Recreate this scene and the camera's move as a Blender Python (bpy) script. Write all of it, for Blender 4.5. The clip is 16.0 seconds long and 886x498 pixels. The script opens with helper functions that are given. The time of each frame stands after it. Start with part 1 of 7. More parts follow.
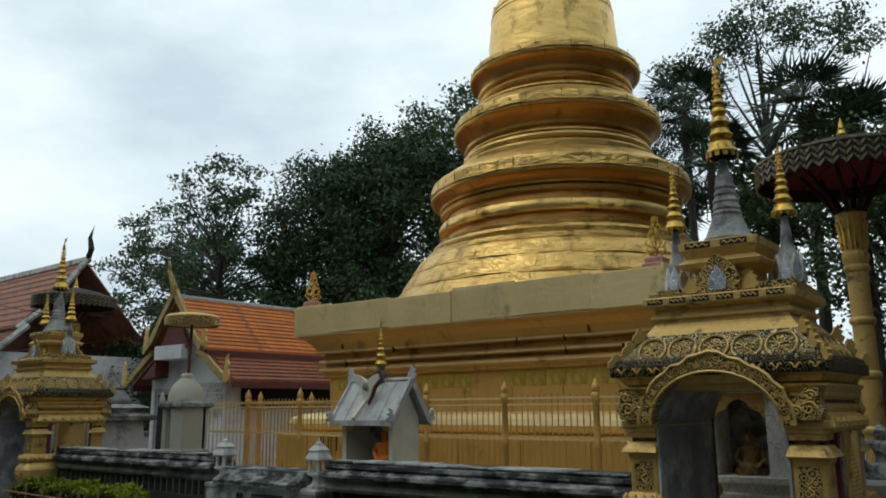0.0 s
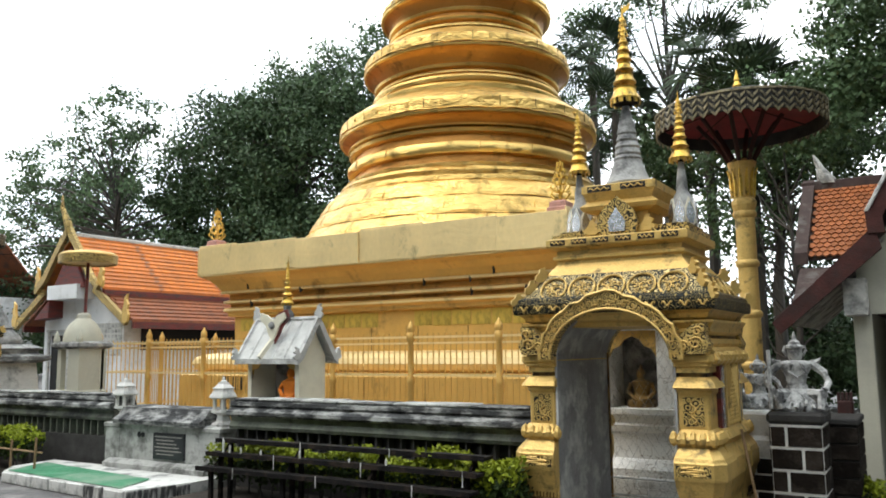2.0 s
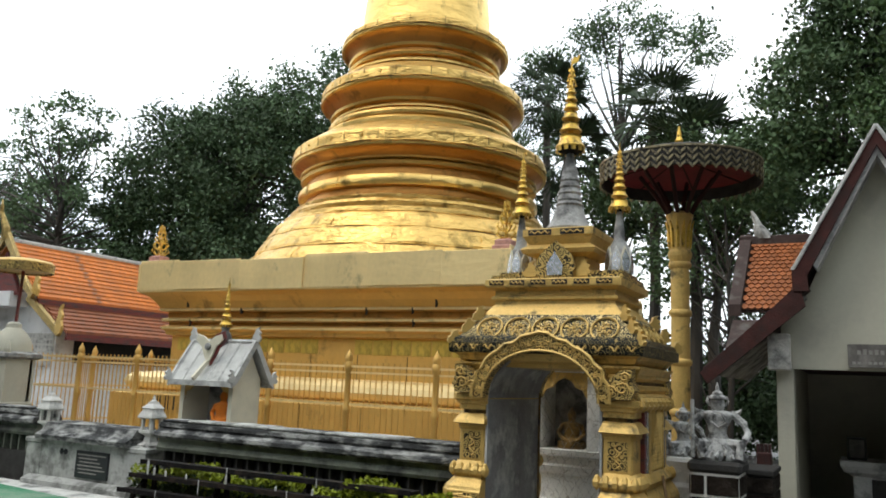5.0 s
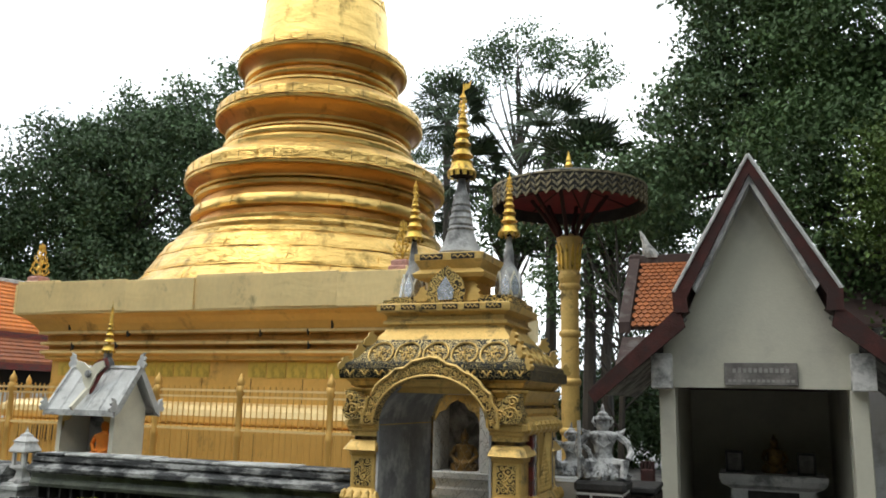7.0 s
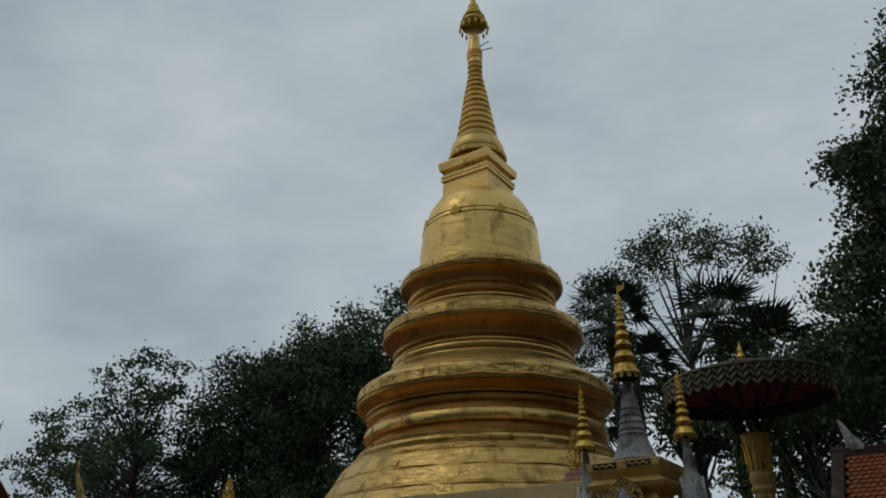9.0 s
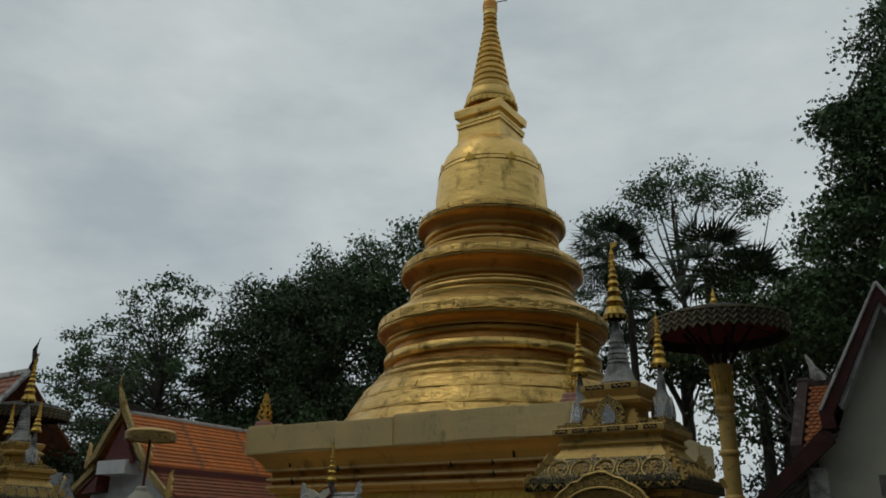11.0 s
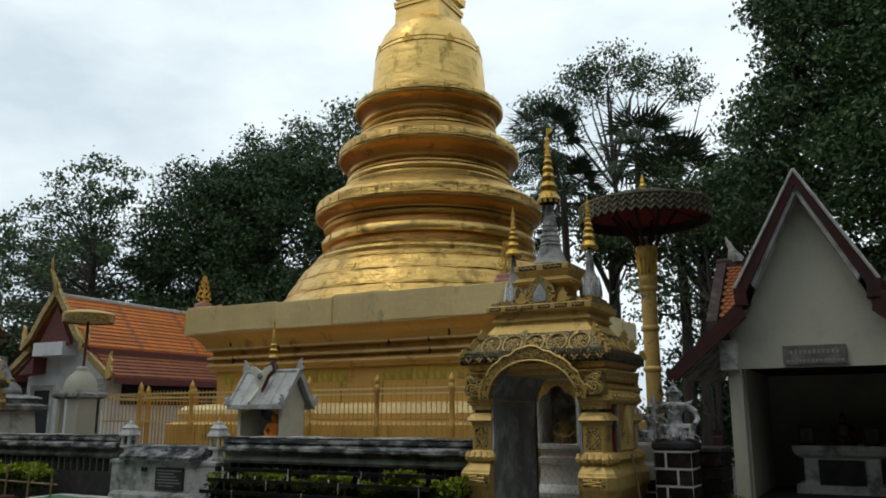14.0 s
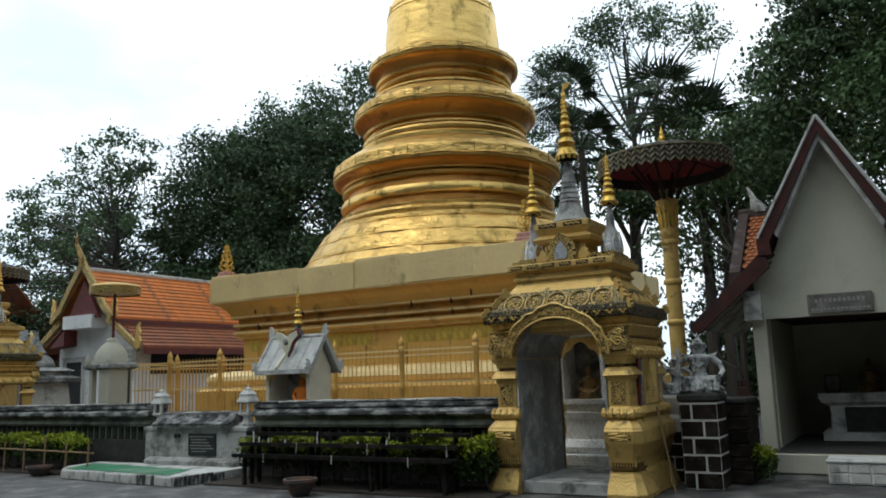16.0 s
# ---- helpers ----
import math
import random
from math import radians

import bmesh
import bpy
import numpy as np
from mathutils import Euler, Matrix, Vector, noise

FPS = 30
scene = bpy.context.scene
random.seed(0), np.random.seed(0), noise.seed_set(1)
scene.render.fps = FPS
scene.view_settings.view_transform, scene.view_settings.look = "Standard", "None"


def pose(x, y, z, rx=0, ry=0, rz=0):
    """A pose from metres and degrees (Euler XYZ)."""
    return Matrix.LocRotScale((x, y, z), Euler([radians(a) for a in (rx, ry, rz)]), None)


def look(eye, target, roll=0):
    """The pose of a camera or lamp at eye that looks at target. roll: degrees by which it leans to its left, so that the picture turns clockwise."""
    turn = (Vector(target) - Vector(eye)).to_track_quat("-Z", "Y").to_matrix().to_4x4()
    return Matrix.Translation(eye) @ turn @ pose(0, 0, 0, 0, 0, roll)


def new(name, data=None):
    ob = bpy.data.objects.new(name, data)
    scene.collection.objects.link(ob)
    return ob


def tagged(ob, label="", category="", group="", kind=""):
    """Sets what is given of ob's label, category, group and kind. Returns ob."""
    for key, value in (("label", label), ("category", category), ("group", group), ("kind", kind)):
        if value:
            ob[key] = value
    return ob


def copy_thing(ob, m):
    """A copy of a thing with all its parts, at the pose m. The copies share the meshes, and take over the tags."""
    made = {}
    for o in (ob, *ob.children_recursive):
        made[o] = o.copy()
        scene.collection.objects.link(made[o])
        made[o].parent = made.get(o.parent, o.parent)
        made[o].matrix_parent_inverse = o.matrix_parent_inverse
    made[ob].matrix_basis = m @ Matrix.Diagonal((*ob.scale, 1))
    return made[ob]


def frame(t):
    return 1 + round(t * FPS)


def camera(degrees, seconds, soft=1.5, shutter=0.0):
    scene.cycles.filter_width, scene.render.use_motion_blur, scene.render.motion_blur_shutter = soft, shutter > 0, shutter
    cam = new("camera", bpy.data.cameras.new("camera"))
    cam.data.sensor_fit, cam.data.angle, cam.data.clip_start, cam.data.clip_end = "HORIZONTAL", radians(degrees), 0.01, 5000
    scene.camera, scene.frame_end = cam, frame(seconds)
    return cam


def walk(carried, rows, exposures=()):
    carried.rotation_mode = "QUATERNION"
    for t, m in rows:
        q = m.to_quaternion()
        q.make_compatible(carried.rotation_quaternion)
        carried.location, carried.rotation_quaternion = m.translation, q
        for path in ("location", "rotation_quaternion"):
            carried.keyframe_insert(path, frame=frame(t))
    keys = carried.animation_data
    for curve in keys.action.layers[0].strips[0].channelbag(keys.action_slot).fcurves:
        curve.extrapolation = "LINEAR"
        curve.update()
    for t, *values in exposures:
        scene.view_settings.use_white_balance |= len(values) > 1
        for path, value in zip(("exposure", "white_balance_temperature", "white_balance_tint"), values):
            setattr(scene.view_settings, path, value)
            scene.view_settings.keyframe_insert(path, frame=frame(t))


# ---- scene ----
cam = camera(58.5, 16.0, soft=1.8)
walk(cam, [
    (0.0, pose(-0.536, 0.653, 1.726, 101.38, 0.46, 38.47)),
    (0.5, pose(-0.533, 0.630, 1.706, 100.31, -0.69, 33.13)),
    (1.0, pose(-0.526, 0.592, 1.696, 99.34, -0.76, 31.31)),
    (1.5, pose(-0.528, 0.581, 1.645, 95.44, -0.81, 32.59)),
    (2.0, pose(-0.513, 0.611, 1.671, 97.25, 0.62, 31.75)),
    (2.5, pose(-0.495, 0.615, 1.683, 98.22, -0.88, 29.27)),
    (3.0, pose(-0.466, 0.597, 1.665, 98.94, -1.11, 27.55)),
    (3.5, pose(-0.458, 0.626, 1.678, 98.25, -2.01, 28.05)),
    (6.0, pose(-0.326, 0.531, 1.716, 100.67, -2.87, 26.41)),
    (6.5, pose(-0.303, 0.586, 1.733, 100.84, -2.24, 22.44)),
    (7.0, pose(-0.278, 0.610, 1.816, 100.69, -1.24, 20.83)),
    (7.5, pose(-0.303, 0.575, 1.767, 105.52, 0.04, 23.22)),
    (8.0, pose(-0.271, 0.686, 1.744, 111.90, 0.55, 26.56)),
    (8.5, pose(-0.245, 0.573, 1.720, 115.87, 0.97, 30.39)),
    (9.0, pose(-0.199, 0.568, 1.816, 115.63, 0.30, 33.71)),
    (11.5, pose(0.625, -1.283, 1.380, 107.91, -0.95, 32.30)),
    (12.0, pose(0.625, -1.283, 1.380, 105.53, -0.18, 30.34)),
    (12.5, pose(0.625, -1.283, 1.380, 104.46, -0.09, 29.22)),
    (13.0, pose(0.625, -1.283, 1.380, 103.57, -0.73, 28.74)),
    (13.5, pose(0.625, -1.283, 1.380, 102.79, -0.20, 28.73)),
    (14.0, pose(0.625, -1.283, 1.380, 101.94, 0.17, 28.90)),
    (14.5, pose(0.625, -1.283, 1.380, 101.28, 0.26, 29.31)),
    (15.0, pose(0.625, -1.283, 1.380, 100.40, 0.55, 30.30)),
    (15.5, pose(0.625, -1.283, 1.380, 99.68, 0.74, 30.69)),
    (16.0, pose(0.625, -1.283, 1.380, 99.15, 1.92, 30.68)),
], exposures=[
    (0.0, -0.02, 6150, 4), (0.5, 0.42, 6050, 5), (1.0, 0.90, 6200, 6), (1.5, 1.45, 6450, 8), (2.5, 1.60, 6500, 8), (3.5, 1.54, 6500, 8), (6.0, 1.06, 6500, 8), (6.5, 1.10, 6500, 8), (7.0, 1.27, 6500, 8), (7.6, 0.75, 6350, 7), (8.0, -0.1, 6200, 4),
    (8.4, -0.62, 6150, 4), (9.0, -1.02, 6150, 5), (11.5, -0.74, 6450, 4), (12.5, -0.45, 6300, 4), (14.0, 0.04, 6300, 5), (16.0, 0.5, 6100, 5)])

# ---- light: thick cloud with a brighter patch where the sun stands, high behind the left shoulder ----
SUN_UP, SUN_AZ = radians(52), radians(215)
world = bpy.data.worlds.new("overcast_sky")
scene.world = world
world.use_nodes = True
wn, wl = world.node_tree.nodes, world.node_tree.links
wn.clear()
sky = wn.new("ShaderNodeTexSky")
sky.sky_type, sky.sun_disc, sky.sun_elevation, sky.sun_rotation = "NISHITA", False, SUN_UP, SUN_AZ
sky.air_density, sky.dust_density = 1.0, 4.0
sky_low = wn.new("ShaderNodeMixRGB")
sky_low.blend_type = "MULTIPLY"
sky_low.inputs[0].default_value = 1.0
sky_low.inputs[2].default_value = (0.09, 0.09, 0.09, 1)
tc = wn.new("ShaderNodeTexCoord")
mp = wn.new("ShaderNodeMapping")
mp.inputs["Scale"].default_value = (1.0, 1.0, 2.4)
cl = wn.new("ShaderNodeTexNoise")
cl.inputs["Scale"].default_value, cl.inputs["Detail"].default_value, cl.inputs["Roughness"].default_value = 2.3, 7.0, 0.55
ramp = wn.new("ShaderNodeValToRGB")
ramp.color_ramp.elements[0].position, ramp.color_ramp.elements[0].color = 0.34, (0.63, 0.70, 0.76, 1)
ramp.color_ramp.elements[1].position, ramp.color_ramp.elements[1].color = 0.69, (1.05, 1.085, 1.09, 1)
mix = wn.new("ShaderNodeMixRGB")
mix.inputs[0].default_value = 0.9
bg = wn.new("ShaderNodeBackground")
out = wn.new("ShaderNodeOutputWorld")
wl.new(tc.outputs["Generated"], mp.inputs["Vector"])
wl.new(mp.outputs["Vector"], cl.inputs["Vector"])
wl.new(cl.outputs["Fac"], ramp.inputs["Fac"])
wl.new(sky.outputs["Color"], sky_low.inputs[1])
wl.new(sky_low.outputs["Color"], mix.inputs[1])
wl.new(ramp.outputs["Color"], mix.inputs[2])
wl.new(mix.outputs["Color"], bg.inputs["Color"])
wl.new(bg.outputs["Background"], out.inputs["Surface"])
# the cloud is thinner, so brighter, towards the north-west where the sun hides
lean = wn.new("ShaderNodeVectorMath")
lean.operation = "DOT_PRODUCT"
lean.inputs[1].default_value = Vector((-0.42, 0.84, 0.34)).normalized()
glow = wn.new("ShaderNodeMapRange")
glow.inputs["From Min"].default_value, glow.inputs["From Max"].default_value = -1.0, 1.0
glow.inputs["To Min"].default_value, glow.inputs["To Max"].default_value = 0.68, 1.15
wl.new(tc.outputs["Generated"], lean.inputs[0])
wl.new(lean.outputs["Value"], glow.inputs["Value"])
wl.new(glow.outputs["Result"], bg.inputs["Strength"])
sun = new("sun", bpy.data.lights.new("sun", "SUN"))
sun.data.energy, sun.data.angle, sun.data.color = 0.35, radians(20), (1.0, 0.95, 0.88)
sun.matrix_world = look((0, 0, 40), (0.55 * 30, 0.6 * 30, 40 - 40), 0)


# ---- materials ----
def material(name, base, rough=0.7, metal=0.0, vary=0.25, scale=3.0, stain=None, stain_amount=0.45, stain_scale=1.2, bump=0.15, bump_scale=30.0,
             obj_random=0.0, spec=0.5, stretch=None):
    """A surface with two scales of colour change, an optional stain colour in patches, fine relief."""
    m = bpy.data.materials.new(name)
    m.use_nodes = True
    n, l = m.node_tree.nodes, m.node_tree.links
    b = n["Principled BSDF"]
    b.inputs["Roughness"].default_value, b.inputs["Metallic"].default_value = rough, metal
    b.inputs["Specular IOR Level"].default_value = spec
    co = n.new("ShaderNodeTexCoord")
    vec = co.outputs["Object"]
    if stretch:
        mpn = n.new("ShaderNodeMapping")
        mpn.inputs["Scale"].default_value = stretch
        l.new(vec, mpn.inputs["Vector"])
        vec = mpn.outputs["Vector"]
    n1 = n.new("ShaderNodeTexNoise")
    n1.inputs["Scale"].default_value, n1.inputs["Detail"].default_value = scale, 5
    l.new(vec, n1.inputs["Vector"])
    n2 = n.new("ShaderNodeTexNoise")
    n2.inputs["Scale"].default_value, n2.inputs["Detail"].default_value = scale * 11, 3
    l.new(vec, n2.inputs["Vector"])
    add = n.new("ShaderNodeMath")
    add.operation = "MULTIPLY_ADD"
    add.inputs[1].default_value = 0.45
    l.new(n2.outputs["Fac"], add.inputs[0])
    l.new(n1.outputs["Fac"], add.inputs[2])
    hsv = n.new("ShaderNodeMapRange")
    hsv.inputs["From Min"].default_value, hsv.inputs["From Max"].default_value = 0.45, 1.0
    hsv.inputs["To Min"].default_value, hsv.inputs["To Max"].default_value = 1 - vary, 1 + vary
    l.new(add.outputs[0], hsv.inputs["Value"])
    val = hsv.outputs["Result"]
    if obj_random:
        oi = n.new("ShaderNodeObjectInfo")
        mr = n.new("ShaderNodeMapRange")
        mr.inputs["To Min"].default_value, mr.inputs["To Max"].default_value = 1 - obj_random, 1 + obj_random
        l.new(oi.outputs["Random"], mr.inputs["Value"])
        mm = n.new("ShaderNodeMath")
        mm.operation = "MULTIPLY"
        l.new(val, mm.inputs[0])
        l.new(mr.outputs["Result"], mm.inputs[1])
        val = mm.outputs[0]
    mul = n.new("ShaderNodeVectorMath")
    mul.operation = "SCALE"
    mul.inputs[0].default_value = base
    l.new(val, mul.inputs["Scale"])
    col = mul.outputs["Vector"]
    if stain:
        n3 = n.new("ShaderNodeTexNoise")
        n3.inputs["Scale"].default_value, n3.inputs["Detail"].default_value, n3.inputs["Roughness"].default_value = stain_scale, 8, 0.65
        l.new(vec, n3.inputs["Vector"])
        r3 = n.new("ShaderNodeValToRGB")
        r3.color_ramp.elements[0].position = 0.62 - stain_amount * 0.45
        r3.color_ramp.elements[1].position = 0.74 - stain_amount * 0.35
        l.new(n3.outputs["Fac"], r3.inputs["Fac"])
        mx = n.new("ShaderNodeMixRGB")
        l.new(r3.outputs["Color"], mx.inputs[0])
        l.new(col, mx.inputs[1])
        mx.inputs[2].default_value = (*stain, 1)
        col = mx.outputs["Color"]
    l.new(col, b.inputs["Base Color"])
    if bump:
        n4 = n.new("ShaderNodeTexNoise")
        n4.inputs["Scale"].default_value, n4.inputs["Detail"].default_value = bump_scale, 4
        l.new(vec, n4.inputs["Vector"])
        bp = n.new("ShaderNodeBump")
        bp.inputs["Strength"].default_value, bp.inputs["Distance"].default_value = min(1, bump), 0.02
        l.new(n4.outputs["Fac"], bp.inputs["Height"])
        l.new(bp.outputs["Normal"], b.inputs["Normal"])
    return m


def gold_sheet(name, base, rough, crease, crease_scale, metal=1.0, vary=0.12, grime=0.16, folds=0.0):
    """Beaten sheet: crumpled relief in large and small folds, patchy polish."""
    m = material(name, base, rough, metal, vary, 1.4, tuple(c * 0.45 for c in base), grime, 2.6, bump=0, obj_random=0.07, stretch=(1, 1, 0.6))
    n, l = m.node_tree.nodes, m.node_tree.links
    b = n["Principled BSDF"]
    co = n.new("ShaderNodeTexCoord")
    mpn = n.new("ShaderNodeMapping")
    mpn.inputs["Scale"].default_value = (1, 1, 2.6)
    l.new(co.outputs["Object"], mpn.inputs["Vector"])
    v = n.new("ShaderNodeTexNoise")
    v.inputs["Scale"].default_value, v.inputs["Detail"].default_value, v.inputs["Distortion"].default_value = crease_scale, 4, 0.8
    w = n.new("ShaderNodeTexNoise")
    w.inputs["Scale"].default_value, w.inputs["Detail"].default_value, w.inputs["Distortion"].default_value = crease_scale * 0.8, 2, 2.2
    for q in (v, w):
        l.new(mpn.outputs["Vector"], q.inputs["Vector"])
    # folds: sharp ridges where the second noise crosses its middle
    fold = n.new("ShaderNodeMath")
    fold.operation, fold.inputs[1].default_value = "SUBTRACT", 0.5
    l.new(w.outputs["Fac"], fold.inputs[0])
    ridge = n.new("ShaderNodeMath")
    ridge.operation = "ABSOLUTE"
    l.new(fold.outputs[0], ridge.inputs[0])
    sharp = n.new("ShaderNodeMath")
    sharp.operation, sharp.inputs[1].default_value = "POWER", 0.5
    l.new(ridge.outputs[0], sharp.inputs[0])
    s = n.new("ShaderNodeMath")
    s.operation = "MULTIPLY_ADD"
    s.inputs[1].default_value = folds
    l.new(sharp.outputs[0], s.inputs[0])
    l.new(v.outputs["Fac"], s.inputs[2])
    bp = n.new("ShaderNodeBump")
    bp.inputs["Strength"].default_value, bp.inputs["Distance"].default_value = crease, 0.05
    l.new(s.outputs[0], bp.inputs["Height"])
    l.new(bp.outputs["Normal"], b.inputs["Normal"])
    rr = n.new("ShaderNodeMapRange")
    rr.inputs["To Min"].default_value, rr.inputs["To Max"].default_value = rough - 0.1, rough + 0.16
    l.new(v.outputs["Fac"], rr.inputs["Value"])
    l.new(rr.outputs["Result"], b.inputs["Roughness"])
    return m


def carved_gold(name, base, dark, scale, amount):
    """Gilded scrollwork on a dark ground: raised curls with dirt between."""
    m = material(name, base, 0.45, 0.55, 0.2, 6.0, bump=0)
    n, l = m.node_tree.nodes, m.node_tree.links
    b = n["Principled BSDF"]
    old = b.inputs["Base Color"].links[0].from_socket
    co = n.new("ShaderNodeTexCoord")
    v = n.new("ShaderNodeTexVoronoi")
    v.feature = "SMOOTH_F1"
    v.inputs["Scale"].default_value, v.inputs["Smoothness"].default_value = scale, 0.3
    wv = n.new("ShaderNodeMath")
    wv.operation, wv.inputs[1].default_value = "MULTIPLY", 22.0
    sn = n.new("ShaderNodeMath")
    sn.operation = "SINE"
    l.new(co.outputs["Object"], v.inputs["Vector"])
    l.new(v.outputs["Distance"], wv.inputs[0])
    l.new(wv.outputs[0], sn.inputs[0])
    r = n.new("ShaderNodeMapRange")
    r.inputs["From Min"].default_value, r.inputs["From Max"].default_value = -1.3 + 2.2 * amount, -0.7 + 2.2 * amount
    l.new(sn.outputs[0], r.inputs["Value"])
    mx = n.new("ShaderNodeMixRGB")
    l.new(r.outputs["Result"], mx.inputs[0])
    mx.inputs[1].default_value = (*dark, 1)
    l.new(old, mx.inputs[2])
    l.new(mx.outputs["Color"], b.inputs["Base Color"])
    bp = n.new("ShaderNodeBump")
    bp.inputs["Strength"].default_value, bp.inputs["Distance"].default_value = 0.8, 0.012
    l.new(r.outputs["Result"], bp.inputs["Height"])
    l.new(bp.outputs["Normal"], b.inputs["Normal"])
    return m


def leaf_material(name, base, vary=0.32):
    m = bpy.data.materials.new(name)
    m.use_nodes = True
    n, l = m.node_tree.nodes, m.node_tree.links
    b = n["Principled BSDF"]
    b.inputs["Roughness"].default_value = 0.6
    b.inputs["Specular IOR Level"].default_value = 0.22
    g = n.new("ShaderNodeNewGeometry")
    mr = n.new("ShaderNodeMapRange")
    mr.inputs["To Min"].default_value, mr.inputs["To Max"].default_value = 1 - vary, 1 + vary
    l.new(g.outputs["Random Per Island"], mr.inputs["Value"])
    mul = n.new("ShaderNodeVectorMath")
    mul.operation = "SCALE"
    mul.inputs[0].default_value = base
    co = n.new("ShaderNodeTexCoord")
    ns = n.new("ShaderNodeTexNoise")
    ns.inputs["Scale"].default_value, ns.inputs["Detail"].default_value = 0.75, 3
    l.new(co.outputs["Object"], ns.inputs["Vector"])
    cl2 = n.new("ShaderNodeMapRange")
    cl2.inputs["From Min"].default_value, cl2.inputs["From Max"].default_value = 0.32, 0.68
    cl2.inputs["To Min"].default_value, cl2.inputs["To Max"].default_value = 0.65, 1.4
    l.new(ns.outputs["Fac"], cl2.inputs["Value"])
    both = n.new("ShaderNodeMath")
    both.operation = "MULTIPLY"
    l.new(mr.outputs["Result"], both.inputs[0])
    l.new(cl2.outputs["Result"], both.inputs[1])
    l.new(both.outputs[0], mul.inputs["Scale"])
    l.new(mul.outputs["Vector"], b.inputs["Base Color"])
    return m


def cracked_marble(name, base, vein):
    """Pale stone crossed by a net of thin brown cracks."""
    m = material(name, base, 0.5, 0, 0.08, 2, (0.50, 0.47, 0.42), 0.2, 2.0, 0.05, 20)
    n, l = m.node_tree.nodes, m.node_tree.links
    b = n["Principled BSDF"]
    old = b.inputs["Base Color"].links[0].from_socket
    co = n.new("ShaderNodeTexCoord")
    bend = n.new("ShaderNodeTexNoise")
    bend.inputs["Scale"].default_value = 5.0
    l.new(co.outputs["Object"], bend.inputs["Vector"])
    push = n.new("ShaderNodeVectorMath")
    push.operation = "MULTIPLY_ADD"
    push.inputs[1].default_value = (0.25, 0.25, 0.25)
    l.new(bend.outputs["Color"], push.inputs[0])
    l.new(co.outputs["Object"], push.inputs[2])
    v = n.new("ShaderNodeTexVoronoi")
    v.feature = "DISTANCE_TO_EDGE"
    v.inputs["Scale"].default_value = 5.5
    l.new(push.outputs["Vector"], v.inputs["Vector"])
    r = n.new("ShaderNodeMapRange")
    r.inputs["From Min"].default_value, r.inputs["From Max"].default_value = 0.003, 0.016
    l.new(v.outputs["Distance"], r.inputs["Value"])
    mx = n.new("ShaderNodeMixRGB")
    l.new(r.outputs["Result"], mx.inputs[0])
    mx.inputs[1].default_value = (*vein, 1)
    l.new(old, mx.inputs[2])
    l.new(mx.outputs["Color"], b.inputs["Base Color"])
    return m


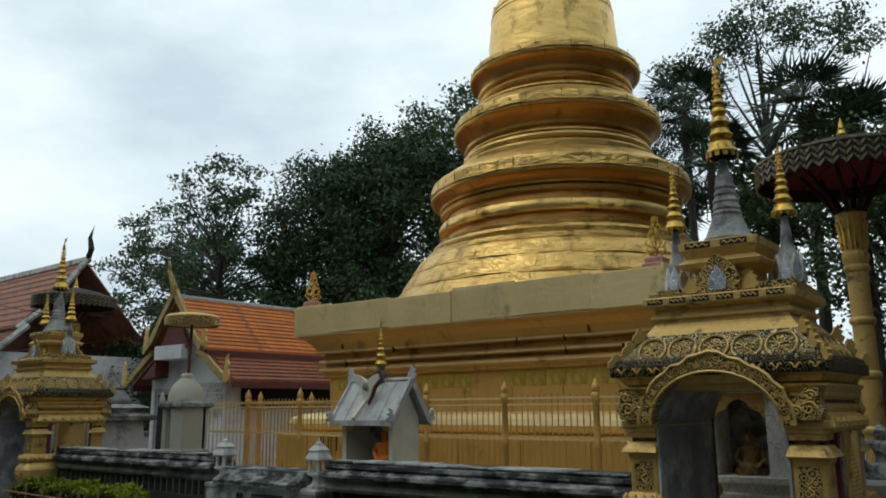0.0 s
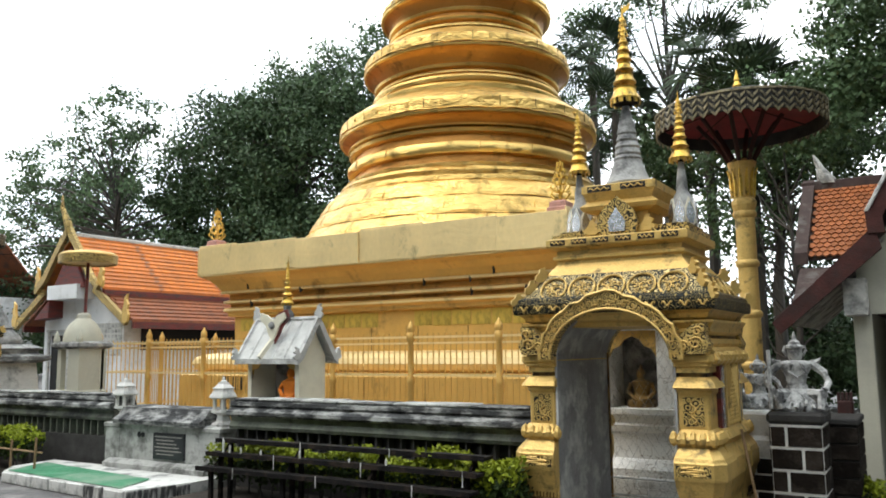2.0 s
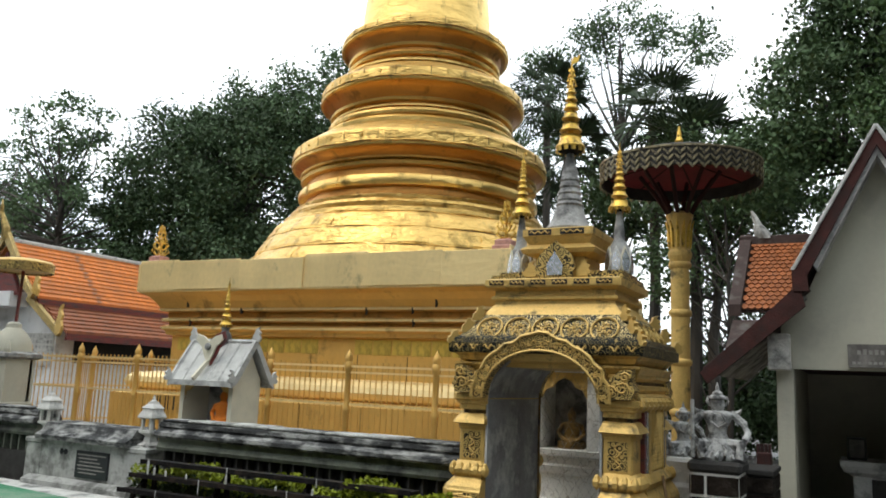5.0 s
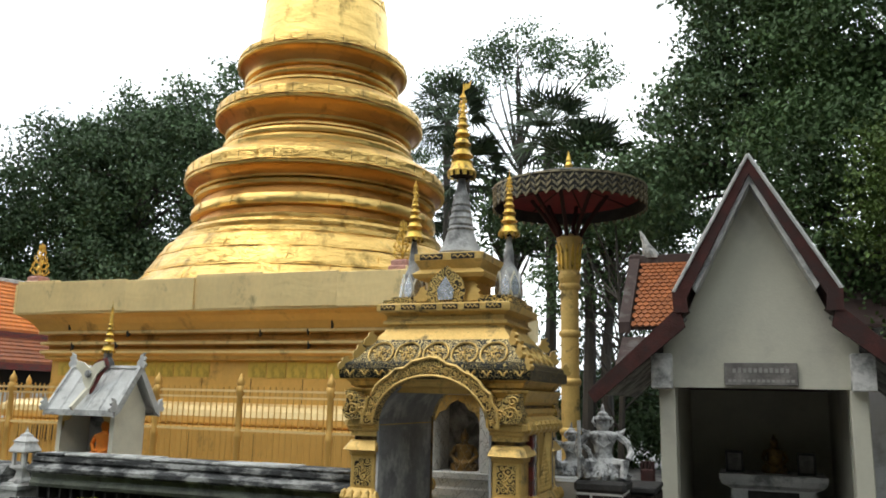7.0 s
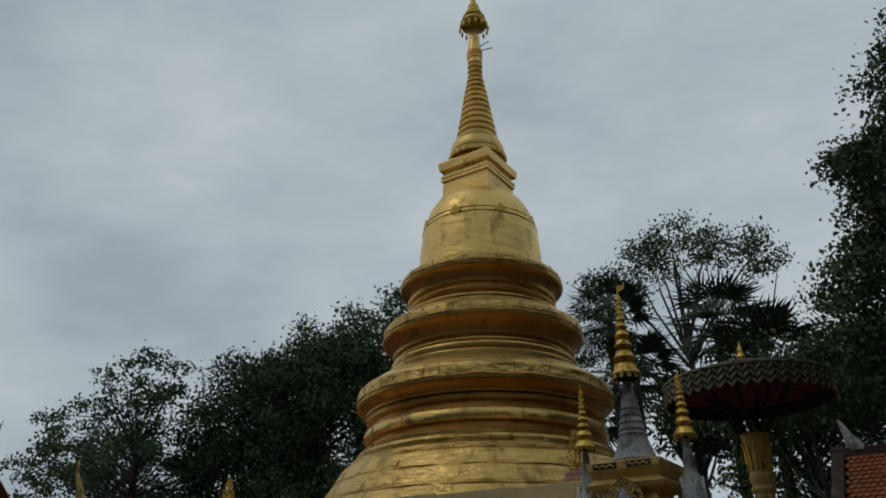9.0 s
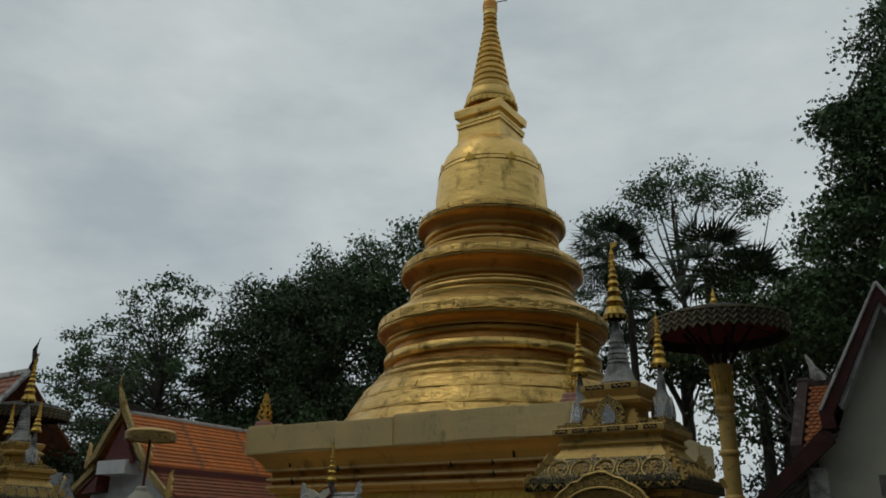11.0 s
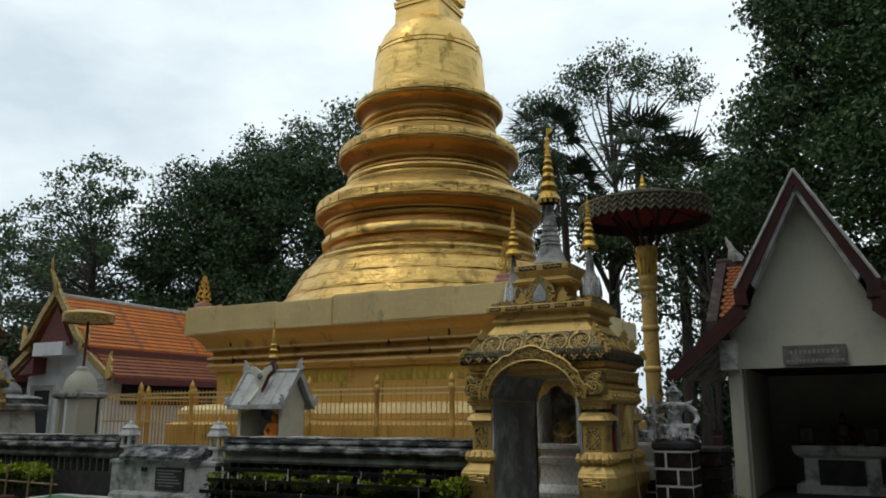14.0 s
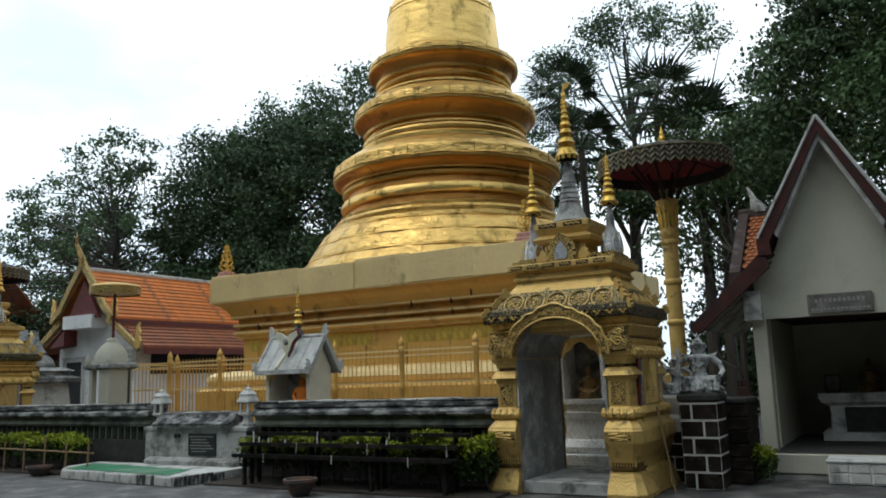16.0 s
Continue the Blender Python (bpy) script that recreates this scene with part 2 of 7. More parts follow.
M = dict(
    paving=material("worn_concrete_paving", (0.16, 0.15, 0.142), 0.62, 0, 0.5, 2.2, (0.055, 0.052, 0.05), 0.50, 2.4, 0.7, 50),
    stupa_gold=gold_sheet("beaten_gold_sheet", (0.71, 0.465, 0.148), 0.36, 0.85, 2.6, grime=0.2, folds=0.4),
    stupa_gold_fine=gold_sheet("smooth_gold_sheet", (0.77, 0.52, 0.172), 0.38, 0.4, 1.9, folds=0.15),
    # darker, redder gold; paints shade and reflected ground into recesses and grooves
    stupa_red_gold=gold_sheet("reddish_gold_paint", (0.54, 0.25, 0.06), 0.36, 0.35, 2.2, 0.75),
    terrace_gold=gold_sheet("flat_gold_cladding", (0.85, 0.655, 0.32), 0.42, 0.22, 1.3, 0.40, grime=0.06),
    terrace_paint=gold_sheet("ochre_gold_paint", (0.69, 0.415, 0.112), 0.46, 0.16, 2.0, 0.40, grime=0.09),
    gilt_leaf=gold_sheet("yellow_gold_leaf", (0.70, 0.50, 0.10), 0.36, 0.15, 4.0, 0.4),
    valance_leaf=material("tarnished_silver_gilt", (0.30, 0.25, 0.15), 0.4, 0.6, 0.35, 12, (0.05, 0.045, 0.04), 0.3, 10.0, 0.2),
    gilt=material("gilded_cast_ornament", (0.66, 0.42, 0.08), 0.36, 0.8, 0.25, 8, (0.10, 0.07, 0.03), 0.2, 9.0, 0.3, 50),
    gate_gold=material("gold_painted_plaster", (0.655, 0.44, 0.138), 0.47, 0.42, 0.22, 5, (0.18, 0.13, 0.05), 0.17, 5.0, 0.4, 35),
    dull_gold=material("dull_dark_gilding", (0.22, 0.13, 0.035), 0.5, 0.5, 0.3, 9, (0.05, 0.035, 0.02), 0.35, 8.0, 0.3, 40),
    gate_carved=carved_gold("gilded_scrollwork", (0.68, 0.48, 0.16), (0.04, 0.032, 0.02), 17.0, 0.36),
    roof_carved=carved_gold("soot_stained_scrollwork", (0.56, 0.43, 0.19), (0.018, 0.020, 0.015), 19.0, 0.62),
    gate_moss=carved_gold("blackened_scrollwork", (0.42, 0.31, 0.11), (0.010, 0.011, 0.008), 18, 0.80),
    grey_plaster=material("bare_grey_cement", (0.27, 0.27, 0.27), 0.85, 0, 0.3, 4, (0.52, 0.52, 0.50), 0.27, 3.2, 0.4, 40),
    grey_stucco=material("weathered_grey_stucco", (0.36, 0.36, 0.35), 0.8, 0, 0.3, 5, (0.10, 0.10, 0.10), 0.45, 4.0, 0.5, 40),
    old_white=material("weathered_whitewash", (0.62, 0.61, 0.58), 0.8, 0, 0.15, 3, (0.20, 0.20, 0.19), 0.3, 3.0, 0.4, 45),
    white=material("white_wall_paint", (0.80, 0.81, 0.82), 0.75, 0, 0.07, 2, (0.52, 0.52, 0.50), 0.22, 1.5, 0.15, 30),
    cream=material("cream_wall_paint", (0.49, 0.475, 0.385), 0.8, 0, 0.08, 1.5, (0.40, 0.38, 0.32), 0.2, 0.9, 0.15, 40),
    black_wall=material("black_streaked_cement", (0.046, 0.047, 0.048), 0.82, 0, 0.7, 9, (0.36, 0.36, 0.345), 0.36, 4.6, 0.9, 45, stretch=(0.7, 1, 1.7), spec=0.25),
    wall_band=material("mossy_grey_cement", (0.15, 0.16, 0.13), 0.85, 0, 0.4, 6, (0.045, 0.046, 0.045), 0.42, 2.4, 0.4, 38, stretch=(0.8, 1, 0.7), spec=0.25),
    block_grey=material("grey_washed_cement", (0.42, 0.42, 0.40), 0.8, 0, 0.2, 3, (0.13, 0.13, 0.12), 0.35, 2.6, 0.4, 40),
    dark_iron=material("black_sooty_iron", (0.011, 0.010, 0.010), 0.9, 0.0, 0.4, 9, (0.035, 0.026, 0.02), 0.3, 6.0, 0.2, 40, spec=0.12),
    bamboo=material("dry_stick", (0.25, 0.16, 0.08), 0.75, 0, 0.3, 12, bump=0.2),
    clay=material("terracotta_pot", (0.13, 0.07, 0.05), 0.75, 0, 0.3, 9, (0.05, 0.05, 0.05), 0.4, 6.0),
    soil=material("dark_soil", (0.035, 0.027, 0.02), 0.95, 0, 0.4, 6, bump=0.8, bump_scale=25),
    orange_tile=material("orange_roof_tile", (0.54, 0.155, 0.018), 0.6, 0, 0.25, 5, (0.22, 0.08, 0.03), 0.25, 2.5, 0.2, 40, obj_random=0.18),
    rust_tile=material("rust_orange_scale_tile", (0.33, 0.105, 0.030), 0.65, 0, 0.3, 6, (0.12, 0.06, 0.04), 0.3, 2.5, 0.2, 40, obj_random=0.2),
    brown_tile=material("brown_red_roof_tile", (0.26, 0.08, 0.028), 0.6, 0, 0.25, 5, (0.10, 0.05, 0.03), 0.3, 2.0, 0.2, 40, obj_random=0.15),
    dark_red=material("dark_red_timber", (0.16, 0.025, 0.02), 0.6, 0, 0.3, 6, (0.06, 0.03, 0.03), 0.35, 3.0, 0.2, 50, stretch=(1, 1, 4)),
    red_brown=material("red_brown_timber", (0.066, 0.025, 0.022), 0.85, 0, 0.35, 5, (0.045, 0.027, 0.025), 0.4, 3.0, 0.25, 45, spec=0.2),
    roof_grey=material("weathered_grey_roof", (0.52, 0.52, 0.50), 0.8, 0, 0.22, 6, (0.22, 0.22, 0.21), 0.2, 4.0, 0.4, 40),
    # flat black that stands in for the shade inside openings and recesses
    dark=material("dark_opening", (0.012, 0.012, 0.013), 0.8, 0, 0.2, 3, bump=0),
    red_cloth=material("dark_red_lining", (0.17, 0.013, 0.015), 0.7, 0, 0.3, 4, bump=0.1),
    orange_cloth=material("saffron_robe", (0.75, 0.22, 0.02), 0.8, 0, 0.2, 8, bump=0.4, bump_scale=14),
    stone=material("dark_carved_stone", (0.045, 0.043, 0.041), 0.85, 0, 0.35, 8, bump=0.4, spec=0.2),
    brick=material("dark_brown_brick", (0.020, 0.015, 0.012), 0.92, 0, 0.4, 8, (0.05, 0.042, 0.034), 0.25, 5.0, 0.5, 40, obj_random=0.35, spec=0.12),
    mortar=material("pale_mortar", (0.72, 0.71, 0.67), 0.85, 0, 0.2, 8, bump=0.3),
    marble=cracked_marble("crackled_white_marble", (0.80, 0.79, 0.75), (0.32, 0.27, 0.21)),
    carpet=material("green_carpet", (0.045, 0.20, 0.10), 0.95, 0, 0.2, 4, (0.16, 0.26, 0.18), 0.3, 1.8, 0.5, 160),
    plaque=material("black_granite_plaque", (0.02, 0.022, 0.025), 0.3, 0, 0.2, 10, bump=0),
    letters=material("worn_grey_lettering", (0.26, 0.25, 0.23), 0.7, 0, 0.2, 10, bump=0),
    board=material("weathered_name_board", (0.13, 0.12, 0.11), 0.8, 0, 0.4, 9, (0.30, 0.28, 0.26), 0.3, 3.0, 0.2),
    drip_white=material("whitewash_with_black_drips", (0.55, 0.54, 0.50), 0.8, 0, 0.15, 3, (0.035, 0.035, 0.035), 0.42, 5.0, 0.4, 45, stretch=(1.6, 1.6, 0.35)),
    robe_white=material("cream_plaster_ornament", (0.70, 0.66, 0.52), 0.7, 0, 0.1, 6, bump=0.2),
    glass_tile=material("mirror_mosaic", (0.55, 0.57, 0.60), 0.2, 0.8, 0.4, 30, bump=0.5, bump_scale=60),
    bark=material("grey_brown_bark", (0.07, 0.06, 0.05), 0.9, 0, 0.35, 4, (0.03, 0.03, 0.028), 0.4, 2.0, 0.7, 14, stretch=(1, 1, 0.3)),
    leaf_dark=leaf_material("dark_green_leaves", (0.046, 0.078, 0.034)),
    leaf_mid=leaf_material("mid_green_leaves", (0.070, 0.115, 0.052)),
    leaf_light=leaf_material("yellow_green_leaves", (0.062, 0.10, 0.022)),
    leaf_bright=leaf_material("fresh_green_leaves", (0.056, 0.098, 0.036)),
    shrine_roof=material("sooty_roof_boards", (0.05, 0.030, 0.026), 0.85, 0, 0.3, 5, (0.10, 0.09, 0.08), 0.2, 3.0, 0.3, 30),
    # lighter green for hedge tops, darker green standing in for shade below
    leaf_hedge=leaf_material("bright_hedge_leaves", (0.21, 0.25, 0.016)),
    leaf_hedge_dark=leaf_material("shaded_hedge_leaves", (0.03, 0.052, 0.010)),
    palm=leaf_material("palm_fronds", (0.035, 0.055, 0.028), 0.35),
)


# ---- builders ----
def part(name, bm, mat, parent=None, label="", smooth=False):
    me = bpy.data.meshes.new(name)
    bm.normal_update()
    bm.to_mesh(me)
    bm.free()
    me.materials.append(M[mat] if isinstance(mat, str) else mat)
    if smooth:
        for p in me.polygons:
            p.use_smooth = True
        me.set_sharp_from_angle(angle=radians(38))
    ob = new(name, me)
    if parent is not None:
        ob.parent = parent
    if label:
        ob["label"] = label
    return ob


def again(ob, m, parent=None, name=None):
    """One more piece on the same mesh."""
    o = new(name or ob.name.split(".")[0], ob.data)
    o.matrix_basis = m
    o.parent = parent if parent is not None else ob.parent
    return o


def thing(name, x, y, z, label, category, group="", kind=""):
    ob = new(name)
    ob.location = (x, y, z)
    ob.empty_display_size = 0.2
    return tagged(ob, label, category, group, kind)


def B():
    return bmesh.new()


def box(bm, x0, x1, y0, y1, z0, z1, bevel=0.0):
    v = [bm.verts.new(p) for p in ((x0, y0, z0), (x1, y0, z0), (x1, y1, z0), (x0, y1, z0), (x0, y0, z1), (x1, y0, z1), (x1, y1, z1), (x0, y1, z1))]
    f = [bm.faces.new([v[i] for i in q]) for q in ((3, 2, 1, 0), (4, 5, 6, 7), (0, 1, 5, 4), (1, 2, 6, 5), (2, 3, 7, 6), (3, 0, 4, 7))]
    if bevel:
        e = list({ed for fc in f for ed in fc.edges})
        bmesh.ops.bevel(bm, geom=e, offset=bevel, segments=1, affect="EDGES")
    return bm


def rings(bm, rows, cap=True, close=True):
    """Skin a list of rings with the same number of points."""
    vs = [[bm.verts.new(p) for p in r] for r in rows]
    k = len(vs[0])
    for a, b in zip(vs, vs[1:]):
        for i in range(k if close else k - 1):
            j = (i + 1) % k
            bm.faces.new((a[i], a[j], b[j], b[i]))
    if cap and close:
        bm.faces.new(vs[0][::-1])
        bm.faces.new(vs[-1])
    return bm


def lathe(bm, prof, seg=24, cx=0.0, cy=0.0, cap=True):
    """Turn a profile of (radius, height) round an upright axis."""
    rows = []
    for r, z in prof:
        rows.append([(cx + max(r, 0.001) * math.cos(2 * math.pi * i / seg), cy + max(r, 0.001) * math.sin(2 * math.pi * i / seg), z) for i in range(seg)])
    return rings(bm, rows, cap)


def square(bm, prof, cx=0.0, cy=0.0):
    """Loft rectangles: rows of (half x, half y, height)."""
    return rings(bm, [[(cx - a, cy - b, z), (cx + a, cy - b, z), (cx + a, cy + b, z), (cx - a, cy + b, z)] for a, b, z in prof])


def tube(bm, pts, radii, seg=6):
    """A round bar along points."""
    rows = []
    pts = [Vector(p) for p in pts]
    if not hasattr(radii, "__len__"):
        radii = [radii] * len(pts)
    for i, p in enumerate(pts):
        d = (pts[min(i + 1, len(pts) - 1)] - pts[max(i - 1, 0)]).normalized()
        u = d.orthogonal().normalized() if abs(d.z) > 0.9 else d.cross(Vector((0, 0, 1))).normalized()
        w = d.cross(u)
        rows.append([p + radii[i] * (math.cos(2 * math.pi * k / seg) * u + math.sin(2 * math.pi * k / seg) * w) for k in range(seg)])
    return rings(bm, rows)


def plate(bm, outline, y0, y1):
    """A flat outline in x and z, with thickness from y0 to y1."""
    a = [bm.verts.new((x, y0, z)) for x, z in outline]
    b = [bm.verts.new((x, y1, z)) for x, z in outline]
    n = len(a)
    for i in range(n):
        bm.faces.new((a[i], a[(i + 1) % n], b[(i + 1) % n], b[i]))
    bm.faces.new(a[::-1])
    bm.faces.new(b)
    return bm


def quads(name, verts, mat, parent=None, label=""):
    """A mesh of loose four-cornered leaves from an array (n, 4, 3)."""
    n = len(verts)
    me = bpy.data.meshes.new(name)
    me.from_pydata(verts.reshape(-1, 3).tolist(), [], np.arange(4 * n).reshape(n, 4).tolist())
    me.materials.append(M[mat])
    ob = new(name, me)
    if parent is not None:
        ob.parent = parent
    if label:
        ob["label"] = label
    return ob


def leaf_quads(rng, centres, size, droop=0.3, slim=0.5):
    """Pointed leaves of random turn at the centres."""
    n = len(centres)
    d = rng.normal(size=(n, 3))
    d[:, 2] -= droop
    d /= np.linalg.norm(d, axis=1, keepdims=True)
    s = np.cross(d, rng.normal(size=(n, 3)))
    s /= np.linalg.norm(s, axis=1, keepdims=True) + 1e-9
    ln = (size * rng.uniform(0.6, 1.35, n))[:, None]
    c = np.asarray(centres)
    return np.stack([c - d * ln * 0.5, c + s * ln * slim * 0.5, c + d * ln * 0.5, c - s * ln * slim * 0.5], 1)


# ---- ground ----
def ground():
    bm = B()
    xs = [-600, -120, -60, -40] + [x for x in range(-30, 11, 2)] + [30, 80, 600]
    ys = [-600, -100, -30] + [y for y in range(-10, 31, 2)] + [60, 150, 900]
    rows = [[bm.verts.new((x, y, 0.012 * noise.noise(Vector((x * 0.4, y * 0.4, 0))) if abs(x + 10) < 25 and -10 < y < 8 else -0.01)) for x in xs] for y in ys]
    for a, b in zip(rows, rows[1:]):
        for i in range(len(xs) - 1):
            bm.faces.new((a[i], a[i + 1], b[i + 1], b[i]))
    tagged(part("ground", bm, "paving", smooth=True), "worn grey concrete yard with damp dark patches", "ground", kind="structure")


ground()

# ---- golden stupa ----
SX, SY = -9.25, 15.88


def crumpled(bm, prof, seg, amp, seed):
    """A turned form whose skin is dented like beaten sheet, in broad and small dents."""
    rows = []
    fine = [prof[0]]
    for (ra, za), (rb, zb) in zip(prof, prof[1:]):
        k = max(1, min(4, round(math.hypot(rb - ra, zb - za) / 0.05)))
        fine += [(ra + (rb - ra) * j / k, za + (zb - za) * j / k) for j in range(1, k + 1)]
    for r, z in fine:
        row = []
        for i in range(seg):
            a = 2 * math.pi * i / seg
            c, q = math.cos(a), math.sin(a)
            d = amp * noise.noise(Vector((c * 4 * r / 3, q * 4 * r / 3, z * 6 + seed)))
            d += 0.55 * amp * abs(noise.noise(Vector((c * r * 3.2, q * r * 3.2, z * 9 + 5 + seed))))
            d -= 0.25 * amp * (1 - min(1, abs(noise.noise(Vector((c * r * 1.9, q * r * 1.9, z * 4 + 7 + seed))) * 9)))
            row.append(((r + d) * c, (r + d) * q, z + 0.5 * amp * noise.noise(Vector((c * 5, q * 5, z * 3 + 9 + seed)))))
        rows.append(row)
    return rings(bm, rows)


def stupa():
    st = thing("stupa", SX, SY, 0, "tall golden stupa of stacked rings on a square terrace", "stupa")
    # square terrace
    part("terrace_plinth", square(B(), [(4.3, 4.3, 0), (4.3, 4.3, 1.22), (4.22, 4.22, 1.27), (4.05, 4.05, 1.29)]), "terrace_paint", st)
    part("terrace_roll", square(B(), [(4.0, 4.0, 1.28), (4.1, 4.1, 1.34), (4.15, 4.15, 1.44), (4.12, 4.12, 1.54), (4.02, 4.02, 1.62), (3.7, 3.7, 1.66)]), "terrace_gold", st, "bright rolled gold moulding")
    part("terrace_wall", square(B(), [(3.56, 3.56, 1.6), (3.56, 3.56, 2.4)]), "terrace_paint", st)
    part("terrace_cornice", square(B(), [(3.58, 3.58, 2.38), (3.66, 3.66, 2.40), (3.66, 3.66, 2.46), (3.72, 3.72, 2.50), (3.72, 3.72, 2.56), (3.62, 3.62, 2.585), (3.62, 3.62, 2.64),
                                         (3.72, 3.72, 2.66), (3.72, 3.72, 2.71), (3.64, 3.64, 2.74), (3.64, 3.64, 2.84), (3.74, 3.74, 2.86), (3.76, 3.76, 2.92),
                                         (3.84, 3.84, 3.04), (3.94, 3.94, 3.14), (4.06, 4.06, 3.20), (4.06, 4.06, 3.25)]), "terrace_paint", st)
    for zz, hh in ((2.50, 3.725), (2.665, 3.725), (2.865, 3.762), (3.205, 4.065)):
        part("bright_fillet", square(B(), [(hh, hh, zz), (hh + 0.006, hh + 0.006, zz + 0.01), (hh + 0.006, hh + 0.006, zz + 0.04), (hh, hh, zz + 0.045)]), "terrace_gold", st, "bright gold edge strip")
    # reddish strips colour the shadow into the two cornice grooves
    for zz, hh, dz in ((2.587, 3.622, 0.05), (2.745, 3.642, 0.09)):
        part("red_groove", square(B(), [(hh, hh, zz), (hh + 0.004, hh + 0.004, zz + 0.004), (hh + 0.004, hh + 0.004, zz + dz), (hh, hh, zz + dz + 0.004)]), "stupa_red_gold", st, "reddish strip standing in for the groove's shadow")
    part("terrace_deck", square(B(), [(4.085, 4.085, 3.24), (4.085, 4.085, 3.79)]), "terrace_gold", st)
    w = [1.05, 1.62, 1.5, 1.35, 1.45, 1.23]
    for side in range(4):
        u = -4.1
        for k, a in enumerate(w):
            bm = B()
            box(bm, u + 0.004, u + a - 0.004, -4.1, -4.07, 3.245 + 0.006 * (k % 2), 3.82 - 0.008 * (k % 3), 0.004)
            pl = part("cladding_panel", bm, "terrace_gold", st)
            pl.matrix_basis = pose(0, 0, 0, 0, 0, 90 * side) @ pose(0, 0, 0, 0.35 * ((k * 7) % 3 - 1), 0, 0)
            u += a
    rng = random.Random(4)
    for side in range(4):
        for k in range(9):
            x, z = rng.uniform(-3.6, 3.6), rng.choice((2.67, 2.87, 3.0, 3.22))
            half = {2.67: 3.727, 2.87: 3.768, 3.0: 3.83, 3.22: 4.073}[z]
            w, h = rng.uniform(0.012, 0.035), rng.uniform(0.05, 0.13)
            chip = part("broken_joint", plate(B(), [(x - w, z), (x - w * 0.4, z - h * 0.5), (x - w * 0.7, z - h), (x + w * 0.2, z - h * 0.8), (x + w, z - h * 0.3), (x + w * 0.7, z + 0.03), (x - w * 0.3, z + 0.04)], -half - 0.006, -half + 0.05), "stone", st, "dark chipped joint")
            chip.matrix_basis = pose(0, 0, 0, 0, 0, 90 * side)
        for k in range(7):
            x = -3.1 + 1.02 * k
            seam = part("wall_seam", box(B(), x - 0.004, x + 0.004, -3.569, -3.558, 1.66, 2.08), "dull_gold", st)
            seam.matrix_basis = pose(0, 0, 0, 0, 0, 90 * side)
        for k in range(6):
            x = -3.4 + 1.25 * k
            seam = part("plinth_seam", box(B(), x - 0.004, x + 0.004, -4.306, -4.298, 0.3, 1.2), "dull_gold", st)
            seam.matrix_basis = pose(0, 0, 0, 0, 0, 90 * side)
    tile = part("gilt_tile", box(B(), -0.185, 0.185, -3.572, -3.555, 2.09, 2.35, 0.004), "gilt_leaf", st, "square patch of yellower gold leaf")
    tile.location.x = -3.2
    for k in range(1, 17):
        if k not in (1, 9, 10):
            again(tile, pose(-3.2 + 0.39 * k, 0.002 * (k % 3), 0.008 * (k % 2)), st)
    # black backing stands in for the shade behind the vent bars
    vent = part("vent_frame", box(B(), -3.05, -2.55, -4.33, -4.29, 0.95, 1.2), "dark", st, "dark barred vent in the plinth")
    for k in range(7):
        part("vent_bar", box(B(), -3.02 + k * 0.07, -2.995 + k * 0.07, -4.345, -4.325, 0.95, 1.2), "terrace_paint", vent)
    # turned body, from the deck upwards
    # K on recesses and undersides stands in for shade and reflected ground
    G, F, K = "stupa_gold", "stupa_gold_fine", "stupa_red_gold"
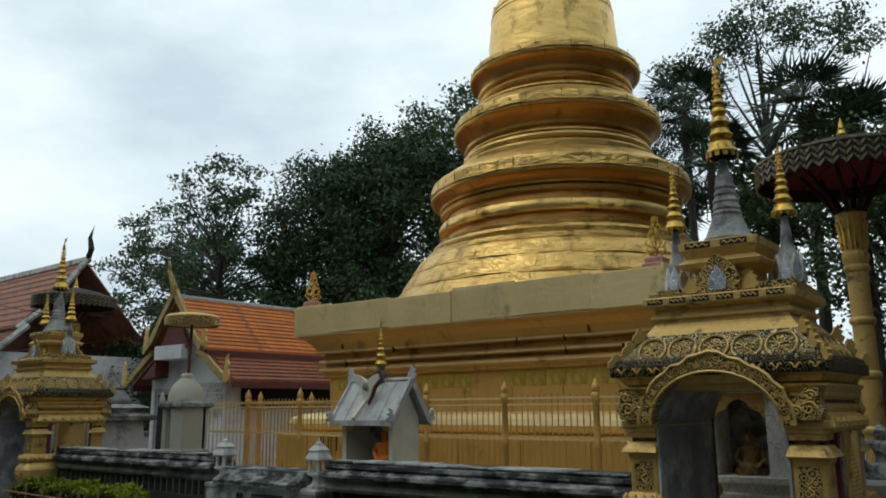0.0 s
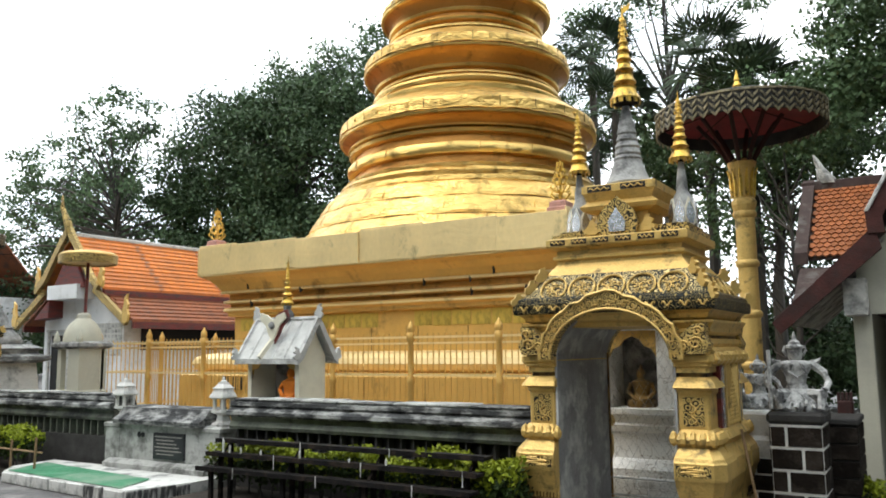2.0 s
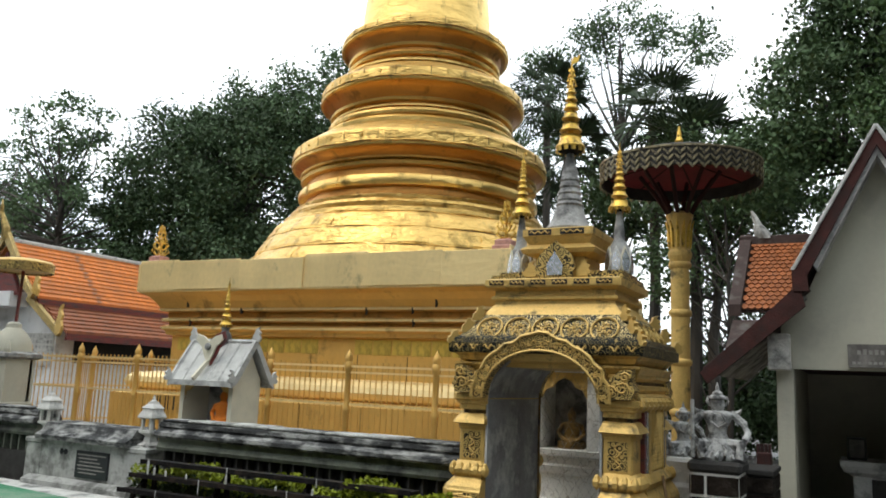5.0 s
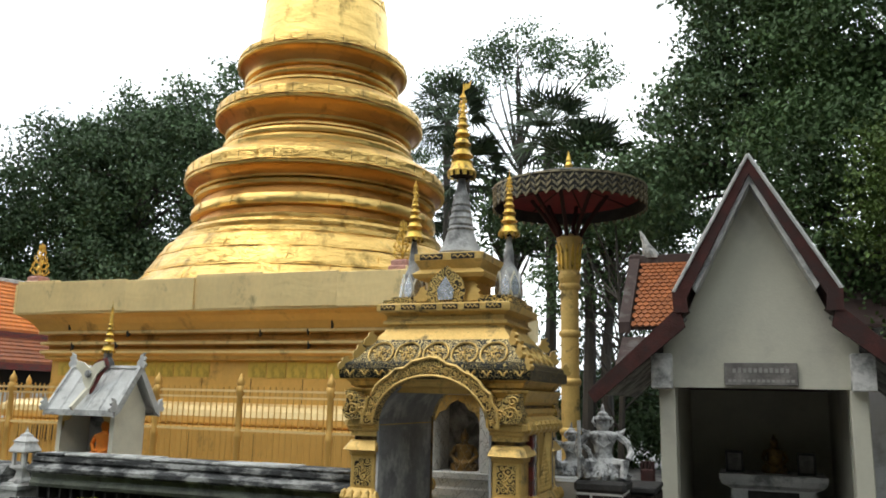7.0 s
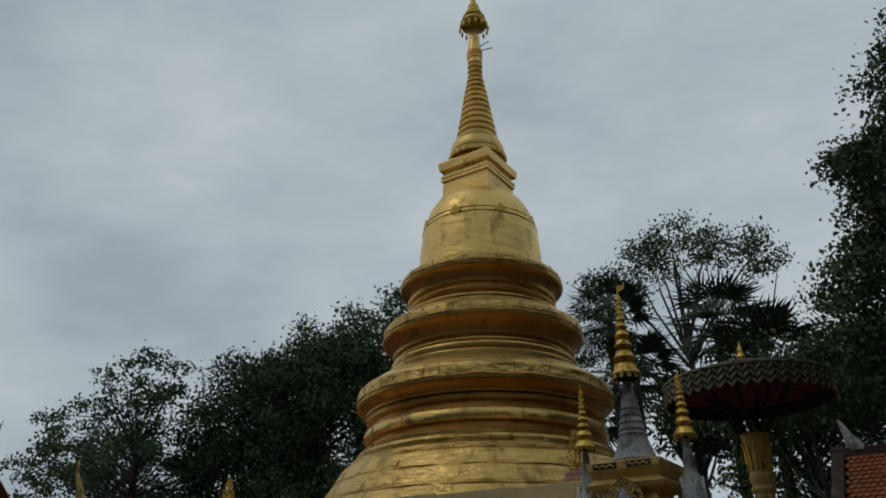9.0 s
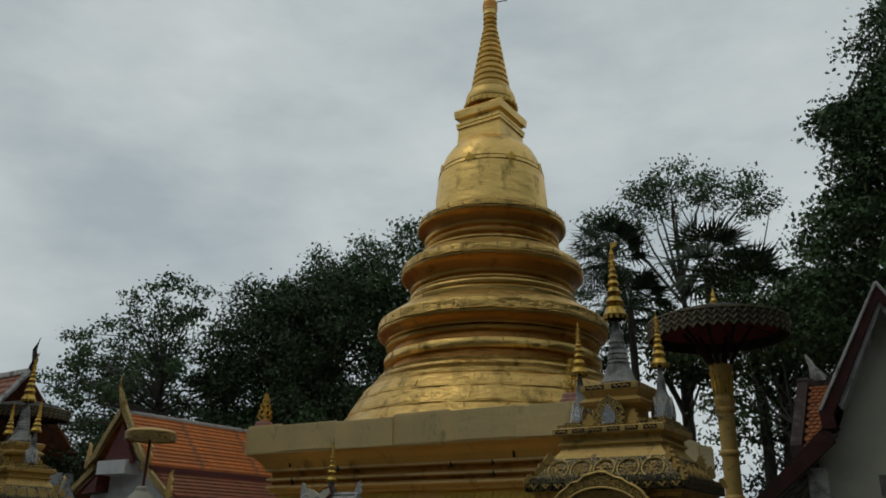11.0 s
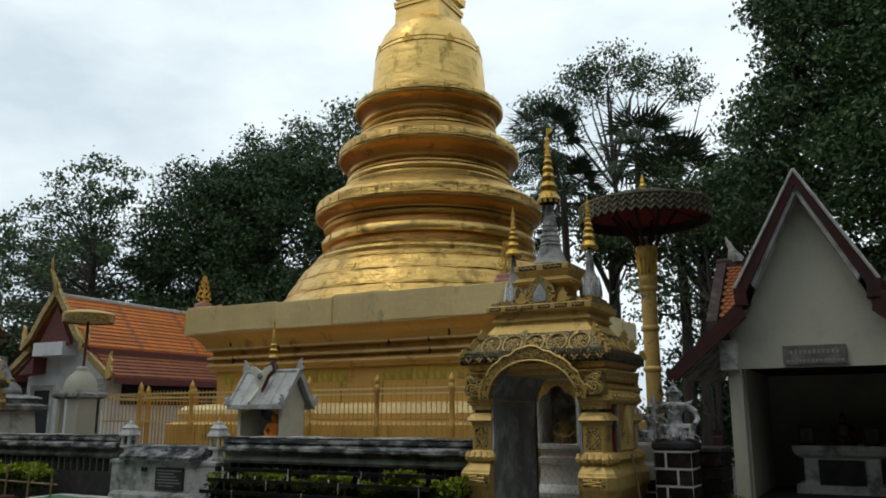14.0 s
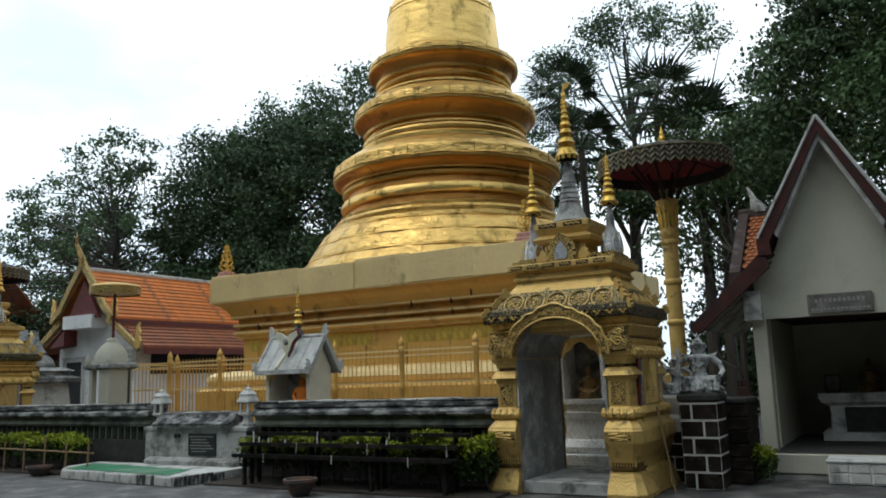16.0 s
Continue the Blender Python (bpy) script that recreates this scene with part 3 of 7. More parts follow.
    body = [
        ("base_roll", [(3.74, 3.79), (3.765, 3.82), (3.755, 3.87), (3.67, 3.99), (3.585, 4.09), (3.54, 4.125), (3.46, 4.13)], G, 0.03),
        ("base_roll", [(3.48, 4.10), (3.53, 4.12), (3.535, 4.17), (3.455, 4.31), (3.37, 4.44), (3.32, 4.49), (3.2, 4.50)], G, 0.03),
        ("base_roll", [(3.25, 4.47), (3.305, 4.495), (3.305, 4.54), (3.23, 4.67), (3.14, 4.79), (3.08, 4.83), (3.02, 4.84)], G, 0.028),
        ("ledge", [(2.98, 4.82), (3.02, 4.86), (3.0, 4.95), (2.90, 4.98), (2.86, 5.0), (2.88, 5.08), (2.84, 5.14), (2.75, 5.17), (2.72, 5.18), (2.74, 5.25), (2.62, 5.29)], G, 0.014),
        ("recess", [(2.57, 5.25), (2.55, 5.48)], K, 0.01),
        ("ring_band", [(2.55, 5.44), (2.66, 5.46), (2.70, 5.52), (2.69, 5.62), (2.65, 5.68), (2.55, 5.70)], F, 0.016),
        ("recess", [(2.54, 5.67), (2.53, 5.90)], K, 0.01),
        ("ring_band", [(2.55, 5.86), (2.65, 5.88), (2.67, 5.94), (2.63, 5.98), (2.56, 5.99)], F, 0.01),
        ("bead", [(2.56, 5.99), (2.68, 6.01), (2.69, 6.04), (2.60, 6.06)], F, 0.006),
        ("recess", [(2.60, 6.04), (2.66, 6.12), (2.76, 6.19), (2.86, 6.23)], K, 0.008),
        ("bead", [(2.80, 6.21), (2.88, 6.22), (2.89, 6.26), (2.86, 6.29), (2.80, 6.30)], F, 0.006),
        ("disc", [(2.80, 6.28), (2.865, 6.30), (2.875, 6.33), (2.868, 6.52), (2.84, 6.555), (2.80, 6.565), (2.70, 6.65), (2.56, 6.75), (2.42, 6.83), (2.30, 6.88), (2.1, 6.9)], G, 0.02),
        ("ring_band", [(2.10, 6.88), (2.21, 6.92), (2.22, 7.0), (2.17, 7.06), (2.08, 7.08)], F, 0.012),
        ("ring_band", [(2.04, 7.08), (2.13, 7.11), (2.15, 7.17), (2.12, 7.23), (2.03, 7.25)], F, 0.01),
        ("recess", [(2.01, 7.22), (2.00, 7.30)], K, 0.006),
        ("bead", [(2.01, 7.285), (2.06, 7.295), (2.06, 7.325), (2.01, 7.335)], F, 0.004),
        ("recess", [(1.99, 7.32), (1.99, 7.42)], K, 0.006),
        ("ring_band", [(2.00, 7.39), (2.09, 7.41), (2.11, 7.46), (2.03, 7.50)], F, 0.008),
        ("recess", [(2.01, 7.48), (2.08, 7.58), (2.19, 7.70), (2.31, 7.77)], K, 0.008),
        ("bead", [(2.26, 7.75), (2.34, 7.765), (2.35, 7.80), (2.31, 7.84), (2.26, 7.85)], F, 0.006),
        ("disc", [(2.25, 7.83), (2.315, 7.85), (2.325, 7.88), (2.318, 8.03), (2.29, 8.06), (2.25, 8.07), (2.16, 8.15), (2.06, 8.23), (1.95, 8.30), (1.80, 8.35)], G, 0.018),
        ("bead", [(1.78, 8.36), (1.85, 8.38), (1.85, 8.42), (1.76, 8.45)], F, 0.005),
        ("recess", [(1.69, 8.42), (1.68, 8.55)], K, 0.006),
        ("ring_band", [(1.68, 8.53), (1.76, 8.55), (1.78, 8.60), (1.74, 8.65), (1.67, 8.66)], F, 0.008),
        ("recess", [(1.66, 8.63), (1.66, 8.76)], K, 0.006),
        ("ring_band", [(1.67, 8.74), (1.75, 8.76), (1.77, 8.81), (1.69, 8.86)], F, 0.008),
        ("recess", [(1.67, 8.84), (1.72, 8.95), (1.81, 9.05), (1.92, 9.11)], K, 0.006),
        ("bead", [(1.87, 9.09), (1.95, 9.10), (1.96, 9.14), (1.93, 9.17), (1.87, 9.18)], F, 0.005),
        ("disc", [(1.87, 9.17), (1.925, 9.185), (1.935, 9.21), (1.925, 9.30), (1.89, 9.325), (1.85, 9.33), (1.76, 9.39), (1.62, 9.46), (1.50, 9.50), (1.44, 9.51)], G, 0.010),
        ("bell", [(1.52, 9.48), (1.52, 9.56), (1.50, 9.8), (1.48, 10.1), (1.455, 10.4), (1.42, 10.7), (1.36, 10.95), (1.27, 11.2), (1.15, 11.4), (1.0, 11.58), (0.82, 11.72), (0.6, 11.82)], F, 0.012),
    ]
    for k, (nm, prof, mat, amp) in enumerate(body):
        part(nm, crumpled(B(), prof, 168, amp, 3.7 * k), mat, st, smooth=True)
    # lapped sheet edges on the broad rolls
    for (r0, r1), z0, z1, n in (((3.775, 3.56), 3.86, 4.11, 11), ((3.52, 3.32), 4.15, 4.47, 9), ((3.30, 3.08), 4.53, 4.82, 8), ((2.70, 2.70), 5.47, 5.67, 11)):
        for k in range(n):
            a = 2 * math.pi * (k + 0.3 * (k % 2)) / n
            pts = [((r0 + (r1 - r0) * (j / 4) ** 2) * math.cos(a + 0.004 * j), (r0 + (r1 - r0) * (j / 4) ** 2) * math.sin(a + 0.004 * j), z0 + (z1 - z0) * j / 4) for j in range(5)]
            part("sheet_seam", tube(B(), pts, 0.009, 4), "stupa_gold", st)
    for r, z in ((3.775, 3.835), (3.545, 4.135), (3.315, 4.51), (2.885, 6.30), (2.335, 7.85), (1.945, 9.185)):
        lip = B()
        tube(lip, [((r + 0.010 * math.sin(k * 2.3)) * math.cos(2 * math.pi * k / 120), (r + 0.010 * math.sin(k * 2.3)) * math.sin(2 * math.pi * k / 120), z + 0.010 * math.sin(k * 0.9) + 0.006 * math.sin(k * 3.1)) for k in range(121)], 0.014, 5)
        part("drip_lip", lip, "stupa_gold_fine", st)
        # a thin dark tube draws the shadow under each lower lip
        if z < 5:
            dark = B()
            tube(dark, [((r + 0.004) * math.cos(2 * math.pi * k / 120), (r + 0.004) * math.sin(2 * math.pi * k / 120), z - 0.026 + 0.008 * math.sin(k * 0.9)) for k in range(121)], 0.011, 4)
            part("lap_joint", dark, "dull_gold", st, "dark line under a lapped gold sheet, standing in for its shadow")
    # small pressed rosettes and seams round the rims of the three discs
    for r, z, n in ((2.875, 6.43, 24), (2.325, 7.96, 20), (1.932, 9.255, 16)):
        for k in range(n):
            a = 2 * math.pi * (k + 0.35) / n
            boss = part("rim_rosette", lathe(B(), [(0.001, 0.016), (0.03, 0.012), (0.034, 0.004), (0.05, 0.008), (0.056, -0.02)], 8), "stupa_gold_fine", st)
            boss.matrix_basis = pose(r * math.cos(a), r * math.sin(a), z, 90, 0, math.degrees(a) + 90)
            b = a + math.pi / n
            part("rim_seam", tube(B(), [((r + 0.003) * math.cos(b), (r + 0.003) * math.sin(b), z + dz) for dz in (-0.10, 0.10)], 0.006, 4), "dull_gold", st)
    # belt of diamonds round the bell
    belt = B()
    for dz in (0.0, 0.13):
        tube(belt, [((1.425 - 0.25 * dz) * math.cos(a), (1.425 - 0.25 * dz) * math.sin(a), 10.68 + dz) for a in [2 * math.pi * k / 64 for k in range(65)]], 0.018, 5)
    part("bell_belt", belt, "gilt", st, "raised garland belt")
    for k in range(8):
        a = 2 * math.pi * k / 8 + 0.12
        bm = B()
        plate(bm, [(0.0, 10.56), (0.14, 10.74), (0.0, 10.92), (-0.14, 10.74)], -0.03, 0.02)
        d = part("diamond", bm, "gilt", st)
        d.matrix_basis = pose(1.40 * math.cos(a), 1.40 * math.sin(a), 0.0, 0, 0, math.degrees(a) + 90)
    # box above the bell
    part("harmika_block", square(B(), [(0.69, 0.69, 11.35), (0.65, 0.65, 12.12), (0.69, 0.69, 12.14), (0.69, 0.69, 12.22)]), "stupa_gold_fine", st)
    part("harmika", square(B(), [(0.62, 0.62, 12.2), (0.70, 0.70, 12.24), (0.70, 0.70, 12.3), (0.63, 0.63, 12.34), (0.63, 0.63, 12.42), (0.73, 0.73, 12.46), (0.75, 0.75, 12.66), (0.71, 0.71, 12.72), (0.55, 0.55, 12.74)]), "stupa_gold_fine", st)
    # redder gold fills the gap under the collar in place of shade
    part("collar_shade", lathe(B(), [(0.62, 12.72), (0.60, 12.90)], 32), "stupa_red_gold", st)
    part("lotus_collar", lathe(B(), [(0.60, 12.86), (0.73, 12.86), (0.74, 12.98), (0.70, 13.02), (0.72, 13.06), (0.70, 13.2), (0.66, 13.32), (0.60, 13.40), (0.52, 13.46)], 40), "stupa_gold_fine", st, smooth=True)
    for k in range(26):
        a = 2 * math.pi * k / 26
        bm = B()
        lathe(bm, [(0.02, -0.09), (0.055, -0.05), (0.06, 0.03), (0.03, 0.08)], 6)
        p = part("petal", bm, "gilt", st)
        p.location = (0.72 * math.cos(a), 0.72 * math.sin(a), 12.9)
    z, r = 13.42, 0.56
    k = 0
    while z < 15.95:
        h = 0.215 - 0.004 * k
        part("spire_ring", lathe(B(), [(r - 0.07, z), (r, z + 0.03), (r + 0.01, z + h * 0.45), (r - 0.03, z + h * 0.72), (r - 0.085, z + h * 0.8), (r - 0.085, z + h)], 28), "stupa_gold_fine", st, smooth=True)
        z, r, k = z + h, max(0.2, r - 0.031 - 0.004 * (k < 4)), k + 1
    part("spire_neck", lathe(B(), [(0.13, z - 0.05), (0.20, z), (0.19, z + 0.12), (0.22, z + 0.2), (0.2, z + 0.45), (0.15, z + 0.8), (0.10, z + 1.2), (0.05, z + 1.5)], 20), "stupa_gold_fine", st, smooth=True)
    part("neck_band", lathe(B(), [(0.215, z + 0.16), (0.225, z + 0.3), (0.215, z + 0.42)], 16), "stupa_red_gold", st)
    crown = part("spire_umbrella", lathe(B(), [(0.03, 17.30), (0.36, 17.42), (0.40, 17.50), (0.30, 17.56), (0.30, 17.68), (0.33, 17.72), (0.22, 17.82), (0.24, 17.92), (0.16, 18.05), (0.17, 18.14), (0.09, 18.3), (0.05, 18.6), (0.012, 18.95)], 20), "gilt", st, "small tiered metal umbrella at the tip")
    for k in range(14):
        a = 2 * math.pi * k / 14
        part("pendant", lathe(B(), [(0.004, 17.44), (0.035, 17.36), (0.045, 17.30), (0.01, 17.22)], 5, 0.40 * math.cos(a), 0.40 * math.sin(a)), "gilt", crown)
    for dz, dx in ((16.5, 0.55), (16.62, 0.45)):
        part("lightning_rod", tube(B(), [(0.1, 0, dz), (dx, 0.05, dz + (0.1 if dx < 0.5 else -0.06))], 0.014, 5), "dark_iron", st)
    return st


stupa()


def corner_tree(x, y, z):
    """Cast ornament of curling leaves on a pink brick base at a terrace corner."""
    o = thing("corner_ornament", x, y, z, "gilded metal foliage finial on a pink block on the terrace corner", "ornament", "terrace corner ornaments")
    part("base_block", square(B(), [(0.17, 0.17, 0), (0.17, 0.17, 0.06), (0.14, 0.14, 0.08), (0.14, 0.14, 0.15), (0.10, 0.10, 0.18)]), material("pink_block", (0.42, 0.22, 0.18), 0.8, 0, 0.3, 12), o)
    part("stem", tube(B(), [(0, 0, 0.15), (0, 0, 0.85)], [0.025, 0.008], 6), "gilt", o)
    for lv, (zz, rr) in enumerate(((0.24, 0.17), (0.36, 0.15), (0.48, 0.12), (0.60, 0.08), (0.70, 0.05))):
        for k in range(6):
            a = 2 * math.pi * (k + 0.5 * lv) / 6
            c, s = math.cos(a), math.sin(a)
            part("leaf", tube(B(), [(0, 0, zz - 0.04), (rr * 0.6 * c, rr * 0.6 * s, zz - 0.03), (rr * c, rr * s, zz + 0.04), (rr * 0.85 * c, rr * 0.85 * s, zz + 0.11), (rr * 0.65 * c, rr * 0.65 * s, zz + 0.08)],
                              [0.010, 0.014, 0.014, 0.010, 0.004], 5), "gilt", o)
    return o


orn = corner_tree(-13.12, 12.06, 3.80)
copy_thing(orn, pose(-5.38, 12.06, 3.80))


# ---- fence ----
def fence():
    f = thing("fence", 0, 0, 0, "gold-painted metal fence of posts, rails and thin spear bars", "fence")
    f.location = (-14.74, 10.56, 0)
    prof = [(0.085, 0), (0.085, 0.12), (0.062, 0.16), (0.06, 0.6), (0.072, 0.62), (0.072, 0.66), (0.058, 0.69), (0.056, 1.15), (0.072, 1.18), (0.072, 1.23), (0.058, 1.26), (0.056, 1.78), (0.078, 1.82), (0.078, 1.9),
            (0.058, 1.93), (0.075, 1.97), (0.06, 2.03), (0.03, 2.07), (0.008, 2.12)]
    post = part("post", lathe(B(), [(r * 0.82, z) for r, z in prof], 10), "terrace_paint", f, smooth=True)
    posts = [(1.5 * k, 0) for k in range(1, 9)] + [(0, 1.5 * k) for k in range(0, 5)]
    for x, y in posts:
        if (x, y) != (0, 0):
            again(post, pose(x, y, 0), f)
    bar = part("bar", box(B(), -0.007, 0.007, -0.007, 0.007, 0.3, 1.92), "terrace_paint", f)
    first = True
    for a, b in [((1.5 * k, 0), (1.5 * k + 1.5, 0)) for k in range(8)] + [((0, 1.5 * k), (0, 1.5 * k + 1.5)) for k in range(4)]:
        along = a[1] == b[1]
        for z, t in ((1.86, 0.016), (1.77, 0.014), (1.30, 0.016), (0.62, 0.016), (0.34, 0.02)):
            bm = B()
            if along:
                box(bm, a[0] + 0.05, b[0] - 0.05, -0.014, 0.014, z - t, z + t)
            else:
                box(bm, -0.014, 0.014, a[1] + 0.05, b[1] - 0.05, z - t, z + t)
            part("rail", bm, "terrace_gold", f)
        if a == (0, 0) and along:
            continue
        n = 15
        for k in range(1, n):
            u = k / n
            px, py = a[0] + (b[0] - a[0]) * u, a[1] + (b[1] - a[1]) * u
            if first:
                bar.location, first = (px, py, 0), False
            else:
                again(bar, pose(px, py, 0), f)
    return f


fence()
floor_kerb = B()
box(floor_kerb, -14.95, -2.5, 10.36, 11.6, -0.05, 0.28, 0.02)
tagged(part("pavement", floor_kerb, "block_grey"), "raised grey cement strip under the gold fence", "pavement", kind="structure")


# ---- low boundary wall with the inscribed block ----
def wall_run(name, x0, x1, y, slot_mat, base_mat):
    w = thing(name, x0, y, 0, "low cement wall with a black-streaked weathered coping", "wall", kind="structure")
    n = max(2, round((x1 - x0) / 0.35))
    step = (x1 - x0) / n

    def run(prof, wob):
        rows = []
        for k in range(n + 1):
            x = k * step
            rows.append([(x, yy + wob * noise.noise(Vector((x * 1.7, i, 3))), zz + wob * noise.noise(Vector((x * 1.7, i, 8)))) for i, (yy, zz) in enumerate(prof)])
        return rings(B(), rows)
    part("coping", run([(-0.15, 0.985), (-0.17, 1.01), (-0.16, 1.05), (-0.10, 1.075), (0.0, 1.085), (0.16, 1.08), (0.2, 0.985)], 0.004), "black_wall", w)
    part("coping_course", run([(-0.22, 0.875), (-0.245, 0.90), (-0.24, 0.94), (-0.20, 0.965), (-0.14, 0.984), (0.2, 0.984), (0.24, 0.875)], 0.005), "black_wall", w)
    part("upper_course", run([(-0.17, 0.72), (-0.19, 0.76), (-0.15, 0.82), (-0.17, 0.878), (0.2, 0.878), (0.2, 0.72)], 0.004), "wall_band", w)
    x, k = 0.02, 0
    while x < x1 - x0 - 0.3:
        ln = 0.42 + 0.13 * ((k * 5) % 4)
        e = min(x + ln, x1 - x0 - 0.02)
        slab = part("coping_slab", box(B(), x + 0.004, e - 0.004, -0.165 + 0.006 * (k % 3), 0.17, 1.062 + 0.003 * (k % 2), 1.092 + 0.005 * (k % 3), 0.012), "block_grey" if k in (1, 2, 4, 5) else "black_wall", w)
        slab.matrix_basis = pose(0, 0, 0, 0.5 * ((k * 3) % 3 - 1), 0, 0)
        x, k = e, k + 1
    # black core painted as the shade behind the balusters
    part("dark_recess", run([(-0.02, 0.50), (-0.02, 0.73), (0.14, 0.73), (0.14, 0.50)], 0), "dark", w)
    part("wall_base", run([(-0.17, 0.0), (-0.17, 0.50), (0.2, 0.50), (0.2, 0.0)], 0.006), base_mat, w)
    post = part("baluster", box(B(), -0.012, 0.012, -0.14, -0.04, 0.5, 0.72), slot_mat, w)
    post.location.x = 0.1
    k = 1
    while 0.1 + 0.165 * k < x1 - x0 - 0.05:
        again(post, pose(0.1 + 0.165 * k, 0, 0), w)
        k += 1
    return w


wall_run("wall_east", -8.12, -3.72, 7.98, "stone", "stone")
wall_run("wall_west", -15.6, -10.5, 8.02, "wall_band", "stone")


def sign_block():
    b = thing("inscribed_block", -9.35, 7.9, 0, "grey cement wall block with a small dark inscribed plaque", "wall block")
    part("block", box(B(), -1.0, 1.0, -0.16, 0.3, 0.1, 0.74, 0.01), "block_grey", b)
    part("block_foot", square(B(), [(1.0, 0.30, 0.0), (1.0, 0.30, 0.2), (0.98, 0.2, 0.25)], 0, 0.0), "block_grey", b)
    part("block_top", rings(B(), [[(x, y, z) for x, y, z in ((xx, -0.26, 0.72), (xx, -0.27, 0.78), (xx, -0.16, 0.84), (xx, -0.1, 0.93), (xx, 0.2, 0.95), (xx, 0.3, 0.72))] for xx in (-0.86, -0.4, 0, 0.4, 0.86)]), "black_wall", b)
    pl = part("plaque", box(B(), -0.1, 0.50, -0.19, -0.15, 0.28, 0.62, 0.006), "plaque", b, "small dark stone plaque with worn writing")
    for k in range(6):
        part("writing_line", box(B(), -0.06 + 0.02 * (k % 3), 0.46 - 0.05 * ((k * 3) % 4), -0.1935, -0.189, 0.565 - 0.045 * k, 0.58 - 0.045 * k), "letters", pl)
    for x, h in ((-0.98, 0.69), (0.98, 0.69)):
        part("end_pier", square(B(), [(0.15, 0.19, 0), (0.15, 0.19, h - 0.04), (0.17, 0.21, h - 0.02), (0.17, 0.21, h + 0.02), (0.13, 0.16, h + 0.04)], x, 0.02), "block_grey", b)
    for x in (-0.42, -0.34):
        part("bracket_hole", lathe(B(), [(0.001, -0.012), (0.035, -0.012), (0.04, 0.0), (0.001, 0.002)], 10), "dark", b).matrix_basis = pose(x, -0.163, 0.58, 90)
    return b


sign_block()


def lantern(x, y, z):
    o = thing("stone_lantern", x, y, z, "small white stone lantern with a tiered pointed roof", "lantern", "stone lanterns on the wall piers")
    part("foot", square(B(), [(0.12, 0.12, 0), (0.12, 0.12, 0.03), (0.07, 0.07, 0.06), (0.055, 0.055, 0.12), (0.07, 0.07, 0.14), (0.12, 0.12, 0.165), (0.12, 0.12, 0.19)]), "old_white", o)
    for sx in (-1, 1):
        for sy in (-1, 1):
            part("column", box(B(), sx * 0.085 - 0.02, sx * 0.085 + 0.02, sy * 0.085 - 0.02, sy * 0.085 + 0.02, 0.185, 0.325), "old_white", o)
    part("lamp_core", lathe(B(), [(0.04, 0.185), (0.045, 0.25), (0.04, 0.325)], 8), "grey_stucco", o)
    part("roof", square(B(), [(0.12, 0.12, 0.32), (0.145, 0.145, 0.335), (0.14, 0.14, 0.355), (0.11, 0.11, 0.40), (0.10, 0.10, 0.43), (0.115, 0.115, 0.44), (0.06, 0.06, 0.49), (0.055, 0.055, 0.51)]), "old_white", o)
    part("finial", lathe(B(), [(0.05, 0.50), (0.05, 0.52), (0.02, 0.54), (0.024, 0.552), (0.010, 0.565), (0.003, 0.595)], 8), "old_white", o)
    return o


ln = lantern(-10.31, 7.9, 0.725)
ln.scale = (0.86, 0.86, 1.1)
copy_thing(ln, pose(-8.35, 7.9, 0.725))

# platform with a green carpet
plat = thing("platform", -10.0, 7.2, 0, "low pale concrete platform with chipped dark edge", "platform")
bm = B()
edge = [(-1.15, -0.50), (0.2, -0.60), (1.63, -0.70), (1.86, 0.05), (1.86, 0.50), (-1.60, 0.50), (-1.50, -0.18)]
bot, top = [bm.verts.new((x, y, 0)) for x, y in edge], [bm.verts.new((x, y, 0.14)) for x, y in edge]
m = len(edge)
for i in range(m):
    bm.faces.new((bot[i], bot[(i + 1) % m], top[(i + 1) % m], top[i]))
bm.faces.new(top)
bm.faces.new(bot[::-1])
part("slab", bm, "old_white", plat)
# facing blocks along the front and the darker end, with gaps where pieces have broken off
for (x0, y0), (x1, y1), n, mat in (((-1.15, -0.50), (1.63, -0.70), 7, "old_white"), ((1.63, -0.70), (1.86, 0.05), 4, "drip_white")):
    turn = math.degrees(math.atan2(y1 - y0, x1 - x0))
    ln = math.hypot(x1 - x0, y1 - y0) / n
    for k in range(n):
        blk = part("edge_block", box(B(), 0.006, ln - 0.012 - 0.02 * (k % 2), -0.03 - 0.005 * (k % 3), 0.004, 0.0, 0.13 + 0.006 * (k % 3), 0.01), mat if k != 5 else "drip_white", plat)
        blk.matrix_basis = pose(x0 + (x1 - x0) * k / n, y0 + (y1 - y0) * k / n, 0, 0, 0, turn)
cp = B()
rings(cp, [[(x, (-0.49 - 0.072 * (x + 1.15)) * (1 - v) + (0.20 - 0.11 * (x + 1.06)) * v, 0.150 + 0.006 * noise.noise(Vector((x * 3, v * 3, 0)))) for x in np.linspace(-1.10 - 0.28 * v, 1.50 - 0.25 * v, 14)] for v in np.linspace(0.02, 1.0, 6)], cap=False, close=False)
ob = part("carpet", cp, "carpet", None)
ob.location = (-10.0, 7.2, 0.0)
tagged(ob, "faded green carpet laid on the low platform", "carpet")


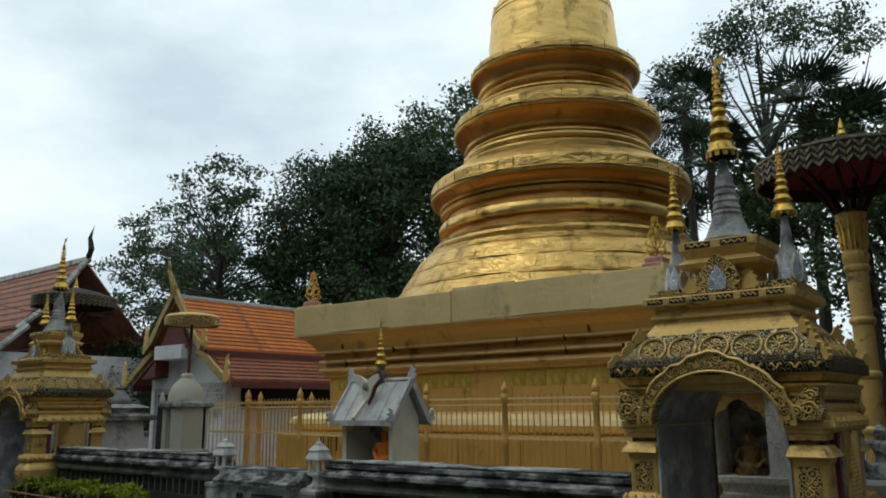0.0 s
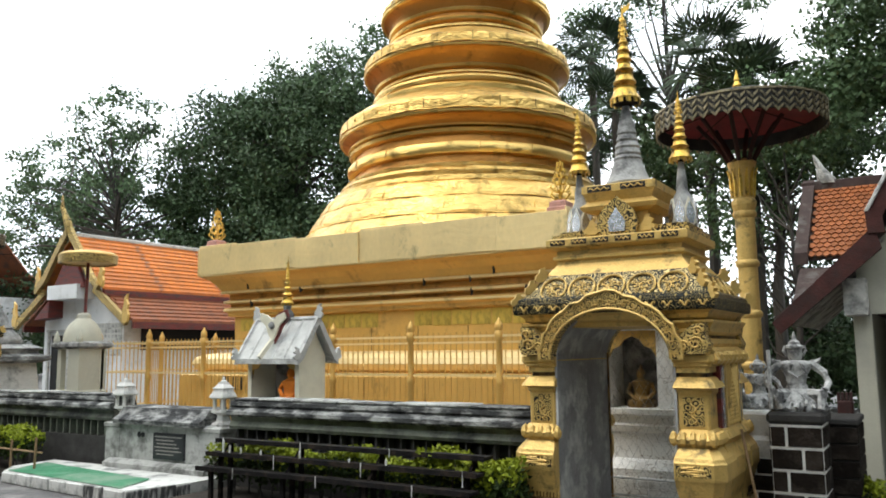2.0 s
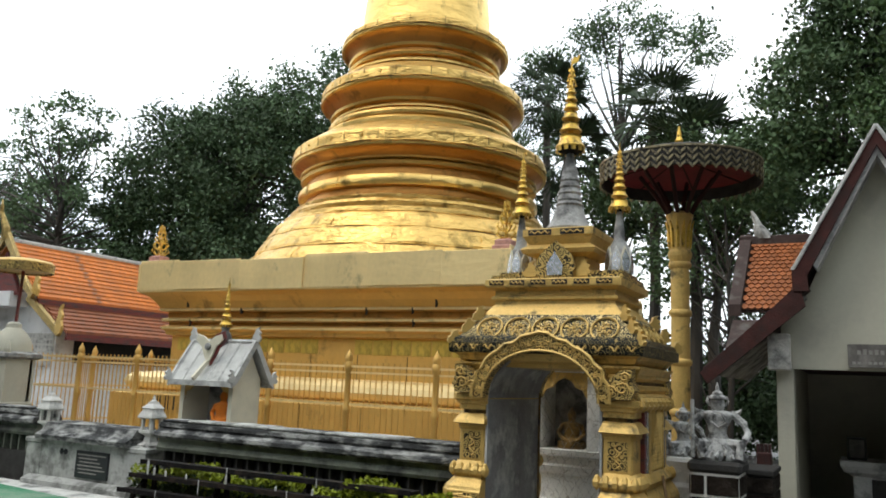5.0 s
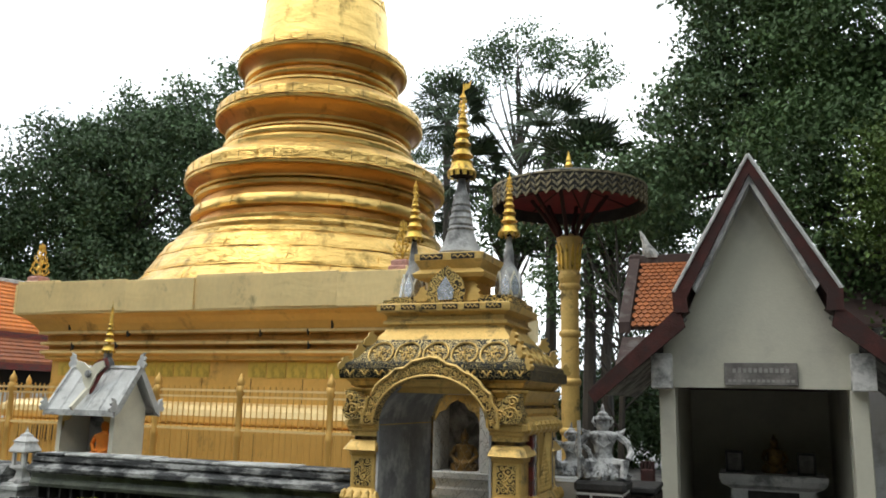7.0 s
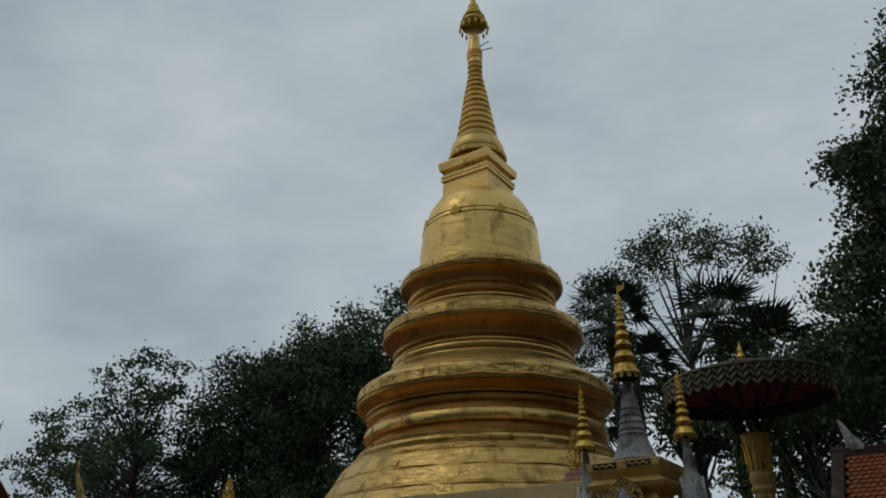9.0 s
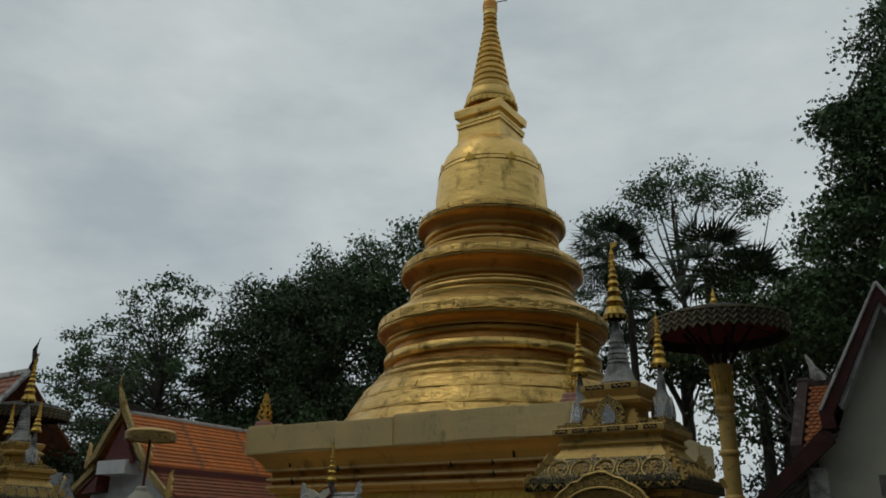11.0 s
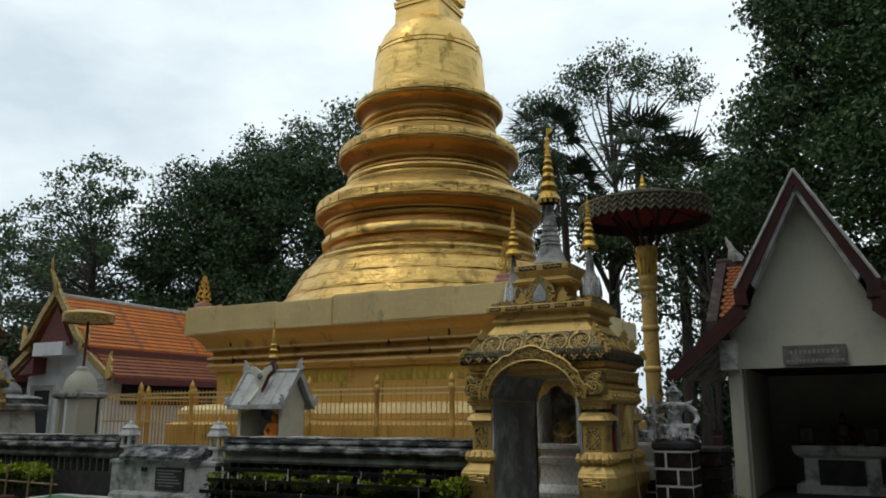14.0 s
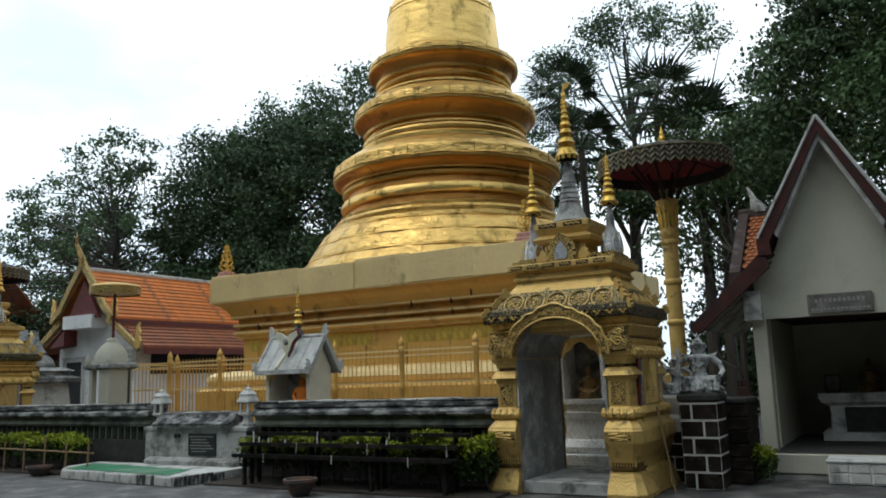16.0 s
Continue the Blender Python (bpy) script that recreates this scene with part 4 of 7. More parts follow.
# ---- gateway ----
def mini_spire(bm_parent, x, y, z0, z1, r, name, parent):
    """Tiered gilt umbrella spire between two heights."""
    h = z1 - z0
    prof = []
    for rr, za, zb in ((1.0, 0.0, 0.13), (0.76, 0.175, 0.265), (0.62, 0.305, 0.38), (0.51, 0.415, 0.48), (0.42, 0.51, 0.565), (0.34, 0.59, 0.635)):
        prof += [(r * 0.24, z0 + h * za), (r * rr * 1.02, z0 + h * za + 0.002), (r * rr * 1.06, z0 + h * (za + 0.012)), (r * rr * 0.84, z0 + h * (za * 0.55 + zb * 0.45)), (r * rr * 0.74, z0 + h * (za * 0.15 + zb * 0.85)),
                 (r * rr * 0.80, z0 + h * zb * 0.998), (r * 0.26, z0 + h * zb)]
    prof += [(r * 0.14, z0 + h * 0.66), (r * 0.12, z0 + h * 0.80), (r * 0.05, z0 + h * 0.93), (0.003, z1)]
    o = part(name, lathe(B(), prof, 14, x, y), "gilt", parent, "tiered gilded umbrella finial", smooth=True)
    for k in range(12):
        a = 2 * math.pi * k / 12
        part("pendant", box(B(), -r * 0.16, r * 0.16, -0.006, 0.006, -h * 0.055, 0.0), "gilt", o).matrix_basis = pose(x + r * 0.98 * math.cos(a), y + r * 0.98 * math.sin(a), z0 + 0.012, 0, 0, math.degrees(a) + 90)
    for lv in range(4):
        zc, rc = z0 + h * (0.66 + 0.055 * lv), r * (0.34 - 0.055 * lv)
        for k in range(4):
            a = math.pi * (k / 2 + 0.25 * (lv % 2))
            c, q = math.cos(a), math.sin(a)
            part("crocket", tube(B(), [(x, y, zc), (x + rc * c, y + rc * q, zc + 0.012 * h), (x + rc * 0.8 * c, y + rc * 0.8 * q, zc + 0.05 * h)], [r * 0.07, r * 0.09, 0.002], 4), "gilt", o)
    return o


def flame(x, y, z, h, yaw, parent, name="antefix", mat="gate_gold"):
    """Curled flame ornament."""
    bm = B()
    plate(bm, [(-0.05, 0), (0.06, 0), (0.085, h * 0.25), (0.05, h * 0.45), (0.075, h * 0.62), (0.03, h * 0.8), (0.05, h), (-0.01, h * 0.86), (-0.02, h * 0.6), (-0.055, h * 0.4), (-0.06, h * 0.15)], -0.018, 0.018)
    o = part(name, bm, mat, parent)
    o.matrix_basis = pose(x, y, z, 0, 0, yaw)
    return o


def gateway(x, y):
    g = thing("gateway", x, y, 0, "gilded arched gateway with carved roof and three spires", "gateway")
    IN, SPR, RISE = 0.545, 1.57, 0.45

    def arch(k, n, grow=0.0):
        """A point of the flat arch, from the one springing (k = 0) to the other (k = n)."""
        a = math.pi * k / n
        return -(IN + grow) * math.cos(a), SPR + (RISE + grow) * math.sin(a)

    def octo(bm, prof, cx, cy, slim=0.92, cut=0.30):
        """Loft blocks with cut corners: rows of (half width, height)."""
        rows = []
        for h, z in prof:
            u, w = h * slim, h
            e = h * cut
            rows.append([(cx - u, cy - w + e, z), (cx - u + e, cy - w, z), (cx + u - e, cy - w, z), (cx + u, cy - w + e, z), (cx + u, cy + w - e, z), (cx + u - e, cy + w, z), (cx - u + e, cy + w, z), (cx - u, cy + w - e, z)])
        return rings(bm, rows)

    def cut_in(bm, sx):
        """Cut the mouldings off flush with the cement lining."""
        for v in bm.verts:
            if sx * v.co.x < IN - 0.006:
                v.co.x = sx * (IN - 0.006)
        return bm
    # masonry with the arched passage
    bm = B()
    n = 16
    for sx in (-1, 1):
        box(bm, min(sx * 0.80, sx * IN), max(sx * 0.80, sx * IN), -0.56, 0.56, 0.0, 2.04)
    for k in range(n):
        (xa, za), (xb, zb) = arch(k, n), arch(k + 1, n)
        rings(bm, [[(xa, yy, za), (xb, yy, zb), (xb, yy, 2.06), (xa, yy, 2.06)] for yy in (-0.56, 0.56)])
    part("masonry", bm, "gate_gold", g)
    # bare cement lining of the passage
    bm = B()
    inner = [(-IN + 0.012, 0.0)] + [arch(k, 18, -0.012) for k in range(19)] + [(IN - 0.012, 0.0)]
    outer = [(-IN - 0.01, 0.0)] + [arch(k, 18, 0.01) for k in range(19)] + [(IN + 0.01, 0.0)]
    loop = inner + outer[::-1]
    front, rear = [bm.verts.new((px, -0.66, pz)) for px, pz in loop], [bm.verts.new((px, 0.66, pz)) for px, pz in loop]
    m = len(loop)
    for k in range(m):
        bm.faces.new((front[k], front[(k + 1) % m], rear[(k + 1) % m], rear[k]))
    for k in range(len(inner) - 1):
        bm.faces.new((front[k], front[m - 1 - k], front[m - 2 - k], front[k + 1]))
        bm.faces.new((rear[k + 1], rear[m - 2 - k], rear[m - 1 - k], rear[k]))
    part("passage_lining", bm, "grey_plaster", g, "bare grey cement lining")
    part("threshold", box(B(), -IN + 0.012, IN - 0.012, -0.66, 0.66, 0, 0.14, 0.01), "block_grey", g, "grey cement step")
    # diamond wire mesh across the back of the passage, with a low rail
    mesh = B()
    for k in range(-17, 18):
        for q in (-1, 1):
            xa, lo, hi = k * 0.09, 0.14, 1.9
            xb = xa + q * (hi - lo) * 0.62
            t0, t1 = sorted(((-IN + 0.02 - xa) / (xb - xa), (IN - 0.02 - xa) / (xb - xa)))
            t0, t1 = max(0, t0), min(1, t1)
            while t1 > t0 and lo + (hi - lo) * t1 > SPR + (RISE - 0.02) * math.sqrt(max(0, 1 - min(1, abs(xa + (xb - xa) * t1) / IN) ** 2)):
                t1 -= 0.02
            if t1 - t0 > 0.03:
                tube(mesh, [(xa + (xb - xa) * t, 0.62, lo + (hi - lo) * t) for t in (t0, t1)], 0.0013, 3)
    net = part("wire_mesh", mesh, "grey_stucco", g, "thin diamond wire mesh across the passage")
    for z in (0.17, 0.34):
        part("mesh_rail", tube(B(), [(-IN + 0.02, 0.62, z), (IN - 0.02, 0.62, z)], 0.011, 5), "roof_grey", net)
    part("mesh_stile", tube(B(), [(-IN + 0.035, 0.62, 0.14), (-IN + 0.035, 0.62, 1.62)], 0.013, 5), "dull_gold", net)
    # piers: flared foot, studded neck, carved plinth, lotus course, carved shaft, capital
    foot = [(0.30, 0.0), (0.30, 0.05), (0.275, 0.10), (0.235, 0.18), (0.205, 0.26), (0.205, 0.28)]
    neck = [(0.175, 0.275), (0.175, 0.30), (0.20, 0.302), (0.20, 0.325), (0.175, 0.327), (0.175, 0.385)]
    bowl = [(0.20, 0.38), (0.205, 0.41), (0.225, 0.46), (0.25, 0.53), (0.268, 0.58)]
    band = [(0.278, 0.58), (0.282, 0.60), (0.282, 0.72), (0.272, 0.735)]
    slope = [(0.272, 0.735), (0.262, 0.76), (0.225, 0.80), (0.19, 0.84)]
    lotus = [(0.17, 0.83), (0.215, 0.87), (0.225, 0.905), (0.20, 0.945), (0.155, 0.985)]
    shaft = [(0.145, 0.98), (0.145, 1.28)]
    cap = [(0.15, 1.27), (0.165, 1.29), (0.165, 1.315), (0.215, 1.33), (0.20, 1.36), (0.16, 1.41), (0.145, 1.42)]
    upper = [(0.155, 1.455), (0.155, 1.50), (0.18, 1.51), (0.18, 1.535), (0.205, 1.55), (0.205, 1.60), (0.16, 1.61)]
    for sx in (-1, 1):
        for sy in (-1, 1):
            cx, cy = sx * 0.69, sy * 0.51
            pier = part("pier", cut_in(octo(B(), foot, cx, cy), sx), "gate_gold", g)
            part("pier_neck", cut_in(octo(B(), neck, cx, cy), sx), "dull_gold", pier, "dark studded neck")
            part("pier_bowl", cut_in(octo(B(), bowl, cx, cy), sx), "gate_gold", pier)
            part("pier_band", cut_in(octo(B(), band, cx, cy), sx), "gate_gold", pier)
            part("pier_slope", cut_in(octo(B(), slope, cx, cy), sx), "gate_gold", pier)
            part("lotus_course", cut_in(octo(B(), lotus, cx, cy), sx), "gate_gold", pier)
            part("pier_shaft", cut_in(octo(B(), shaft, cx, cy, 0.92, 0.12), sx), "gate_gold", pier)
            part("pier_cap", cut_in(octo(B(), cap, cx, cy, 0.92, 0.2), sx), "gate_gold", pier)
            part("cap_neck", cut_in(octo(B(), [(0.125, 1.415), (0.125, 1.46)], cx, cy, 0.92, 0.15), sx), "dull_gold", pier)
            part("pier_capital", cut_in(octo(B(), upper, cx, cy, 0.92, 0.15), sx), "gate_gold", pier)
            # carved insets: a dark ground with a gilded curl, on plinth and shaft
            for x0, x1, z0, z1, d in ((-0.15, 0.15, 0.615, 0.705, 0.282), (-0.085, 0.085, 1.01, 1.25, 0.145)):
                px0, px1 = cx + x0, cx + x1
                if sx > 0:
                    px0 = max(px0, IN + 0.012)
                else:
                    px1 = min(px1, -IN - 0.012)
                yf = cy + sy * d
                inset = part("carved_inset", box(B(), px0, px1, min(yf, yf + sy * 0.006), max(yf, yf + sy * 0.006), z0, z1), "gate_carved", pier, "carved panel on a dark ground")
                part("inset_curl", tube(B(), [((px0 + px1) / 2 + (px1 - px0) * 0.36 * math.sin(j * 0.9) * (0.4 + 0.6 * (z1 - z0 < 0.15)), yf + sy * 0.010, z0 + (z1 - z0) * (0.1 + 0.8 * j / 14)) for j in range(15)], 0.009, 4), "gate_gold", inset)
            for k in range(5):
                part("petal", lathe(B(), [(0.004, 0.0), (0.036, 0.03), (0.042, 0.07), (0.022, 0.115), (0.004, 0.13)], 6, cx + (k - 2) * 0.082, cy + sy * 0.196), "gate_gold", pier).location.z = 0.845
            for k in range(4):
                part("petal", lathe(B(), [(0.004, 0.0), (0.036, 0.03), (0.042, 0.07), (0.022, 0.115), (0.004, 0.13)], 6, cx + sx * 0.185, cy + (k - 1.5) * 0.09), "gate_gold", pier).location.z = 0.845
            for k in range(10):
                part("stud", box(B(), cx - 0.155 + k * 0.033, cx - 0.139 + k * 0.033, cy + sy * 0.172 - 0.012, cy + sy * 0.172 + 0.012, 0.333, 0.38), "gate_gold", pier)
        # side faces between the piers
        side = part("side_panel", box(B(), min(sx * 0.80, sx * 0.86), max(sx * 0.80, sx * 0.86), -0.40, 0.40, 0.84, 1.62), "dark_red", g, "dark red panel under a gilded lattice")
        for k in range(13):
            for q in (-1, 1):
                y0, za, zb = -0.24 + k * 0.04, 0.99, 1.52
                y1 = y0 + q * 0.30
                if y1 > 0.25:
                    zb, y1 = za + (zb - za) * (0.25 - y0) / (y1 - y0), 0.25
                if y1 < -0.25:
                    zb, y1 = za + (zb - za) * (-0.25 - y0) / (y1 - y0), -0.25
                part("lattice_strip", tube(B(), [(sx * 0.868, y0, za), (sx * 0.868, y1, zb)], 0.010, 4), "gate_gold", side)
        for y0, y1 in ((-0.275, -0.245), (0.245, 0.275)):
            part("lattice_stile", box(B(), min(sx * 0.80, sx * 0.882), max(sx * 0.80, sx * 0.882), y0, y1, 0.97, 1.54), "gate_gold", side)
        for sy in (-1, 1):
            part("mosaic_strip", box(B(), min(sx * 0.80, sx * 0.872), max(sx * 0.80, sx * 0.872), min(sy * 0.29, sy * 0.35), max(sy * 0.29, sy * 0.35), 0.98, 1.5), "glass_tile", g, "strip of mirror mosaic")
        part("side_base", square(B(), [(0.16, 0.46, 0.0), (0.15, 0.46, 0.08), (0.11, 0.44, 0.26), (0.09, 0.44, 0.30), (0.09, 0.44, 0.38), (0.13, 0.45, 0.50), (0.16, 0.46, 0.58), (0.16, 0.46, 0.73), (0.10, 0.44, 0.84), (0.14, 0.45, 0.90), (0.09, 0.44, 0.98)], sx * 0.78, 0), "gate_gold", g)
        part("side_capital", square(B(), [(0.11, 0.42, 1.50), (0.17, 0.62, 1.53), (0.19, 0.64, 1.56), (0.15, 0.6, 1.64), (0.10, 0.58, 1.67), (0.12, 0.60, 1.70), (0.12, 0.60, 1.735), (0.09, 0.57, 1.74), (0.09, 0.57, 1.77), (0.13, 0.62, 1.80), (0.13, 0.62, 1.83), (0.17, 0.66, 1.88), (0.17, 0.66, 1.90)], sx * 0.72, 0), "gate_gold", g)
        part("dark_groove", square(B(), [(0.092, 0.572, 1.742), (0.094, 0.574, 1.745), (0.094, 0.574, 1.765), (0.092, 0.572, 1.768)], sx * 0.72, 0), "dull_gold", g)
        for k in range(7):
            part("hanging_petal", lathe(B(), [(0.004, -0.07), (0.04, -0.03), (0.05, 0.02), (0.03, 0.05)], 6, sx * 0.88, -0.51 + 0.17 * k), "gate_gold", g).location.z = 1.58
    # arch border on both faces, pointed at the crown
    for sy in (-1, 1):
        bm = B()
        pts_i = [arch(k, 24, -0.005) for k in range(25)]
        pts_o = []
        for k in range(25):
            px, pz = arch(k, 24, 0.112 + 0.012 * math.sin(k * 2.6))
            pts_o.append((px, pz + 0.05 * max(0, 1 - abs(k - 12) / 3.0)))
        y0, y1 = sorted((sy * 0.60, sy * 0.775))
        for k in range(24):
            q = [pts_i[k], pts_o[k], pts_o[k + 1], pts_i[k + 1]]
            rings(bm, [[(px, y0, pz) for px, pz in q], [(px, y1, pz) for px, pz in q]])
        border = part("arch_border", bm, "gate_carved", g, "carved gilded border round the arch")
        part("arch_bead", tube(B(), [(px, sy * 0.78, pz) for px, pz in pts_o], 0.017, 5), "gate_gold", g)
        part("arch_bead", tube(B(), [(px * 1.03, sy * 0.78, pz) for px, pz in pts_i], 0.013, 5), "gate_gold", g)
        # a running vine of curls on the border
        vine = B()
        for k in range(1, 46):
            cx, cz = arch(k, 46, 0.055)
            tw = 1 if k % 2 else -1
            tube(vine, [(cx + rr * math.cos(ph * tw + k), sy * 0.781, cz + rr * math.sin(ph * tw + k)) for rr, ph in ((0.036, 0), (0.031, 0.9), (0.024, 1.9), (0.017, 3.0), (0.008, 4.4))], [0.004, 0.007, 0.007, 0.006, 0.003], 4)
        part("vine", vine, "gate_gold", border, "raised gilded vine")
        for sx in (-1, 1):
            scroll = part("arch_scroll", plate(B(), [(sx * 0.555, 1.61), (sx * 0.83, 1.61), (sx * 0.865, 1.69), (sx * 0.83, 1.77), (sx * 0.845, 1.87), (sx * 0.74, 1.86), (sx * 0.66, 1.79), (sx * 0.60, 1.70)][::sx], y0, y1), "gate_carved", g, "carved scroll at the foot of the arch")
            curls = B()
            for ox, oz, rr in ((0.76, 1.70, 0.062), (0.78, 1.80, 0.045), (0.66, 1.68, 0.05)):
                tube(curls, [(sx * (ox + rr * (1 - j / 14) * math.cos(j * 0.75)), sy * 0.781, oz + rr * (1 - j / 14) * math.sin(j * 0.75)) for j in range(12)], 0.010, 4)
            part("scroll_curl", curls, "gate_gold", scroll)
    # lower roof
    part("cornice", square(B(), [(0.80, 0.60, 1.86), (0.80, 0.60, 1.90), (0.84, 0.66, 1.92), (0.86, 0.68, 1.96), (0.90, 0.72, 1.99)]), "gate_gold", g)
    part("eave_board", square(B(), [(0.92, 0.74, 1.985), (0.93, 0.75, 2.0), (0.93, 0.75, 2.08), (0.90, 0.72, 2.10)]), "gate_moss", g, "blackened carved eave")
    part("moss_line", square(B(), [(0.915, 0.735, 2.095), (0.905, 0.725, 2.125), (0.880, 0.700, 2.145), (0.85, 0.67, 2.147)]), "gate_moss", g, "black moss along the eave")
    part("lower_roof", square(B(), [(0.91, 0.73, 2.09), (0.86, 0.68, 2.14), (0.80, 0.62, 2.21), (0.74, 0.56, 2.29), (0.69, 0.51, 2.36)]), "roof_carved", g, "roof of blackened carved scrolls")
    for sy in (-1, 1):
        for k in range(5):
            cx = -0.56 + 0.28 * k
            sc = B()
            at = lambda u, w: (cx + u, sy * (0.628 - 0.75 * w), 2.225 + w)
            tube(sc, [at(0.125 * math.cos(q), 0.105 * math.sin(q)) for q in [2 * math.pi * j / 14 for j in range(15)]], 0.011, 5)
            for q in range(11):
                ang = q * 2.4
                d = 0.026 * math.sqrt(q)
                ou, ow = d * 1.1 * math.cos(ang), d * 0.95 * math.sin(ang)
                tube(sc, [at(ou + r0 * math.cos(ang + ph), ow + r0 * math.sin(ang + ph)) for r0, ph in ((0.004, 0), (0.014, 1.2), (0.020, 2.6), (0.022, 4.0), (0.028, 5.2))], [0.009, 0.008, 0.007, 0.006, 0.002], 4)
            part("roof_scroll", sc, "gate_gold", g)
        for k in range(12):
            part("eave_leaf", tube(B(), [(-0.865 + 0.15 * k + 0.014 * j, sy * 0.755, 2.04 + 0.022 * math.sin(j * 1.3)) for j in range(8)], [0.004, 0.009, 0.010, 0.008, 0.010, 0.009, 0.008, 0.003], 4), "gate_gold", g)
    for sx in (-1, 1):
        for k in range(5):
            cy = -0.44 + 0.22 * k
            sc = B()
            for rr in (0.085, 0.05, 0.022):
                tube(sc, [(sx * (0.805 - 0.62 * rr * math.sin(a)), cy + rr * math.cos(a), 2.225 + rr * math.sin(a)) for a in [2 * math.pi * j / 12 for j in range(13)]], 0.008, 4)
            part("roof_scroll", sc, "gate_gold", g)
        for sy in (-1, 1):
            flame(sx * 0.90, sy * 0.72, 2.07, 0.13, 45 * sx * sy, g)
            flame(sx * 0.80, sy * 0.62, 2.18, 0.15, 45 * sx * sy, g)
            flame(sx * 0.72, sy * 0.55, 2.30, 0.15, 45 * sx * sy, g)
    # upper storey
    part("attic", square(B(), [(0.70, 0.52, 2.34), (0.68, 0.50, 2.37), (0.62, 0.45, 2.44), (0.60, 0.43, 2.47), (0.60, 0.43, 2.50), (0.63, 0.46, 2.515), (0.63, 0.46, 2.54), (0.60, 0.43, 2.555), (0.60, 0.43, 2.60), (0.66, 0.50, 2.63)]), "gate_gold", g)
    part("attic_band", square(B(), [(0.67, 0.51, 2.628), (0.675, 0.515, 2.64), (0.675, 0.515, 2.70), (0.64, 0.48, 2.715)]), "gate_gold", g)
    def cartouche(x0, x1, y, z0, z1, sy):
        c = part("cartouche", box(B(), x0, x1, min(y, y + sy * 0.006), max(y, y + sy * 0.006), z0, z1), "stone", g, "dark inset with a gilded curl")
        w, zc = (x1 - x0) * 0.42, (z0 + z1) / 2
        part("curl", tube(B(), [((x0 + x1) / 2 + w * (j / 6 - 1), y + sy * 0.009, zc + 0.013 * math.sin(j * 1.57)) for j in range(13)], 0.0065, 4), "gate_gold", c)
    for sy in (-1, 1):
        for k in range(6):
            cartouche(-0.63 + 0.215 * k, -0.63 + 0.215 * k + 0.15, sy * 0.515, 2.648, 2.694, sy)
        for k in range(2):
            cartouche(-0.30 + 0.33 * k, -0.30 + 0.33 * k + 0.24, sy * 0.35, 3.158, 3.212, sy)
    for sx in (-1, 1):
        part("bud_base", square(B(), [(0.17, 0.40, 2.71), (0.17, 0.40, 2.76), (0.13, 0.30, 2.77), (0.13, 0.30, 2.80)], sx * 0.49, 0), "gate_carved", g)
        bud = part("lotus_bud", lathe(B(), [(0.08, 2.80), (0.112, 2.86), (0.122, 2.94), (0.095, 3.06), (0.055, 3.14), (0.05, 3.24), (0.036, 3.34), (0.028, 3.42)], 14, sx * 0.515, 0), "grey_stucco", g, "grey lotus bud", smooth=True)
        for k in range(8):
            a = 2 * math.pi * k / 8
            c, s = math.cos(a), math.sin(a)
            leaf = plate(B(), [(-0.03, 0.0), (0.03, 0.0), (0.058, 0.08), (0.05, 0.16), (0.0, 0.27), (-0.05, 0.16), (-0.058, 0.08)], -0.008, 0.008)
            pet = part("petal", leaf, "robe_white" if k % 2 else "old_white", bud)
            pet.matrix_basis = pose(sx * 0.515 + 0.128 * c, 0.128 * s, 2.80, -5, 0, math.degrees(a) + 90)
            inset = part("petal_mosaic", plate(B(), [(-0.02, 0.015), (0.02, 0.015), (0.045, 0.08), (0.037, 0.15), (0.0, 0.235), (-0.037, 0.15), (-0.045, 0.08)], -0.013, -0.006), "glass_tile", bud)
            inset.matrix_basis = pet.matrix_basis
        part("spire_stem", lathe(B(), [(0.03, 3.40), (0.02, 3.5)], 8, sx * 0.515, 0), "dark_iron", g)
        mini_spire(None, sx * 0.515, 0, 3.45, 4.13, 0.105, "side_spire", g)
    part("lantern_storey", square(B(), [(0.36, 0.34, 2.71), (0.36, 0.34, 2.80), (0.25, 0.25, 2.82), (0.25, 0.25, 2.95), (0.36, 0.34, 2.98), (0.38, 0.36, 3.02), (0.30, 0.29, 3.08)]), "gate_gold", g)
    part("lantern_band", square(B(), [(0.31, 0.30, 3.07), (0.35, 0.34, 3.14), (0.36, 0.35, 3.15), (0.36, 0.35, 3.22), (0.30, 0.30, 3.235)]), "gate_gold", g)
    for sy in (-1, 1):
        y0, y1 = sorted((sy * 0.40, sy * 0.36))
        bm = B()
        plate(bm, [(-0.17, 2.73), (0.17, 2.73), (0.2, 2.82), (0.16, 2.95), (0.09, 3.01), (0.0, 3.09), (-0.09, 3.01), (-0.16, 2.95), (-0.2, 2.82)], y0, y1)
        nic = part("niche_frame", bm, "gate_carved", g, "small pointed niche frame")
        bm = B()
        y0, y1 = sorted((sy * 0.415, sy * 0.405))
        plate(bm, [(-0.075, 2.75), (0.075, 2.75), (0.085, 2.85), (0.0, 2.98), (-0.085, 2.85)], y0, y1)
        part("niche_glass", bm, "glass_tile", nic, "grey mosaic niche")
        for sx in (-1, 1):
            flame(sx * 0.27, sy * 0.36, 2.74, 0.16, 0, g)
